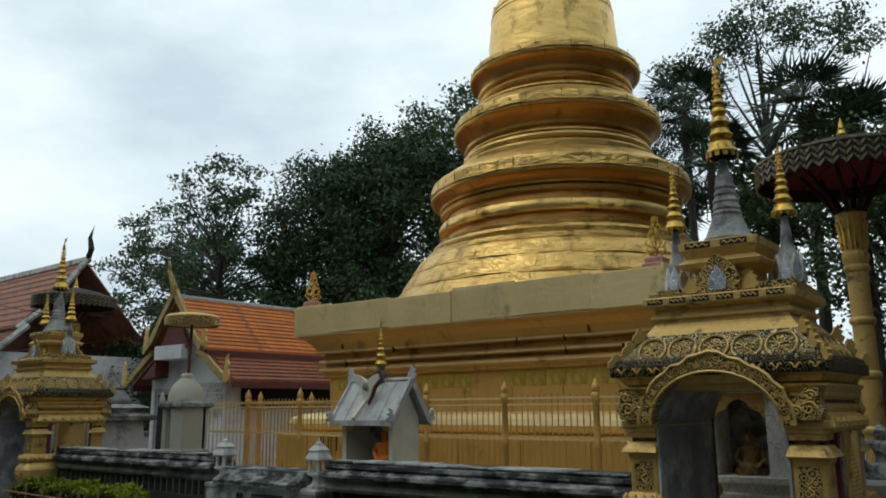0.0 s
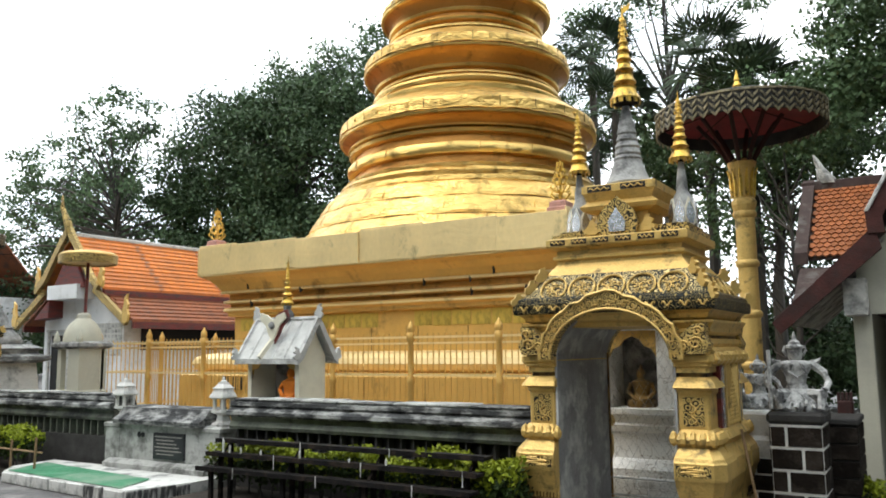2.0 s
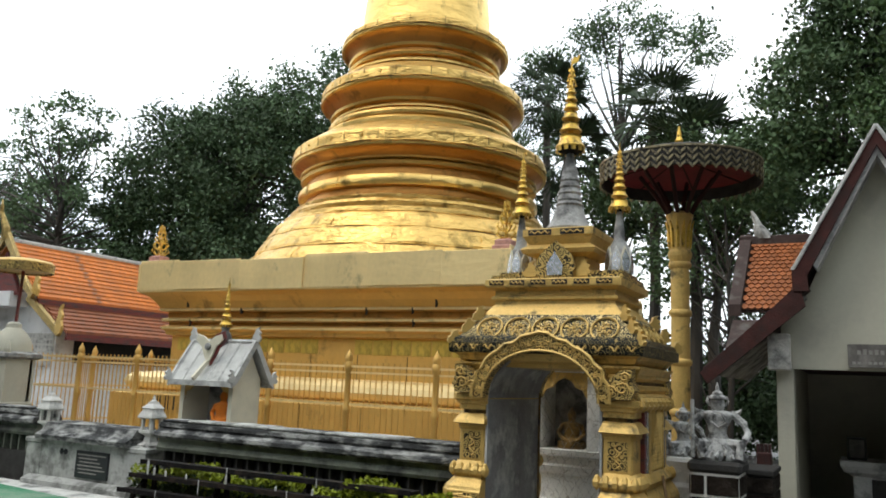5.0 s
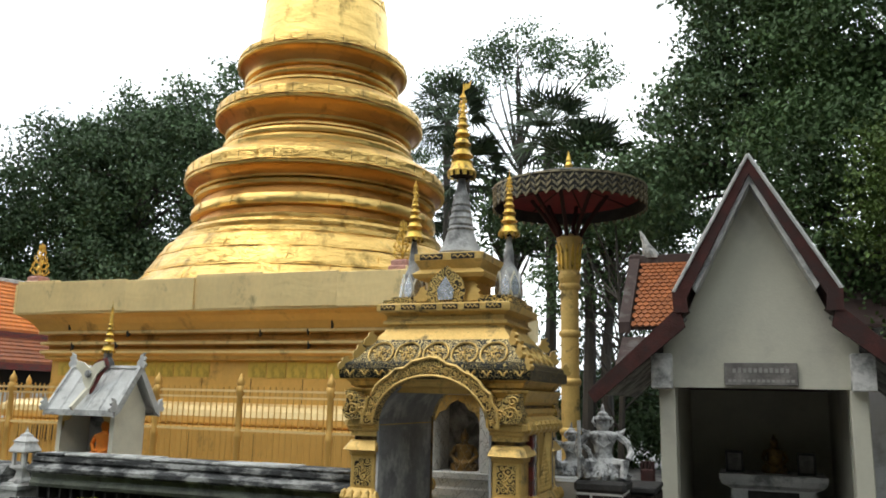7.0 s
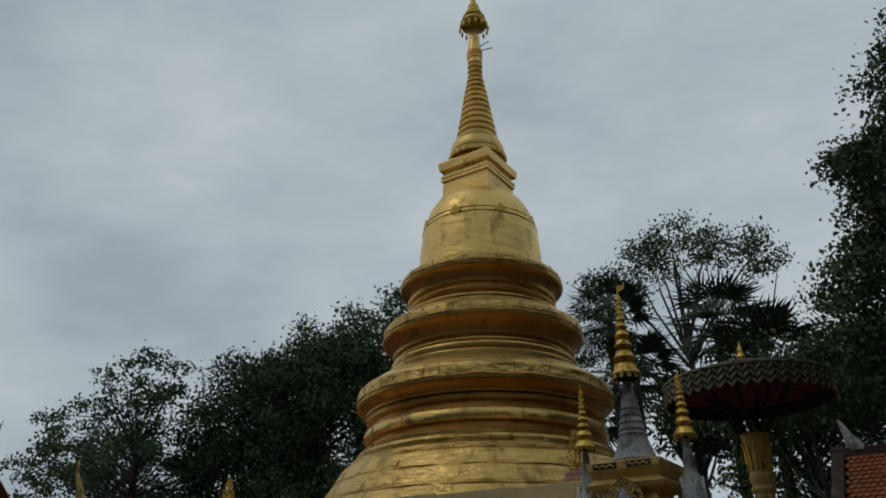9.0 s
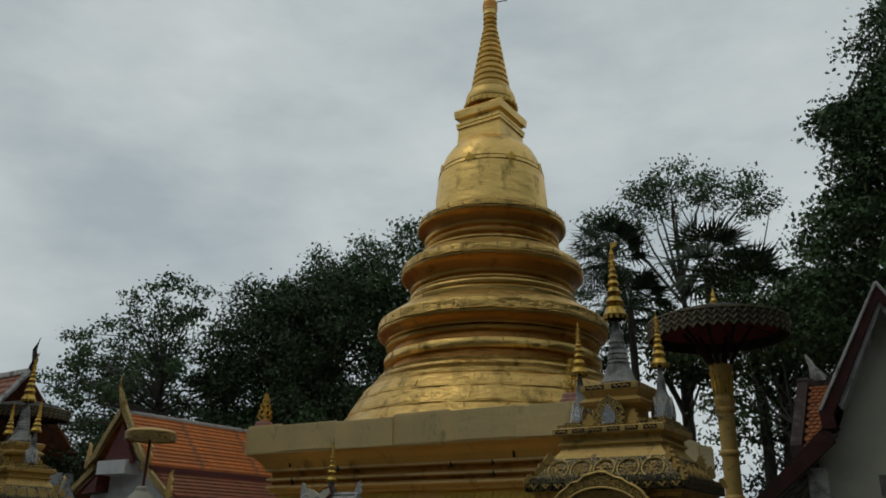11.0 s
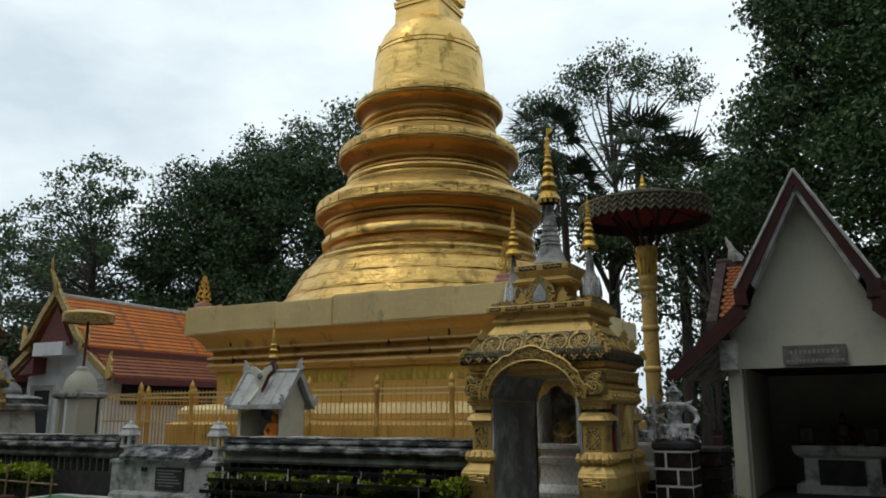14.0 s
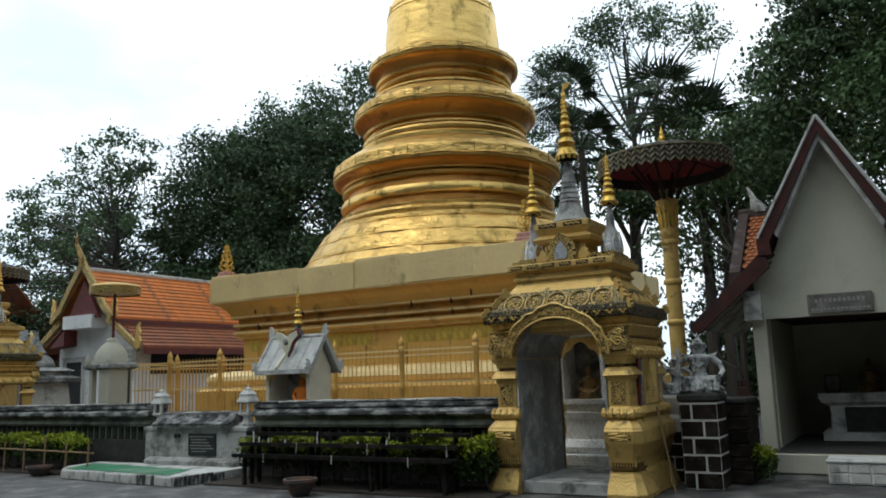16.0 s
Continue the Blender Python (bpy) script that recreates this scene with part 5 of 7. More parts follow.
    part("grey_spire", lathe(B(), [(0.22, 3.23), (0.235, 3.27), (0.20, 3.32), (0.16, 3.42), (0.135, 3.50), (0.145, 3.52), (0.12, 3.55), (0.13, 3.57), (0.115, 3.62), (0.125, 3.64), (0.10, 3.69), (0.11, 3.71), (0.09, 3.76), (0.10, 3.78), (0.08, 3.84), (0.085, 3.86), (0.055, 3.95), (0.035, 4.08), (0.03, 4.14)], 16), "grey_stucco", g, "weathered grey ringed spire", smooth=True)
    part("spire_shade", lathe(B(), [(0.05, 4.06), (0.14, 4.10), (0.14, 4.13), (0.03, 4.14)], 14), "dark_iron", g)
    mini_spire(None, 0, 0, 4.12, 5.12, 0.145, "main_spire", g)
    part("spire_flag", plate(B(), [(0.0, 5.03), (0.07, 5.06), (0.09, 5.14), (0.05, 5.10), (0.02, 5.12)], -0.004, 0.004), "gilt", g)
    return g


gate = gateway(-2.97, 8.10)
gate2 = copy_thing(gate, pose(-16.1, 8.10, 0))
tagged(gate2, "distant gilded arched gateway, mossy, beside the white stupa")


# ---- ceremonial umbrellas ----
def big_umbrella(x, y):
    u = thing("ceremonial_umbrella", x, y, 0, "giant ceremonial umbrella on a gold bamboo-ringed pole", "umbrella")
    prof = [(0.2, 0), (0.2, 0.3)]
    for z in np.arange(0.3, 3.3, 0.6):
        prof += [(0.116, z), (0.114, z + 0.50), (0.134, z + 0.52), (0.142, z + 0.55), (0.134, z + 0.58), (0.116, z + 0.595)]
    part("pole", lathe(B(), prof, 16), "gate_gold", u, "gold pole ringed like bamboo", smooth=True)
    part("capital", lathe(B(), [(0.12, 3.28), (0.145, 3.36), (0.145, 3.40), (0.125, 3.44), (0.13, 3.60), (0.15, 3.80), (0.17, 3.88), (0.12, 3.92)], 16), "gate_gold", u)
    for k in range(12):
        a = 2 * math.pi * k / 12
        c, s = math.cos(a), math.sin(a)
        part("capital_leaf", tube(B(), [(0.12 * c, 0.12 * s, 3.46), (0.13 * c, 0.13 * s, 3.60), (0.138 * c, 0.138 * s, 3.70), (0.175 * c, 0.175 * s, 3.80)], [0.024, 0.028, 0.022, 0.006], 5), "gilt", u)
    for k in range(8):
        a = 2 * math.pi * k / 8
        c, s = math.cos(a), math.sin(a)
        part("brace", tube(B(), [(0.12 * c, 0.12 * s, 3.86), (0.26 * c, 0.26 * s, 4.1), (0.50 * c, 0.50 * s, 4.42)], 0.028, 5), "red_brown", u)
        part("rib", tube(B(), [(0.05 * c, 0.05 * s, 4.62), (0.93 * c, 0.93 * s, 4.42)], 0.014, 4), "red_brown", u)
    part("canopy", lathe(B(), [(0.95, 4.455), (0.975, 4.48), (0.96, 4.53), (0.6, 4.66), (0.2, 4.75), (0.06, 4.78)], 40, cap=False), "stone", u, "dark domed canopy", smooth=True)
    part("lining", lathe(B(), [(0.10, 4.60), (0.93, 4.43), (0.95, 4.45), (0.10, 4.64)], 40, cap=False), "red_cloth", u, "dark red lining")
    part("valance", lathe(B(), [(0.965, 4.50), (0.955, 4.28), (0.975, 4.285), (0.985, 4.50)], 48, cap=False), "stone", u, "dark hanging valance")
    for k in range(46):
        a = 2 * math.pi * k / 46
        m = pose(0.985 * math.cos(a), 0.985 * math.sin(a), 0, 0, 0, math.degrees(a) + 90)
        if k == 0:
            bm = B()
            for zz in (4.27, 4.35, 4.43):
                for s in (-1, 1):
                    plate(bm, [(0, zz - 0.03), (s * 0.058, zz + 0.035), (s * 0.062, zz + 0.065), (s * 0.008, zz + 0.02)][::s], -0.008, 0.008)
            leaf = part("valance_leaf", bm, "valance_leaf", u, "pierced gilded leaf")
            leaf.matrix_basis = m
        else:
            again(leaf, m, u)
    part("rim", lathe(B(), [(0.96, 4.53), (0.97, 4.495), (1.0, 4.50), (1.0, 4.525), (0.96, 4.53)], 40, cap=False), "valance_leaf", u)
    part("top_finial", lathe(B(), [(0.07, 4.76), (0.08, 4.79), (0.045, 4.83), (0.055, 4.86), (0.03, 4.91), (0.035, 4.93), (0.004, 5.06)], 10), "gilt", u)
    return u


um = big_umbrella(-2.36, 10.55)
um2 = copy_thing(um, pose(-20.1, 10.4, 0))


# ---- white shrine house behind the wall ----
def statue_seated(name, x, y, z, h, mat, yaw, label):
    """A plain seated figure: crossed base, torso, head with a point."""
    bm = B()
    s = h
    rings(bm, [[(r * 0.5 * s * math.cos(a), r * 0.36 * s * math.sin(a), zz * s) for a in [2 * math.pi * k / 14 for k in range(14)]] for r, zz in
               ((0.66, 0.0), (0.70, 0.06), (0.66, 0.16), (0.46, 0.22), (0.38, 0.30), (0.40, 0.42), (0.48, 0.53), (0.44, 0.60), (0.20, 0.64), (0.15, 0.67), (0.20, 0.72), (0.22, 0.79), (0.19, 0.86), (0.10, 0.90), (0.07, 0.95), (0.01, 1.0))])
    for sx in (-1, 1):
        tube(bm, [(sx * 0.22 * s, 0, 0.56 * s), (sx * 0.30 * s, -0.04 * s, 0.36 * s), (sx * 0.16 * s, -0.17 * s, 0.2 * s), (0.02 * sx, -0.2 * s, 0.17 * s)], [0.06 * s, 0.055 * s, 0.05 * s, 0.04 * s], 7)
    o = part(name, bm, mat, None, smooth=True)
    o.matrix_basis = pose(x, y, z, 0, 0, yaw)
    return tagged(o, label, "statue")


def shrine_house(x, y):
    h = thing("spirit_house", x, y, 0, "small white shrine house with a grey gabled roof", "shrine")
    W, D = 0.47, 0.27
    part("base", box(B(), -W - 0.06, W + 0.06, -D - 0.06, D + 0.06, 0, 0.96, 0.01), "old_white", h)
    for sx in (-1, 1):
        x0, x1 = sorted((sx * W, sx * (W - 0.07)))
        bm = B()
        rows = [[(x0, -D, 0.96), (x0, D, 0.96), (x0, D, 1.60), (x0, 0, 2.02), (x0, -D, 1.60)], [(x1, -D, 0.96), (x1, D, 0.96), (x1, D, 1.60), (x1, 0, 2.02), (x1, -D, 1.60)]]
        rings(bm, rows)
        part("side_wall", bm, "robe_white", h)
    part("back_wall", box(B(), -W + 0.07, W - 0.07, D - 0.06, D, 0.96, 1.62), "grey_stucco", h)
    part("lintel", box(B(), -W + 0.07, W - 0.07, -D, -D + 0.06, 1.50, 1.62), "grey_stucco", h)
    for sx in (-1, 1):
        part("valance_scroll", plate(B(), [(sx * 0.40, 1.50), (sx * 0.25, 1.50), (sx * 0.30, 1.44), (sx * 0.38, 1.42), (sx * 0.42, 1.30), (sx * 0.40, 1.30)][::-sx], -D + 0.005, -D + 0.03), "gate_gold", h)
    for s in (-1, 1):
        bm = B()
        q = [(-W - 0.09, s * (D + 0.13), 1.52), (W + 0.09, s * (D + 0.13), 1.52), (W + 0.09, 0, 2.07), (-W - 0.09, 0, 2.07)]
        rings(bm, [q, [(a, b, c + 0.05) for a, b, c in q]])
        roof = part("roof_slope", bm, "roof_grey", h)
        for k in range(6):
            xx = -W - 0.06 + k * (2 * W + 0.12) / 5
            part("roof_rib", tube(B(), [(xx, s * (D + 0.13), 1.575), (xx, 0.0, 2.125)], 0.014, 4), "roof_grey", roof)
    for k in range(2):
        part("eave_edge", box(B(), -W - 0.1, W + 0.1, (-1, 1)[k] * (D + 0.13) - 0.015, (-1, 1)[k] * (D + 0.13) + 0.015, 1.50, 1.58, 0.004), "roof_grey", h)
    for sx in (-1, 1):
        bm = B()
        plate(bm, [(-D - 0.15, 1.49), (-D - 0.05, 1.56), (0, 2.04), (D + 0.05, 1.56), (D + 0.15, 1.49), (D + 0.13, 1.60), (0, 2.17), (-D - 0.13, 1.60)], -0.02, 0.02)
        o = part("bargeboard", bm, "roof_grey", h)
        o.matrix_basis = pose(sx * (W + 0.10), 0, 0, 0, 0, 90)
        flame(sx * (W + 0.10), 0, 2.12, 0.2, 0 if sx > 0 else 180, h, "ridge_horn", "roof_grey")
        for s in (-1, 1):
            flame(sx * (W + 0.10), s * (D + 0.14), 1.56, 0.17, 90 * s, h, "eave_horn", "roof_grey")
    part("ridge", tube(B(), [(-W - 0.1, 0, 2.12), (W + 0.1, 0, 2.12)], 0.035, 6), "roof_grey", h)
    em = part("crest", plate(B(), [(0, 1.80), (0.07, 1.90), (0.13, 2.03), (0.24, 2.12), (0.21, 2.20), (0.10, 2.17), (0, 2.10), (-0.10, 2.17), (-0.21, 2.20), (-0.24, 2.12), (-0.13, 2.03), (-0.07, 1.90)], -0.30, -0.27), "robe_white", h, "cream shield crest with red edge")
    part("crest_edge", plate(B(), [(0.02, 1.77), (0.11, 1.89), (0.17, 2.01), (0.29, 2.12), (0.24, 2.24), (0.10, 2.20), (0.0, 2.13)], -0.275, -0.25), "dark_red", em)
    part("crest_boss", lathe(B(), [(0.001, 0.0), (0.05, 0.005), (0.045, 0.03), (0.001, 0.04)], 10), "grey_stucco", em).matrix_basis = pose(0, -0.30, 2.03, 90)
    part("crest_drip", box(B(), -0.02, 0.02, -0.03, 0.03, -0.33, 0.0), "robe_white", em).matrix_basis = pose(0, -0.30, 1.82, -46)
    part("roof_spire_stem", lathe(B(), [(0.10, 2.10), (0.09, 2.20), (0.05, 2.26), (0.06, 2.30), (0.03, 2.36)], 10), "grey_stucco", h)
    mini_spire(None, 0, 0, 2.34, 3.02, 0.085, "roof_spire", h)
    return h


shrine_house(-8.27, 8.98)
statue_seated("robed_statue", -8.06, 8.84, 0.962, 0.52, "orange_cloth", 10, "small seated statue draped in saffron cloth")


# ---- niche altar seen through the gateway ----
def niche_altar(x, y):
    a = thing("niche_altar", x, y, 0, "white marble altar with an arched niche on stepped base", "altar")
    part("steps", square(B(), [(0.66, 0.5, 0), (0.66, 0.5, 0.26), (0.60, 0.46, 0.28), (0.60, 0.46, 0.36), (0.52, 0.40, 0.44), (0.48, 0.38, 0.46)]), "marble", a)
    for sx in range(11):
        for k in range(3):
            part("base_tile", box(B(), -0.64 + sx * 0.118, -0.53 + sx * 0.118, -0.508, -0.497, 0.015 + k * 0.08, 0.09 + k * 0.08, 0.002), "marble", a)
    part("die", square(B(), [(0.40, 0.34, 0.45), (0.40, 0.34, 0.72), (0.46, 0.38, 0.75), (0.48, 0.40, 0.82), (0.44, 0.36, 0.84), (0.44, 0.36, 0.92), (0.52, 0.42, 0.94), (0.52, 0.42, 1.0)]), "marble", a)
    for sx in (-1, 1):
        x0, x1 = sorted((sx * 0.42, sx * 0.275))
        part("niche_side", box(B(), x0, x1, -0.34, 0.34, 1.0, 1.86, 0.01), "marble", a)
        part("spandrel", plate(B(), [(sx * 0.275, 1.56), (sx * 0.22, 1.66), (sx * 0.14, 1.69), (sx * 0.09, 1.76), (0, 1.80), (0, 1.862), (sx * 0.275, 1.862)][::sx], -0.33, -0.29), "gate_gold", a)
    part("niche_back", box(B(), -0.275, 0.275, 0.16, 0.34, 1.0, 1.86), "grey_stucco", a)
    part("niche_roof", square(B(), [(0.50, 0.38, 1.86), (0.54, 0.42, 1.90), (0.54, 0.42, 1.96), (0.42, 0.34, 2.02), (0.3, 0.25, 2.2)]), "marble", a)
    return a


niche_altar(-3.42, 9.66)
statue_seated("gilded_statue", -3.40, 9.56, 1.0, 0.48, "dull_gold", 12, "small gilded seated statue in the marble niche")



# ---- guardian figures on pedestals ----
def brick_pedestal(x, y):
    p = thing("brick_pedestal", x, y, 0, "dark brown brick pedestal with thick white mortar joints", "pedestal")
    W, D, H = 0.22, 0.24, 0.98
    part("mortar_core", box(B(), -W + 0.008, W - 0.008, -D + 0.008, D - 0.008, 0, H), "mortar", p)
    part("pedestal_cap", box(B(), -W - 0.02, W + 0.02, -D - 0.02, D + 0.02, H, H + 0.11, 0.03), "stone", p)
    h, gap = 0.168, 0.027
    for r in range(5):
        z = 0.01 + r * (h + gap)
        cut = (-W, 0.05, W) if r % 2 else (-W, -0.08, W)
        for a, b in zip(cut, cut[1:]):
            part("brick", box(B(), a + 0.013, b - 0.013, -D - 0.004, -D + 0.05, z, z + h, 0.006), "brick", p)
            part("brick", box(B(), a + 0.013, b - 0.013, D - 0.05, D + 0.004, z, z + h, 0.006), "brick", p)
        cut = (-D, 0.02, D) if r % 2 else (-D, -0.1, D)
        for a, b in zip(cut, cut[1:]):
            for sx in (-1, 1):
                x0, x1 = sorted((sx * (W + 0.004), sx * (W - 0.05)))
                part("brick", box(B(), x0, x1, a + 0.013, b - 0.013, z, z + h, 0.006), "brick", p)
    return p


brick_pedestal(-1.62, 8.52)
low = thing("brick_plinth", -2.0, 8.95, 0, "low plinth of dark bricks and whitewashed stone", "plinth")
part("plinth_core", box(B(), -0.36, 0.30, -0.2, 0.6, 0, 0.62), "mortar", low)
for r in range(4):
    z = 0.01 + 0.155 * r
    cut = (-0.36, -0.06, 0.30) if r % 2 else (-0.36, 0.1, 0.30)
    for a, b in zip(cut, cut[1:]):
        part("brick", box(B(), a + 0.009, b - 0.009, -0.21, -0.15, z, z + 0.137, 0.006), "brick", low)
part("white_block", square(B(), [(0.34, 0.40, 0.62), (0.34, 0.40, 0.78), (0.30, 0.36, 0.82), (0.33, 0.38, 1.02), (0.31, 0.36, 1.05)], -0.03, 0.2), "old_white", low)
back = thing("brick_plinth", -1.35, 9.25, 0, "row of weathered dark brick and white stone blocks", "plinth")
part("plinth_core", box(B(), -0.3, 0.16, -0.4, 0.3, 0, 0.95), "stone", back)
part("plinth_cap", box(B(), -0.31, 0.18, -0.43, 0.31, 0.945, 1.0, 0.01), "stone", back)
for r in range(6):
    part("brick", box(B(), -0.29, 0.17, -0.42, -0.36, 0.01 + 0.155 * r, 0.147 + 0.155 * r, 0.006), "brick", back)
    part("brick", box(B(), 0.12, 0.172, -0.40, 0.30, 0.01 + 0.155 * r, 0.147 + 0.155 * r, 0.006), "brick", back)


def guardian(name, x, y, z, h, yaw, label):
    """A plain crowned figure with arms and a staff, one mesh."""
    bm = B()
    s = h

    def ell(rows, cx=0.0, cy=0.0, n=12):
        rings(bm, [[(cx + a * s * math.cos(t), cy + b * s * math.sin(t), zz * s) for t in [2 * math.pi * k / n for k in range(n)]] for a, b, zz in rows])
    ell([(0.33, 0.27, 0), (0.35, 0.28, 0.04), (0.31, 0.26, 0.09), (0.26, 0.23, 0.15), (0.20, 0.18, 0.22), (0.16, 0.14, 0.28)])
    ell([(0.15, 0.12, 0.26), (0.115, 0.095, 0.34), (0.13, 0.10, 0.44), (0.19, 0.12, 0.54), (0.215, 0.12, 0.60), (0.17, 0.10, 0.63), (0.06, 0.055, 0.65)])
    ell([(0.055, 0.055, 0.63), (0.085, 0.09, 0.67), (0.095, 0.10, 0.73), (0.092, 0.095, 0.78), (0.115, 0.115, 0.80), (0.11, 0.11, 0.83), (0.075, 0.075, 0.85), (0.07, 0.07, 0.88), (0.03, 0.03, 0.91), (0.022, 0.022, 0.96), (0.004, 0.004, 1.02)])
    for sx in (-1, 1):
        tube(bm, [(sx * 0.20 * s, 0, 0.59 * s), (sx * 0.33 * s, -0.02 * s, 0.48 * s), (sx * 0.37 * s, -0.08 * s, 0.36 * s), (sx * 0.31 * s, -0.19 * s, 0.27 * s)], [0.055 * s, 0.05 * s, 0.045 * s, 0.04 * s], 7)
        tube(bm, [(sx * 0.19 * s, 0, 0.60 * s), (sx * 0.27 * s, 0, 0.63 * s), (sx * 0.31 * s, 0, 0.68 * s)], [0.05 * s, 0.03 * s, 0.005 * s], 5)
        tube(bm, [(sx * 0.10 * s, -0.05 * s, 0.20 * s), (sx * 0.27 * s, -0.22 * s, 0.22 * s), (sx * 0.23 * s, -0.27 * s, 0.03 * s)], [0.085 * s, 0.07 * s, 0.05 * s], 7)
        tube(bm, [(sx * 0.095 * s, 0, 0.70 * s), (sx * 0.135 * s, 0, 0.77 * s), (sx * 0.12 * s, 0, 0.84 * s)], [0.02 * s, 0.022 * s, 0.005 * s], 5)
        tube(bm, [(sx * 0.05 * s, -0.11 * s, 0.60 * s), (sx * 0.10 * s, -0.125 * s, 0.50 * s), (0.0, -0.125 * s, 0.42 * s)], 0.018 * s, 5)
    tube(bm, [(-0.34 * s, -0.22 * s, 0.02), (-0.34 * s, -0.22 * s, 0.78 * s)], 0.026 * s, 6)
    for k in range(22):
        a = 2 * math.pi * k / 22
        q = 0.8 + 0.2 * (k % 3)
        tube(bm, [(0.32 * s * math.cos(a), 0.27 * s * math.sin(a), 0.01 * s), (0.365 * s * math.cos(a), 0.30 * s * math.sin(a), 0.06 * q * s), (0.30 * s * math.cos(a + 0.1), 0.26 * s * math.sin(a + 0.1), 0.12 * q * s), (0.24 * s * math.cos(a), 0.21 * s * math.sin(a), 0.17 * q * s)], [0.03 * s, 0.028 * s, 0.022 * s, 0.008 * s], 5)
    o = part(name, bm, "grey_white", None, smooth=True)
    o.matrix_basis = pose(x, y, z, 0, 0, yaw)
    return tagged(o, label, "statue", "guardian statues")


M["grey_white"] = material("weathered_white_stucco", (0.50, 0.50, 0.49), 0.8, 0, 0.2, 8, (0.10, 0.10, 0.10), 0.38, 9.0, 0.6, 30)
guardian("guardian_statue", -1.62, 8.52, 1.09, 0.70, 14, "weathered white guardian statue with staff on a brick pedestal")
guardian("kneeling_statue", -2.06, 9.15, 1.05, 0.54, 20, "small weathered white praying statue on a whitewashed plinth")


# ---- open shrine with the tall gable ----
def gable_shrine(cx, y):
    s = thing("open_shrine", cx, y, 0, "open cream shrine with steep red-brown gabled roof", "shrine")
    D = 3.0
    part("plinth", box(B(), -1.3, 1.3, -0.25, D, 0, 0.25, 0.015), "cream", s)
    part("floor_slab", box(B(), -1.25, 1.25, -0.2, D, 0.25, 0.262), "stone", s)
    for sx in (-1, 1):
        x0, x1 = sorted((sx * 0.90, sx * 1.08))
        part("column", box(B(), x0, x1, 0.0, 0.18, 0.25, 2.04, 0.01), "cream", s)
        part("side_wall", box(B(), x0 if sx < 0 else x0 + 0.02, x1 - 0.02 if sx < 0 else x1, 0.5, D, 0.25, 2.4), "cream", s)
        x0, x1 = sorted((sx * 0.92, sx * 1.15))
        part("corbel", box(B(), x0, x1, -0.16, 0.10, 1.98, 2.38, 0.012), "old_white", s)
    part("back_wall", box(B(), -1.06, 1.06, D - 0.15, D, 0.25, 2.6), "cream", s)
    part("ceiling_board", box(B(), -0.9, 0.9, 0.12, D - 0.1, 2.02, 2.06), "red_brown", s)
    part("gable_wall", plate(B(), [(-1.02, 2.0), (1.02, 2.0), (1.02, 2.5), (0.72, 2.88), (0.62, 3.12), (0.0, 4.42), (-0.62, 3.12), (-0.72, 2.88), (-1.02, 2.5)], 0.0, 0.14), "cream", s)
    for sx in (-1, 1):
        def slope(p0, p1, th, y0, y1, nm, mat):
            (xa, za), (xb, zb) = p0, p1
            d = Vector((xb - xa, 0, zb - za)).normalized()
            nrm = Vector((-d.z, 0, d.x)) * (1 if sx > 0 else -1) * th
            if nrm.z < 0:
                nrm = -nrm
            bm = B()
            rings(bm, [[(xa, yy, za), (xb, yy, zb), (xb + nrm.x, yy, zb + nrm.z), (xa + nrm.x, yy, za + nrm.z)] for yy in (y0, y1)])
            return part(nm, bm, mat, s)
        slope((0, 4.42), (sx * 0.78, 2.94), 0.07, -0.28, D + 0.3, "upper_roof", "shrine_roof")
        slope((sx * 0.70, 2.86), (sx * 1.78, 1.92), 0.07, -0.30, D + 0.3, "lower_roof", "shrine_roof")
        slope((sx * 0.74, 2.77), (sx * 1.74, 1.90), 0.012, -0.28, D, "soffit", "grey_stucco")
        part("bargeboard", plate(B(), [(0, 4.38), (sx * 0.66, 3.10), (sx * 0.73, 2.96), (sx * 0.84, 2.96), (sx * 0.86, 3.06), (0, 4.60)][::-sx], -0.36, -0.30), "red_brown", s, "weathered red-brown bargeboard")
        part("bargeboard_edge", tube(B(), [(0, -0.365, 4.60), (sx * 0.86, -0.365, 3.05)], 0.022, 5), "roof_grey", s)
        part("bargeboard_foot", plate(B(), [(sx * 0.70, 2.82), (sx * 0.86, 2.82), (sx * 0.87, 3.05), (sx * 0.72, 3.05)][::-sx], -0.39, -0.29), "red_brown", s)
        part("lower_bargeboard", plate(B(), [(sx * 0.74, 2.66), (sx * 1.76, 1.80), (sx * 1.84, 1.92), (sx * 0.80, 2.90)][::-sx], -0.37, -0.31), "red_brown", s)
        part("gable_trim", plate(B(), [(0, 4.28), (sx * 0.62, 3.06), (sx * 0.66, 3.12), (0, 4.42)][::-sx], -0.30, 0.0), "roof_grey", s)
    board = part("name_board", box(B(), -0.36, 0.40, -0.06, -0.005, 2.03, 2.28, 0.006), "board", s, "weathered grey name board, writing worn away")
    for k in range(11):
        part("writing_bar", box(B(), -0.27 + k * 0.055, -0.235 + k * 0.055, -0.066, -0.058, 2.17, 2.215 + 0.01 * (k % 2)), "letters", board)
    for k in range(14):
        part("writing_bar", box(B(), -0.32 + k * 0.05, -0.285 + k * 0.05, -0.066, -0.058, 2.065, 2.095), "letters", board)
    return s


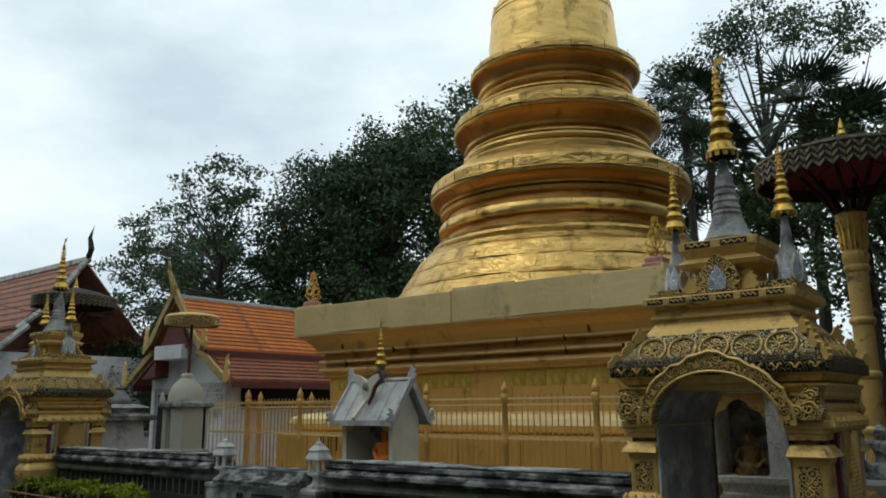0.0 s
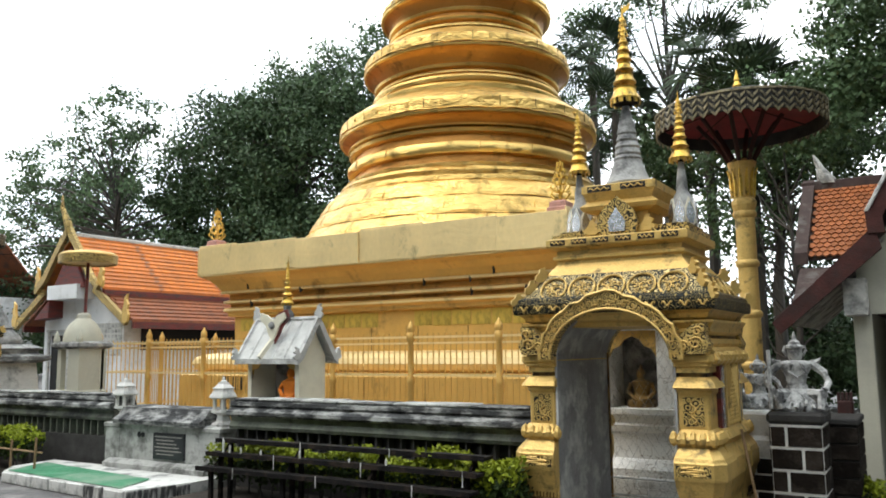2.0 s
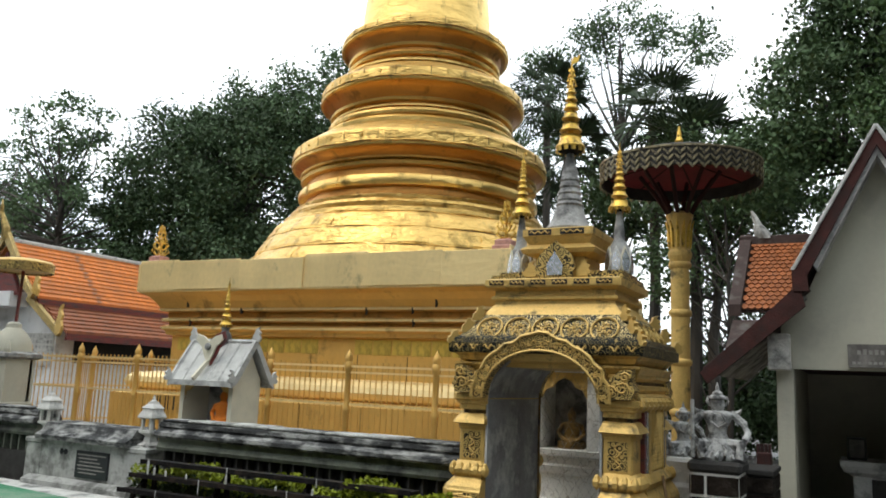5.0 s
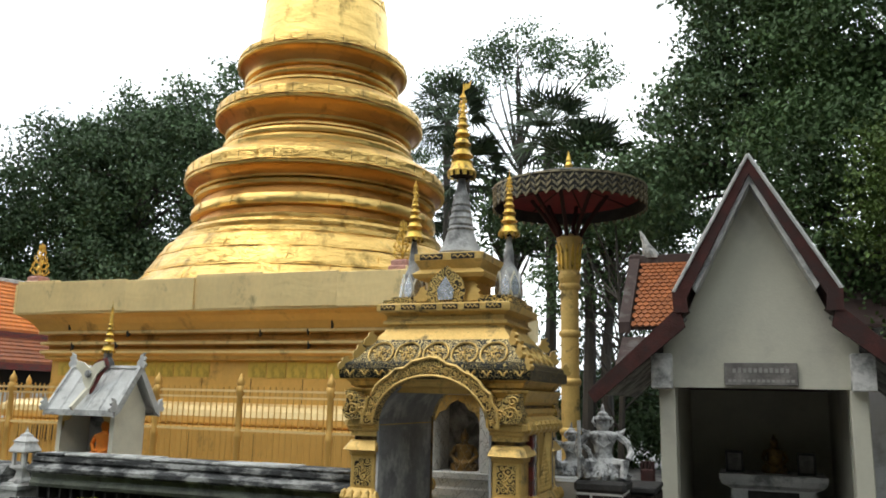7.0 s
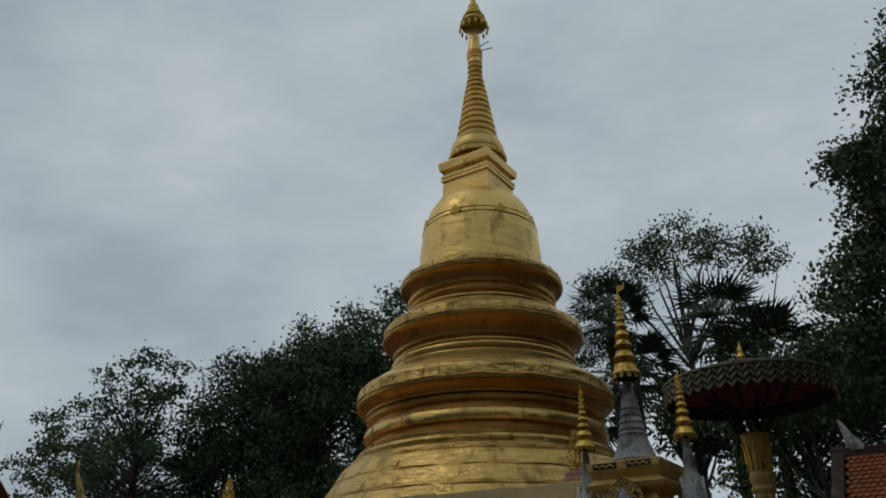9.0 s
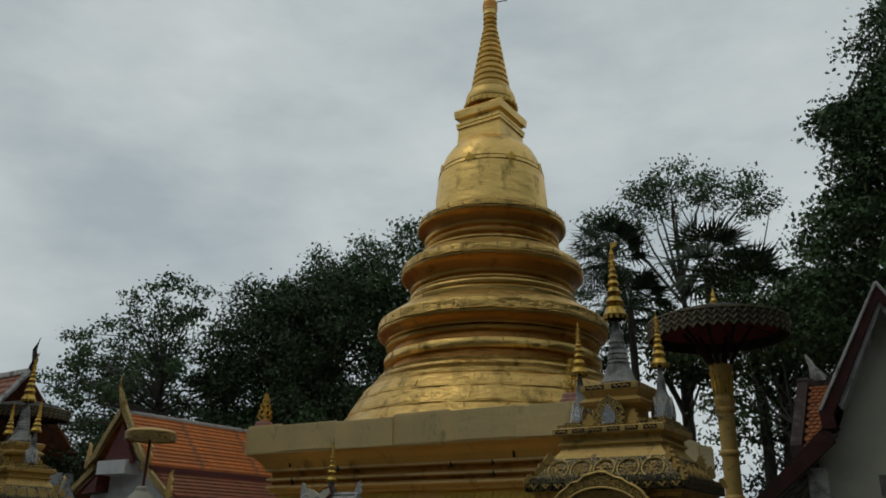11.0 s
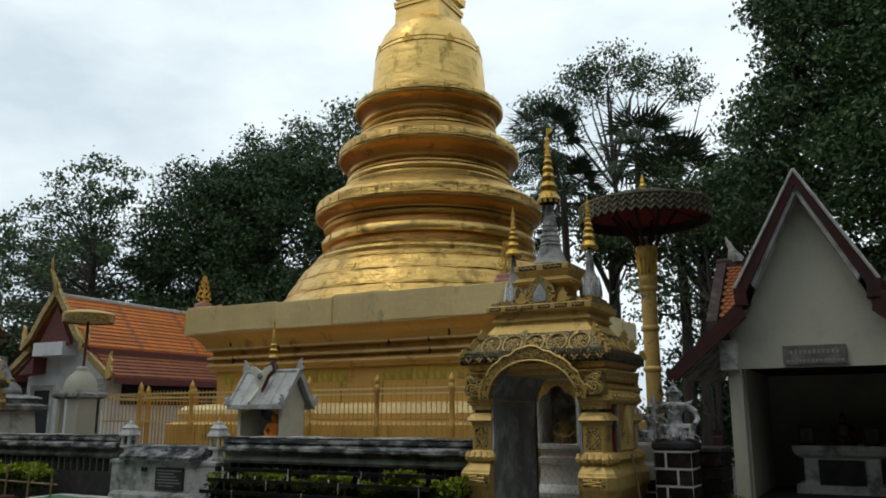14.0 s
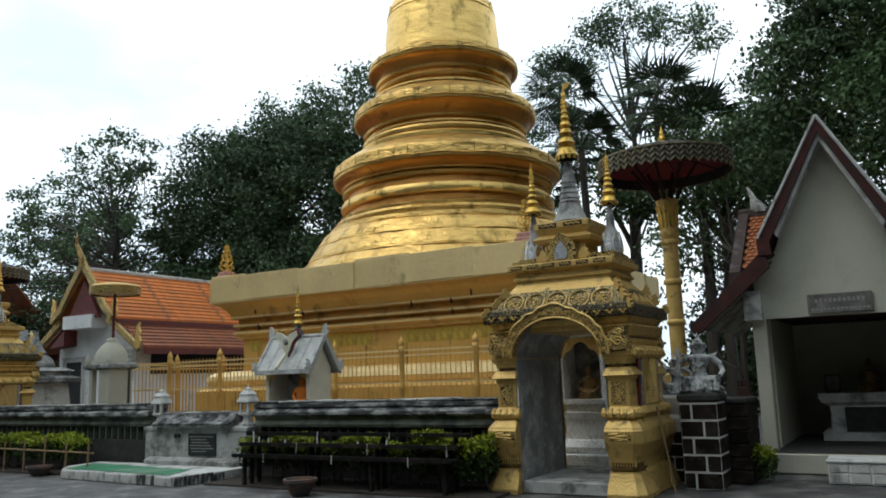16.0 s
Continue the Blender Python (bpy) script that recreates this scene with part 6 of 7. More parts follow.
gable_shrine(-0.17, 10.2)
al = thing("altar_table", -0.05, 12.2, 0.262, "pale stepped altar table inside the open shrine", "altar")
part("altar_body", square(B(), [(0.62, 0.4, 0), (0.62, 0.4, 0.12), (0.50, 0.34, 0.16), (0.50, 0.34, 0.50), (0.60, 0.4, 0.55), (0.64, 0.42, 0.62), (0.64, 0.42, 0.68)]), "old_white", al)
part("altar_front", box(B(), -0.3, 0.3, -0.415, -0.345, 0.13, 0.48), "stone", al, "dark inset panel")
statue_seated("shrine_statue", 0.0, 12.3, 0.942, 0.5, "dull_gold", 0, "dim gilded seated statue on the shrine altar")
for fx in (-0.45, 0.42):
    fr = thing("picture_frame", fx - 0.05, 12.1, 0.942, "small dark framed picture leaning on the altar", "frame", "altar pictures")
    part("frame_border", box(B(), -0.11, 0.11, -0.012, 0.012, 0, 0.28, 0.004), "stone", fr)
    part("frame_picture", box(B(), -0.085, 0.085, -0.016, -0.008, 0.03, 0.25), "board", fr)
pst = thing("gate_post", -1.33, 9.6, 0, "dark weathered wooden post by the shrine", "post")
part("post_shaft", box(B(), -0.07, 0.07, -0.08, 0.08, 0, 1.12, 0.012), "red_brown", pst)
for k in range(4):
    part("post_tooth", box(B(), -0.07 + 0.037 * k, -0.045 + 0.037 * k, -0.05, 0.05, 1.11, 1.20), "red_brown", pst)
seat = thing("tiled_ledge", 0.35, 9.35, 0, "low ledge faced with pale stone pieces", "ledge")
part("ledge_core", box(B(), -0.75, 1.3, -0.2, 0.3, 0, 0.24), "mortar", seat)
for k in range(9):
    for r in range(2):
        part("facing_stone", box(B(), -0.74 + 0.225 * k, -0.54 + 0.225 * k, -0.215, -0.19, 0.015 + 0.115 * r, 0.115 + 0.115 * r, 0.006), "old_white", seat)
part("ledge_top", box(B(), -0.77, 1.32, -0.23, 0.32, 0.24, 0.27, 0.008), "old_white", seat)


# ---- tile-roofed hall behind the shrine ----
def scale_roof_house():
    h = thing("tiled_house", -1.3, 17.4, 0, "house with orange scale-tiled roof and grey ridge", "house")
    part("house_wall", box(B(), 0.5, 5.0, -0.6, 3.0, 0, 3.5), "white", h)
    part("roof_board", rings(B(), [[(-1.2, -1.2, 3.25), (5.2, -1.2, 3.25), (5.2, 0.6, 4.82), (-1.2, 0.6, 4.82)], [(-1.2, -1.2, 3.19), (5.2, -1.2, 3.19), (5.2, 0.6, 4.76), (-1.2, 0.6, 4.76)]]), "shrine_roof", h)
    part("lower_roof", rings(B(), [[(-1.2, -2.6, 2.3), (5.2, -2.6, 2.3), (5.2, -1.3, 3.05), (-1.2, -1.3, 3.05)], [(-1.2, -2.6, 2.24), (5.2, -2.6, 2.24), (5.2, -1.3, 2.99), (-1.2, -1.3, 2.99)]]), "shrine_roof", h)
    d = Vector((0, 1.8, 1.57)).normalized()
    tile = None
    for r in range(17):
        for k in range(17):
            x = -1.0 + 0.12 * k + 0.06 * (r % 2)
            c = Vector((x, -1.2, 3.25)) + d * (0.137 * r) + Vector((0, -0.57, 0.65)) * 0.02
            if tile is None:
                bm = B()
                rings(bm, [[(-0.054, 0.0, 0.04), (0, -0.06, 0.045), (0.054, 0.0, 0.04), (0.054, 0.17, 0.0), (-0.054, 0.17, 0.0)], [(-0.054, 0.0, 0.012), (0, -0.06, 0.017), (0.054, 0.0, 0.012), (0.054, 0.17, -0.018), (-0.054, 0.17, -0.018)]])
                tile = part("roof_tile", bm, "rust_tile", h)
                tile.matrix_basis = Matrix.Translation(c) @ pose(0, 0, 0, 41.1)
            else:
                again(tile, Matrix.Translation(c) @ pose(0, 0, 0, 41.1), h)
    part("ridge_beam", box(B(), -1.3, 5.2, 0.5, 0.72, 4.74, 4.96, 0.02), "shrine_roof", h)
    part("verge_board", rings(B(), [[(-1.28, -1.3, 3.12), (-1.06, -1.3, 3.12), (-1.06, 0.66, 4.84), (-1.28, 0.66, 4.84)], [(-1.28, -1.3, 3.34), (-1.06, -1.3, 3.34), (-1.06, 0.66, 5.02), (-1.28, 0.66, 5.02)]]), "shrine_roof", h)
    part("ridge_bird", rings(B(), [[(-1.2 + 0.4 * (1 - zz) + r * math.cos(a), 0.6 + r * math.sin(a), 4.9 + zz) for a in [2 * math.pi * k / 8 for k in range(8)]] for r, zz in ((0.16, 0), (0.17, 0.1), (0.13, 0.22), (0.07, 0.34), (0.06, 0.48), (0.02, 0.62))]), "old_white", h, "white bird finial", smooth=True)
    return h


scale_roof_house()
wire = part("cable", tube(B(), [(-36.0, 14.5, 6.2), (-30.0, 14.3, 5.25), (-25.0, 14.1, 4.75), (-21.9, 13.95, 4.55)], 0.012, 4), "dark_iron")
tagged(wire, "thin black cable sagging towards the temple gable", "cable")


# ---- temple hall with the orange roof ----
def roof_courses(parent, x0, z0, x1, z1, y0, y1, n, mat, base):
    """Overlapping courses of tiles from the eave (x0, z0) up to (x1, z1)."""
    part(base, rings(B(), [[(x0, yy, z0), (x1, yy, z1), (x1, yy, z1 - 0.05), (x0, yy, z0 - 0.05)] for yy in (y0, y1)]), mat, parent)
    first = None
    dx, dz = (x1 - x0) / n, (z1 - z0) / n
    ln = math.hypot(dx, dz)
    ny = round((y1 - y0) / 2.2)
    for k in range(n):
        for j in range(ny):
            m = Matrix.Translation((x0 + dx * k, y0 + (y1 - y0) * j / ny + 0.06 * (k % 2), z0 + dz * k))
            if first is None:
                bm = B()
                w = (y1 - y0) / ny - 0.001
                cells = 10
                for c in range(cells):
                    a, b = w * c / cells + 0.002, w * (c + 1) / cells - 0.002
                    up = 0.06
                    rings(bm, [[(0, yy, 0.0), (0, yy, up), (dx * 1.1, yy, dz * 1.1 + 0.012), (dx * 1.1, yy, dz * 1.1)] for yy in (a, b)])
                first = part("tile_course", bm, mat, parent)
                first.matrix_basis = m
            else:
                again(first, m, parent)


def temple():
    t = thing("temple_hall", -21.2, 14.0, 0, "white temple hall with layered orange tile roof and gilded gable", "temple")
    L = 14.0
    part("hall_body", box(B(), -1.75, 1.9, 0.6, L, 0, 2.7), "white", t)
    part("gable_front", plate(B(), [(-1.75, 0), (1.9, 0), (1.9, 2.6), (0.9, 3.5), (0, 4.75), (-0.9, 3.5), (-1.75, 2.6)], 0.45, 0.6), "white", t)
    part("porch_gable", plate(B(), [(-0.75, 3.5), (0.75, 3.5), (0, 4.7)], 0.0, 0.1), "dark_red", t, "dark red carved gable panel")
    part("porch_beam", box(B(), -0.85, 0.55, -0.1, 0.5, 3.2, 3.6), "white", t)
    part("porch_soffit", plate(B(), [(-0.9, 3.2), (-1.6, 2.65), (-0.9, 2.7)], 0.0, 0.5), "dark_red", t)
    # black panel in place of the shaded inside of the doorway
    part("door_opening", box(B(), -1.35, -0.55, 0.43, 0.46, 0, 2.2), "dark", t, "dark doorway")
    for x in (-1.45, -0.5):
        part("door_post", box(B(), x, x + 0.06, 0.36, 0.42, 0, 2.35), "roof_grey", t)
    part("door_lintel", box(B(), -1.5, -0.4, 0.36, 0.42, 2.3, 2.36), "roof_grey", t)
    gr = part("lattice_panel", box(B(), 0.35, 1.85, 0.425, 0.455, 1.6, 2.5), "old_white", t, "pierced white lattice panel")
    for i in range(10):
        for j in range(6):
            part("lattice_hole", box(B(), 0.41 + 0.145 * i, 0.50 + 0.145 * i, 0.415, 0.43, 1.65 + 0.145 * j, 1.74 + 0.145 * j), "roof_grey", gr)
    for s in (-1, 1):
        roof_courses(t, s * 1.5, 3.42, s * 0.02, 5.02, 0.05, L, 13, "orange_tile", "upper_roof")
        roof_courses(t, s * 2.55, 2.52, s * 1.38, 3.30, 0.25, L, 7, "brown_tile", "lower_roof")
        part("eave_fascia", box(B(), min(s * 1.46, s * 1.56), max(s * 1.46, s * 1.56), 0.05, L, 3.25, 3.40), "dark_red", t)
        part("eave_fascia", box(B(), min(s * 2.5, s * 2.6), max(s * 2.5, s * 2.6), 0.25, L, 2.32, 2.50), "dark_red", t)
        part("wall_grille", box(B(), min(s * 1.91, s * 1.93), max(s * 1.91, s * 1.93), 1.0, L - 0.5, 1.75, 2.35), "dark", t)
        # bargeboards with flame finials
        part("bargeboard", plate(B(), [(s * 0.0, 5.02), (s * 0.55, 4.35), (s * 1.0, 3.72), (s * 1.42, 3.38), (s * 1.50, 3.50), (s * 1.08, 3.92), (s * 0.62, 4.55), (s * 0.05, 5.28)][::-s], -0.12, 0.0), "gate_carved", t, "gilded carved bargeboard")
        part("lower_bargeboard", plate(B(), [(s * 1.1, 3.36), (s * 2.52, 2.40), (s * 2.62, 2.55), (s * 1.2, 3.52)][::-s], -0.02, 0.10), "gate_carved", t, "gilded carved bargeboard")
        for fx, fz in ((1.45, 3.45), (2.55, 2.48)):
            o = flame(0, 0, 0, 0.75, 0, t, "flame_finial")
            o.matrix_basis = pose(s * fx, 0.0, fz, 0, 0, 0 if s > 0 else 180)
            o.scale = (1.7, 2, 1)
    part("ridge_cap", box(B(), -0.1, 0.1, 0.0, L, 4.98, 5.10, 0.02), "roof_grey", t)
    part("gable_horn", tube(B(), [(0, -0.05, 5.05), (-0.02, -0.1, 5.35), (-0.10, -0.15, 5.6), (-0.16, -0.2, 5.8), (-0.08, -0.25, 6.0), (-0.14, -0.22, 6.15)], [0.12, 0.11, 0.08, 0.06, 0.035, 0.01], 7), "gate_carved", t, "curved gilded gable horn")
    return t


temple()


def far_hall():
    t = thing("temple_hall", -39.2, 17.0, 0, "large temple hall with dark red layered roof", "temple")
    part("hall_body", box(B(), -9, 6.4, -3.0, 3, 0, 4.0), "white", t)
    for y0, z0, y1, z1, nm in ((-2.6, 5.0, 0.0, 7.9, "upper_roof"), (-4.3, 3.6, -2.4, 4.9, "middle_roof"), (-5.6, 2.6, -4.1, 3.5, "lower_roof")):
        w = 6.6 + (0.5 if y0 < -3 else 0) + (0.4 if y0 < -5 else 0)
        for s in (1, -1):
            part(nm, rings(B(), [[(xx, s * y0, z0), (xx, s * y1, z1), (xx, s * y1, z1 - 0.08), (xx, s * y0, z0 - 0.08)] for xx in (-9.5, w)]), "brown_tile", t)
        for k in range(9):
            a = k / 9
            part("tile_course", box(B(), -9.5, w, -0.02, 0.02, -0.02, 0.06), "brown_tile", t).matrix_basis = pose(0, y0 + (y1 - y0) * a, z0 + (z1 - z0) * a)
        part("verge", tube(B(), [(w + 0.05, y0, z0 - 0.1), (w + 0.05, y0 + (y1 - y0) * 0.4, z0 + (z1 - z0) * 0.28), (w + 0.05, y1, z1 + 0.1)], 0.13, 5), "old_white", t, "pale curved verge")
    part("ridge", box(B(), -9.5, 6.7, -0.12, 0.12, 7.85, 8.1, 0.03), "old_white", t)
    part("gable_horn", tube(B(), [(6.6, 0, 7.9), (6.9, 0, 8.4), (6.7, 0, 8.9), (7.0, 0, 9.4)], [0.16, 0.13, 0.09, 0.02], 6), "stone", t)
    return t


far_hall()


# ---- domed kiosk with its gold umbrella, and the white stupa ----
kiosk = thing("domed_kiosk", -14.25, 9.85, 0, "cream domed kiosk on columns beside the gold fence", "kiosk")
part("kiosk_base", box(B(), -0.48, 0.48, -0.4, 0.4, 0, 1.0, 0.02), "cream", kiosk)
for sx, sy in ((-1, -1), (-1, 1), (1, 1)):
    part("column", box(B(), sx * 0.37 - 0.07, sx * 0.37 + 0.07, sy * 0.30 - 0.07, sy * 0.30 + 0.07, 1.0, 1.78), "cream", kiosk)
part("kiosk_wall", box(B(), 0.0, 0.44, -0.38, 0.30, 1.0, 1.78), "cream", kiosk)
part("cornice", square(B(), [(0.46, 0.40, 1.76), (0.55, 0.48, 1.80), (0.55, 0.48, 1.86), (0.47, 0.41, 1.90)]), "grey_stucco", kiosk)
part("dome", lathe(B(), [(0.46, 1.89), (0.45, 2.0), (0.40, 2.12), (0.31, 2.23), (0.17, 2.33), (0.16, 2.40), (0.10, 2.44)], 24), "cream", kiosk, smooth=True)
for sx in (-1, 1):
    part("corner_knob", lathe(B(), [(0.07, 1.88), (0.08, 1.94), (0.05, 2.02), (0.005, 2.1)], 8, sx * 0.46, -0.4), "cream", kiosk)
kiosk.scale = (0.76, 0.76, 1)
gu = thing("gold_umbrella", -14.22, 9.85, 2.42, "flat gold umbrella on a thin red pole above the kiosk", "umbrella")
part("pole", tube(B(), [(0, 0, 0), (0.03, 0, 1.1)], 0.03, 8), "dark_red", gu)
part("canopy", lathe(B(), [(0.50, 0.97), (0.52, 1.0), (0.52, 1.12), (0.46, 1.16), (0.3, 1.19), (0.02, 1.22)], 32, 0.03, 0), "gate_gold", gu)
part("valance", lathe(B(), [(0.50, 0.94), (0.52, 0.945), (0.527, 1.10), (0.51, 1.11)], 32, 0.03, 0, False), "gate_carved", gu)

ch = thing("white_stupa", -16.05, 9.25, 0, "small weathered white stupa with grey tiered top", "stupa")
part("base", square(B(), [(0.5, 0.5, 0), (0.5, 0.5, 1.0), (0.46, 0.46, 1.02), (0.42, 0.42, 1.55)]), "old_white", ch)
part("recess_panel", box(B(), -0.16, 0.16, -0.47, -0.44, 1.1, 1.42), "grey_stucco", ch)
part("tiered_cornice", square(B(), [(0.45, 0.45, 1.55), (0.58, 0.58, 1.60), (0.58, 0.58, 1.68), (0.44, 0.44, 1.74), (0.44, 0.44, 1.80), (0.50, 0.50, 1.84), (0.36, 0.36, 1.92)]), "grey_stucco", ch)
part("bell", lathe(B(), [(0.34, 1.90), (0.36, 1.98), (0.30, 2.12), (0.20, 2.22), (0.22, 2.25), (0.16, 2.30), (0.12, 2.45), (0.05, 2.58), (0.005, 2.72)], 16), "grey_stucco", ch, smooth=True)
ch.scale = (1.18, 1.18, 0.97)


# ---- hedges, racks, pots ----
def hedge(x0, x1, y0, y1, z0, z1, n, seed, label):
    rng = np.random.default_rng(seed)
    k = rng.uniform(size=(n, 3))
    c = np.stack([x0 + (x1 - x0) * k[:, 0], y0 + (y1 - y0) * k[:, 1], z0 + (z1 - z0) * k[:, 2] ** 0.6], 1)
    c[:, 2] += 0.07 * np.sin(c[:, 0] * 5.3 + seed) * k[:, 2]
    # lower leaves get the dark green, which paints the hedge's inner shade
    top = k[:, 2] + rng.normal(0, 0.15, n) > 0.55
    h = thing("hedge", (x0 + x1) / 2, (y0 + y1) / 2, 0, label, "hedge", "hedges along the wall")
    off = np.array([(x0 + x1) / 2, (y0 + y1) / 2, 0])
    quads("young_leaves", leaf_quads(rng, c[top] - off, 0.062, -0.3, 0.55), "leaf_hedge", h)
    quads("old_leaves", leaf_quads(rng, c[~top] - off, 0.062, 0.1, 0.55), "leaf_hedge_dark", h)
    tw = B()
    for i in range(int((x1 - x0) * 9)):
        x, y = rng.uniform(x0, x1) - off[0], rng.uniform(y0, y1) - off[1]
        tube(tw, [(x, y, 0), (x + rng.normal(0, 0.05), y + rng.normal(0, 0.05), (z0 + z1) / 2), (x + rng.normal(0, 0.1), y + rng.normal(0, 0.08), z1 - 0.03)], [0.011, 0.008, 0.003], 4)
    tagged(part("twig_growth", tw, "bark", h), kind="stuff")


hedge(-7.9, -4.75, 7.2, 7.62, 0.18, 0.60, 9000, 1, "clipped yellow-green hedge under the wall")
hedge(-4.8, -3.75, 7.0, 7.62, 0.15, 0.66, 5500, 2, "taller rounded yellow-green shrub beside the gateway")
hedge(-15.2, -11.65, 7.1, 7.6, 0.2, 0.58, 9000, 3, "clipped yellow-green hedge under the wall")
bed = B()
box(bed, -15.4, -11.7, 6.95, 7.82, -0.02, 0.03, 0.01)
box(bed, -8.1, -3.6, 6.78, 7.8, -0.02, 0.028, 0.01)
tagged(part("soil_bed", bed, "soil"), "dark soil bed with leaf litter under the hedge", "soil", kind="structure")


def rack(x, y, ln, n, label):
    r = thing("candle_rack", x, y, 0, label, "rack")
    tiers = ((0.70, 0.12), (0.57, -0.02), (0.43, -0.16))
    for z, yy in tiers:
        part("tray", box(B(), 0, ln, yy - 0.085, yy + 0.085, z - 0.03, z), "dark_iron", r)
        part("tray_lip", box(B(), 0, ln, yy - 0.095, yy - 0.082, z - 0.035, z + 0.012), "dark_iron", r)
    for k in range(n):
        xx = 0.15 + (ln - 0.3) * k / (n - 1)
        for z, yy in tiers:
            part("leg", box(B(), xx - 0.022, xx + 0.022, yy - 0.02, yy + 0.02, 0, z - 0.05), "dark_iron", r)
        part("brace", tube(B(), [(xx, 0.12, 0.66), (xx, -0.16, 0.38)], 0.018, 4), "dark_iron", r)
    for k in range(9):
        xx = 0.12 + 0.38 * k + 0.07 * ((k * 7) % 3)
        z, yy = tiers[(k * 5) % 3]
        if xx < ln - 0.05:
            part("wax_drip", box(B(), xx, xx + 0.011, yy - 0.1, yy - 0.094, z - 0.06 - 0.03 * (k % 3), z + 0.025, 0.002), "old_white", r)
    return r


rack(-7.5, 6.98, 3.45, 4, "long black iron candle rack in three stepped tiers")
for k, (cx, hh) in enumerate([(-7.32, 0.13), (-7.22, 0.07), (-7.05, 0.05)] + [(-6.75, 0.04), (-6.2, 0.07), (-5.55, 0.03), (-5.1, 0.05)]):
    o = part("candle", lathe(B(), [(0.012, 0), (0.012, hh), (0.003, hh + 0.008), (0.002, hh + 0.025)], 7), "old_white")
    o.location = (cx, 6.96, 0.57)
    tagged(o, "burnt white candle stub standing on the iron rack", "candle", "candles on the rack")
rail = thing("stick_rail", -15.1, 6.95, 0, "low rail of thin dry sticks before the hedge", "rail")
part("cross_stick", tube(B(), [(0, 0, 0.42), (4.3, 0.05, 0.36)], 0.016, 5), "bamboo", rail)
for k in range(8):
    part("upright_stick", tube(B(), [(0.2 + 0.57 * k, 0.02, 0), (0.22 + 0.57 * k, 0.02, 0.5 + 0.05 * (k % 3))], 0.017, 5), "bamboo", rail)
for k, (px, py, ph) in enumerate(((-6.05, 6.45, 0.2), (-11.9, 6.8, 0.16))):
    pt = thing("clay_pot", px, py, 0, "dark weathered clay pot with a ribbed rim", "pot", "clay pots")
    part("pot_body", lathe(B(), [(0.10, 0), (0.12, 0.02), (0.19, ph - 0.04), (0.21, ph - 0.035), (0.21, ph), (0.18, ph), (0.17, ph - 0.03), (0.02, ph - 0.04)], 18), "clay", pt, smooth=True)
stick = part("leaning_stick", tube(B(), [(0, 0, 0.0), (-0.16, 0.06, 0.95)], 0.014, 5), "bamboo")
stick.location = (-1.86, 7.95, 0.0)
tagged(stick, "thin dry stick leaning against the gateway pier", "stick")
hedge(-1.35, -0.95, 8.9, 9.3, 0.02, 0.42, 900, 9, "small ragged green shrub beside the brick pedestal")


# ---- trees ----
def tree(x, y, height, trunk_r, crowns, leaf, mat, label, seed, lean=0.0, spread=0.55, category="tree", limbs=26, fine=2.6):
    """Tapered trunk and limbs, leaves in clumps within the crown's lobes. crowns: (dx, dy, z, rx, ry, rz, clumps, leaves each)."""
    rng = np.random.default_rng(seed)
    t = thing("tree", x, y, 0, label, category)
    tb = B()
    knee = Vector((lean * 0.5, 0, height * 0.35))
    top = Vector((lean, 0, height * 0.8))
    tube(tb, [(0, 0, -0.1), tuple(knee * 0.5 + Vector((0.08, 0, 0))), tuple(knee), tuple((knee + top) / 2 + Vector((0.15, 0.1, 0))), tuple(top)], [trunk_r * 1.25, trunk_r, trunk_r * 0.85, trunk_r * 0.55, trunk_r * 0.15], 9)
    allc = []
    spread *= 0.8
    for dx, dy, z, rx, ry, rz, n, per in crowns:
        d = rng.normal(size=(n, 3))
        d /= np.linalg.norm(d, axis=1, keepdims=True)
        rad = rng.uniform(0.25, 1.0, n) ** 0.45
        c = d * rad[:, None] * np.array([rx, ry, rz]) + np.array([dx, dy, z])
        allc.append((c, per))
    cents = np.concatenate([c for c, _ in allc])
    for i in rng.choice(len(cents), min(limbs, len(cents)), replace=False):
        c = Vector(cents[i])
        s = min(0.95, max(0.25, (c.z - 1.5) / (height * 0.95)))
        root = knee.lerp(top, s * 0.85) if s > 0.3 else knee * 0.9
        mid = root.lerp(c, 0.55) + Vector((rng.normal(0, 0.12), rng.normal(0, 0.12), rng.uniform(-0.05, 0.16))) * (c - root).length
        tube(tb, [tuple(root), tuple(mid), tuple(c)], [trunk_r * 0.28, trunk_r * 0.16, 0.012], 5)
    part("trunk", tb, "bark", t, smooth=True)
    # many small leaves, thinner towards the rim of a clump
    crown_sets = [(c, int(per * fine)) for c, per in allc]
    pts = np.concatenate([(c[:, None, :] + rng.normal(0, spread, (len(c), per, 3)) * np.array([1, 1, 0.6])).reshape(-1, 3) for c, per in crown_sets])
    quads("crown", leaf_quads(rng, pts, leaf * fine ** -0.5, 0.5, 0.6), mat, t)
    return t


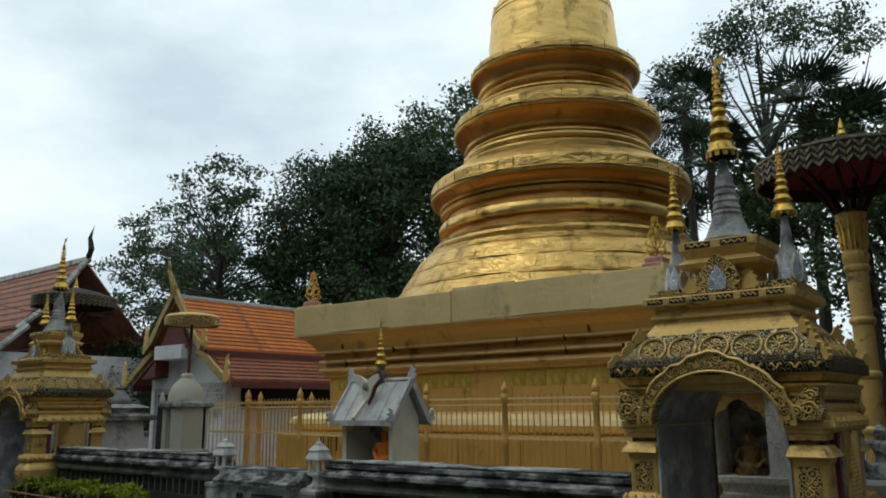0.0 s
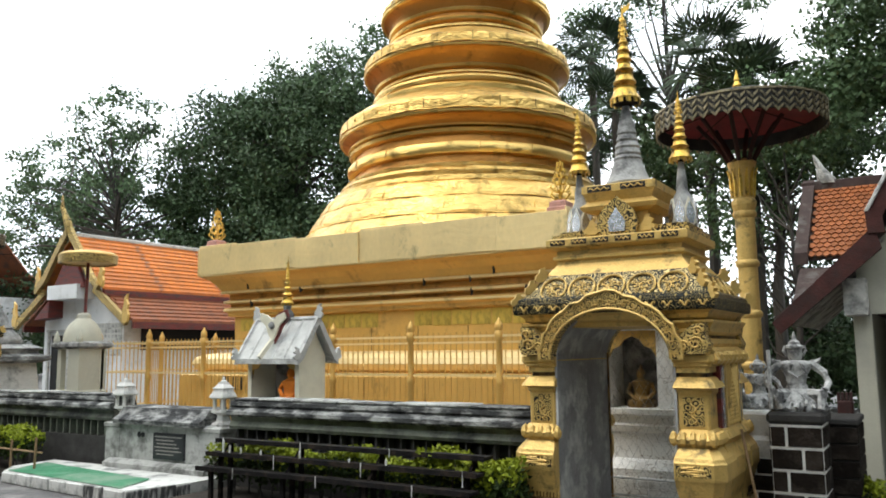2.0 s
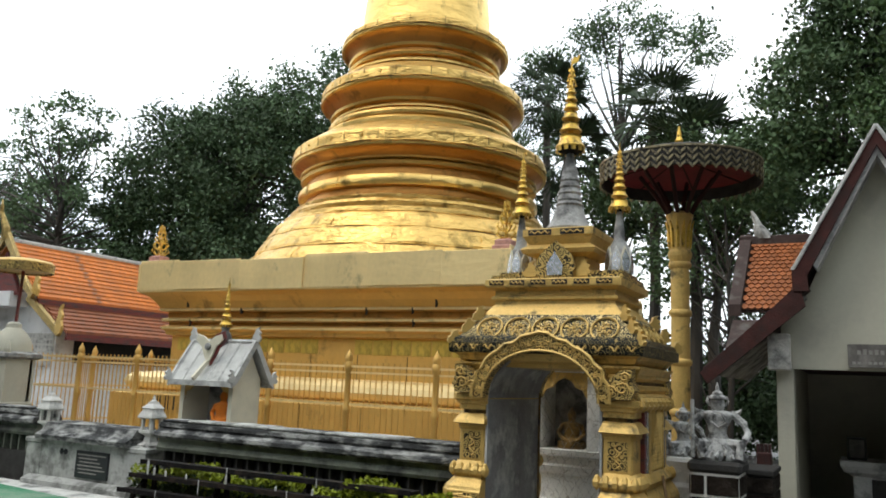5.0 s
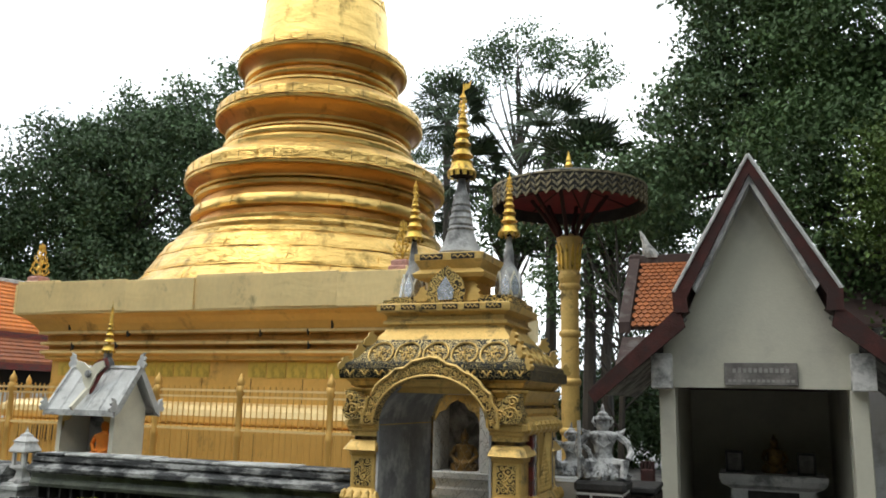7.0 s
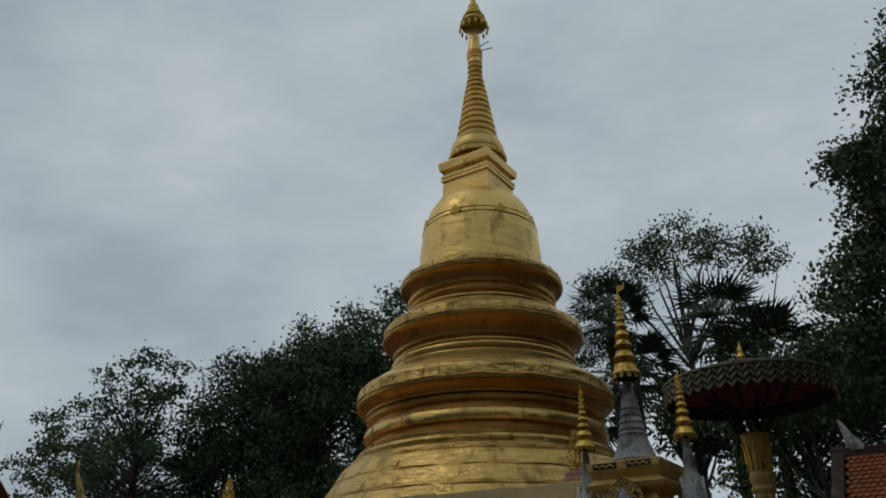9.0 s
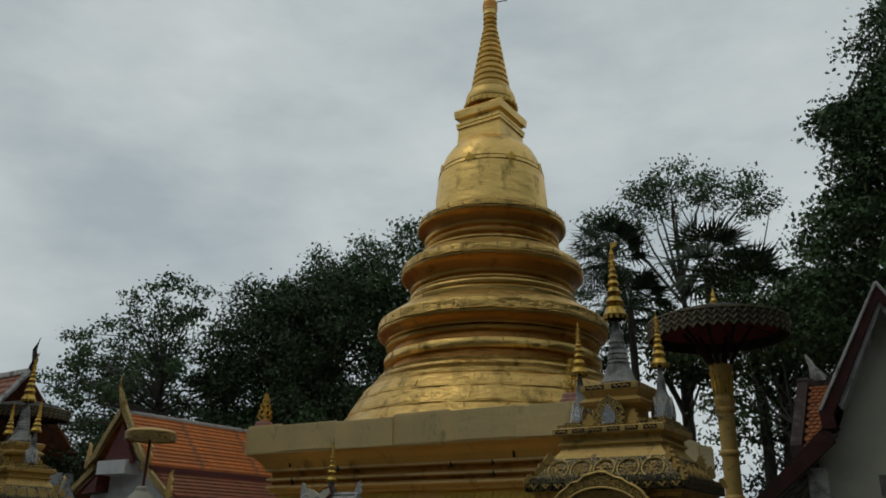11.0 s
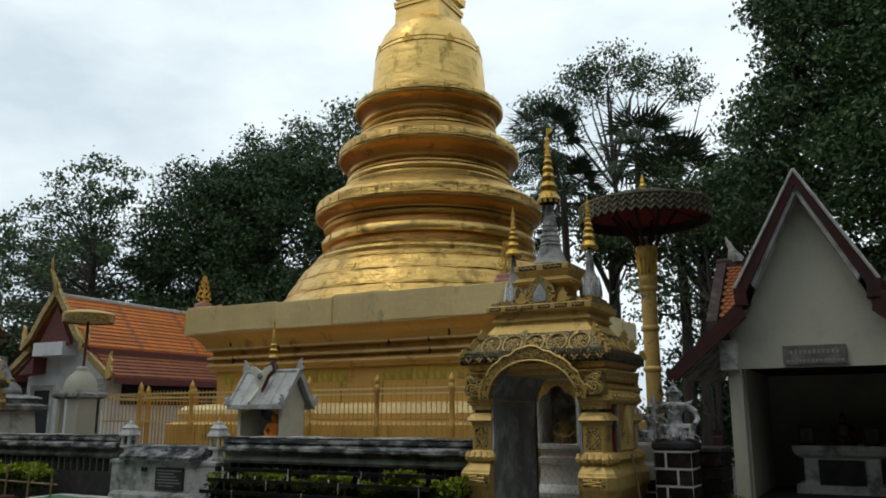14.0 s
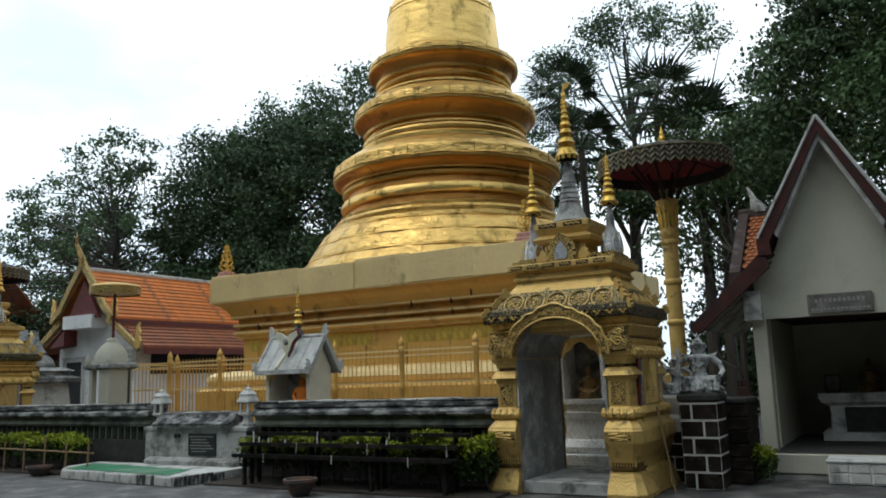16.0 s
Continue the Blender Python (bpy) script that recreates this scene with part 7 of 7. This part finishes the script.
def fan_palm(x, y, height, seed, fronds=26, size=1.3):
    rng = np.random.default_rng(seed)
    t = thing("palm_tree", x, y, 0, "tall fan palm with spiky dark fronds", "palm", "palms behind the stupa")
    part("trunk", tube(B(), [(0, 0, -0.1), (0.1, 0, height * 0.5), (0, 0.05, height)], [0.2, 0.15, 0.13], 8), "bark", t)
    for k in range(fronds):
        az, el = rng.uniform(0, 2 * math.pi), rng.uniform(-0.9, 1.3)
        d = np.array([math.cos(az) * math.cos(el), math.sin(az) * math.cos(el), math.sin(el)])
        s = np.cross(d, [0, 0, 1.0])
        s /= np.linalg.norm(s)
        u = np.cross(s, d)
        b = np.array([0, 0, height]) + d * size * 0.75
        fb = tube(B(), [(0, 0, height - 0.1), tuple(b)], [0.025, 0.014], 4)
        for j in range(13):
            a = (j - 6) / 6 * 1.35
            f = d * math.cos(a) + s * math.sin(a)
            ln = size * rng.uniform(0.75, 1.0)
            sag = np.array([0, 0, -0.22 * ln * rng.uniform(0.3, 1.2)])
            w = u * 0.015 + np.cross(f, u) * 0.04
            fb.faces.new([fb.verts.new(v) for v in (b, b + f * ln * 0.5 + w, b + f * ln + sag, b + f * ln * 0.5 - w)])
        part("frond", fb, "palm", t)
    return t


tree(-34.0, 24.0, 13.0, 0.22, [(0.9, 0, 12.8, 2.2, 2.0, 1.9, 22, 34), (-3.0, 0, 11.0, 3.6, 3.0, 2.4, 32, 34), (-6.6, 0, 9.6, 2.0, 2.0, 1.5, 10, 32), (1.5, 0, 8.0, 3.6, 3.0, 2.8, 44, 34), (-5, 0, 7.0, 3.4, 2.4, 2.2, 32, 34)], 0.33, "leaf_mid", "airy broad-leaved tree with gaps against the sky", 11, 1.0, 0.40, limbs=60)
tree(-26.0, 27.5, 13.5, 0.4, [(-3.4, 0, 9.6, 4.0, 3.5, 4.6, 210, 66), (2.0, 0, 9.6, 4.8, 3.6, 4.6, 240, 66), (1.5, -1.5, 4.6, 7.6, 3.0, 3.4, 300, 64)], 0.30, "leaf_dark", "large dense dark green tree behind the temple hall", 12, 0.0, 0.6)
tree(-22.0, 29.0, 16.0, 0.34, [(-0.5, 0, 13.2, 4.0, 3.4, 2.7, 96, 46), (-4.6, 0, 13.7, 3.2, 2.6, 2.1, 58, 44), (0.8, 0, 15.6, 1.5, 1.5, 0.9, 14, 40), (-8.0, 0, 12.4, 1.8, 2.0, 1.6, 20, 40), (3.5, 0, 9.5, 3.0, 3.0, 4.5, 130, 56)], 0.28, "leaf_mid", "tall green tree rising above the stupa terrace", 13, 0.3, 0.46, limbs=70)
tree(-31.0, 20.5, 6.0, 0.16, [(0, 0, 3.4, 5.5, 1.6, 2.2, 90, 48), (6.0, 1, 3.0, 3.0, 1.6, 2.2, 80, 52)], 0.26, "leaf_dark", "dark bushy tree behind the temple gable", 14, 0, 0.5)
tree(-44.0, 30.0, 14.0, 0.3, [(0, 0, 9.5, 4.0, 3.0, 3.5, 80, 50)], 0.36, "leaf_dark", "dark tree beyond the large temple hall", 15)
# behind the gateway and umbrella
tree(-9.0, 30.0, 16.0, 0.26, [(-2.3, 0, 14.4, 1.6, 1.6, 1.4, 26, 42), (0.6, 0, 15.6, 2.4, 2.0, 0.8, 36, 36), (3.2, 0, 14.9, 1.5, 1.6, 0.9, 22, 36), (-2.6, 0, 10.8, 1.6, 1.6, 2.2, 34, 42)], 0.23, "leaf_mid", "thin spreading tree with bare dark limbs", 21, 0.6, 0.36, limbs=20)
fan_palm(-10.4, 27.0, 12.2, 31, 34, 1.2)
fan_palm(-8.9, 25.0, 9.4, 32, 30, 1.15)
fan_palm(-5.6, 23.0, 9.6, 33, 34, 1.2)
fan_palm(-4.3, 22.0, 8.0, 34, 26, 1.3)
fan_palm(-11.8, 28.0, 9.0, 35, 26, 1.15)
tree(-7.0, 24.0, 8.5, 0.26, [(0.4, 0, 7.4, 1.6, 1.4, 1.2, 50, 50), (-1.0, 0, 3.0, 1.8, 1.4, 2.0, 56, 50)], 0.24, "leaf_dark", "dark leafy tree filling the gap behind the gateway", 22, 0, 0.40)
tree(-3.9, 22.0, 8.5, 0.17, [(0.2, 0, 7.2, 2.0, 1.6, 1.7, 62, 50), (-0.6, 0, 5.2, 1.4, 1.3, 1.2, 30, 44), (1.8, 0.5, 6.8, 1.8, 1.4, 1.7, 40, 48)], 0.22, "leaf_mid", "dark leafy tree behind the ceremonial umbrella", 23, 0.2, 0.4)
tree(-1.2, 19.5, 13.0, 0.2, [(-0.9, 0, 6.8, 1.3, 1.3, 1.2, 44, 50), (0.3, 0, 8.2, 1.7, 1.5, 1.6, 96, 56), (1.2, 0, 10.8, 1.7, 1.4, 1.8, 100, 56), (2.4, 0, 13.4, 1.6, 1.4, 1.9, 84, 54)], 0.20, "leaf_mid", "tall slender tree behind the tiled house", 24, 1.4, 0.34)
tree(2.8, 17.5, 13.0, 0.4, [(-0.6, 0, 6.2, 2.7, 2.0, 2.8, 300, 64), (0.0, 0, 9.8, 2.7, 2.0, 2.8, 300, 64), (0.6, 0, 13.4, 1.9, 1.6, 2.4, 130, 58), (3.2, -1.0, 7.0, 2.5, 2.0, 4.5, 260, 60)], 0.18, "leaf_bright", "massive dark green tree towering over the shrine", 25, 0.2, 0.36)
tree(3.3, 14.5, 6.5, 0.14, [(-0.5, 0, 5.2, 1.4, 1.2, 1.5, 90, 60), (0.2, 0, 3.2, 1.6, 1.2, 1.4, 70, 52)], 0.15, "leaf_light", "younger yellow-green tree beside the shrine roof", 26, 0, 0.3)
# two out-of-view trees, added to keep side light off the shrine
tree(8.5, 11.5, 14.0, 0.4, [(0, 0, 7.0, 3.4, 3.0, 4.5, 220, 56), (0.5, 0, 11.5, 2.6, 2.4, 2.8, 120, 54)], 0.28, "leaf_dark", "unseen tall dark tree beyond the shrine, added to block light", 27, 0.2, 0.5)
tree(10.0, 4.0, 13.0, 0.4, [(0, 0, 7.0, 3.6, 3.4, 4.6, 220, 56), (0.5, 0, 11.0, 2.6, 2.4, 2.8, 110, 54)], 0.28, "leaf_dark", "unseen tall dark tree at the yard's edge, added to block light", 28, 0.2, 0.5)
tree(-4.2, 25.0, 5.0, 0.12, [(0, 0, 1.5, 2.2, 1.2, 1.5, 70, 50), (0.6, 0, 3.6, 2.2, 1.0, 1.3, 20, 34), (2.4, -1, 1.2, 1.6, 1.2, 1.2, 44, 46)], 0.24, "leaf_dark", "low dark thicket behind the gateway", 29, 0, 0.4)
# thin bare sapling and the far wood line
sap = thing("sapling", -3.1, 19.5, 0, "thin bare grey sapling with forked twigs", "tree")
rs = np.random.default_rng(5)
part("trunk", tube(B(), [(0, 0, 0), (0.1, 0, 2.5), (0, 0, 6.0)], [0.09, 0.07, 0.02], 6), "bark", sap)
for k in range(30):
    a = rs.uniform(0, 2 * math.pi)
    z = rs.uniform(1.0, 5.0)
    part("branch", tube(B(), [(0.05, 0, z), (0.5 * math.cos(a), 0.4 * math.sin(a), z + rs.uniform(0.3, 0.9)), (rs.uniform(0.7, 1.4) * math.cos(a), 0.8 * math.sin(a), z + rs.uniform(0.7, 1.9))], [0.03, 0.018, 0.005], 4), "bark", sap)
rng = np.random.default_rng(77)
n = 26000
ang = rng.uniform(-1.45, 0.9, n)
dist = rng.uniform(60, 75, n)
hgt = (1.0 + 3.2 * (0.5 + 0.5 * np.sin(ang * 23 + 2 * np.sin(ang * 9)))) * rng.uniform(0, 1, n) ** 0.7
wood = quads("far_wood", leaf_quads(rng, np.stack([dist * np.sin(ang), dist * np.cos(ang), hgt], 1), 0.9, 0.2, 0.7), "leaf_dark")
tagged(wood, "dark line of distant trees behind the temple yard", "trees", kind="stuff")
# unseen leaves round the back, added to cut sky light and darken gold reflections
n = 48000
ang = rng.uniform(0.95, 4.80, n)
dist = rng.uniform(22, 30, n)
hgt = (15.0 + 4.0 * np.sin(ang * 7) + 2.5 * np.sin(ang * 17)) * rng.uniform(0, 1, n) ** 0.8
ring = quads("far_wood", leaf_quads(rng, np.stack([dist * np.sin(ang) - 4, dist * np.cos(ang) + 2, hgt], 1), 1.2, 0.2, 0.8), "leaf_dark")
tagged(ring, "unseen dark belt of trees added to block sky light", "trees", kind="stuff")
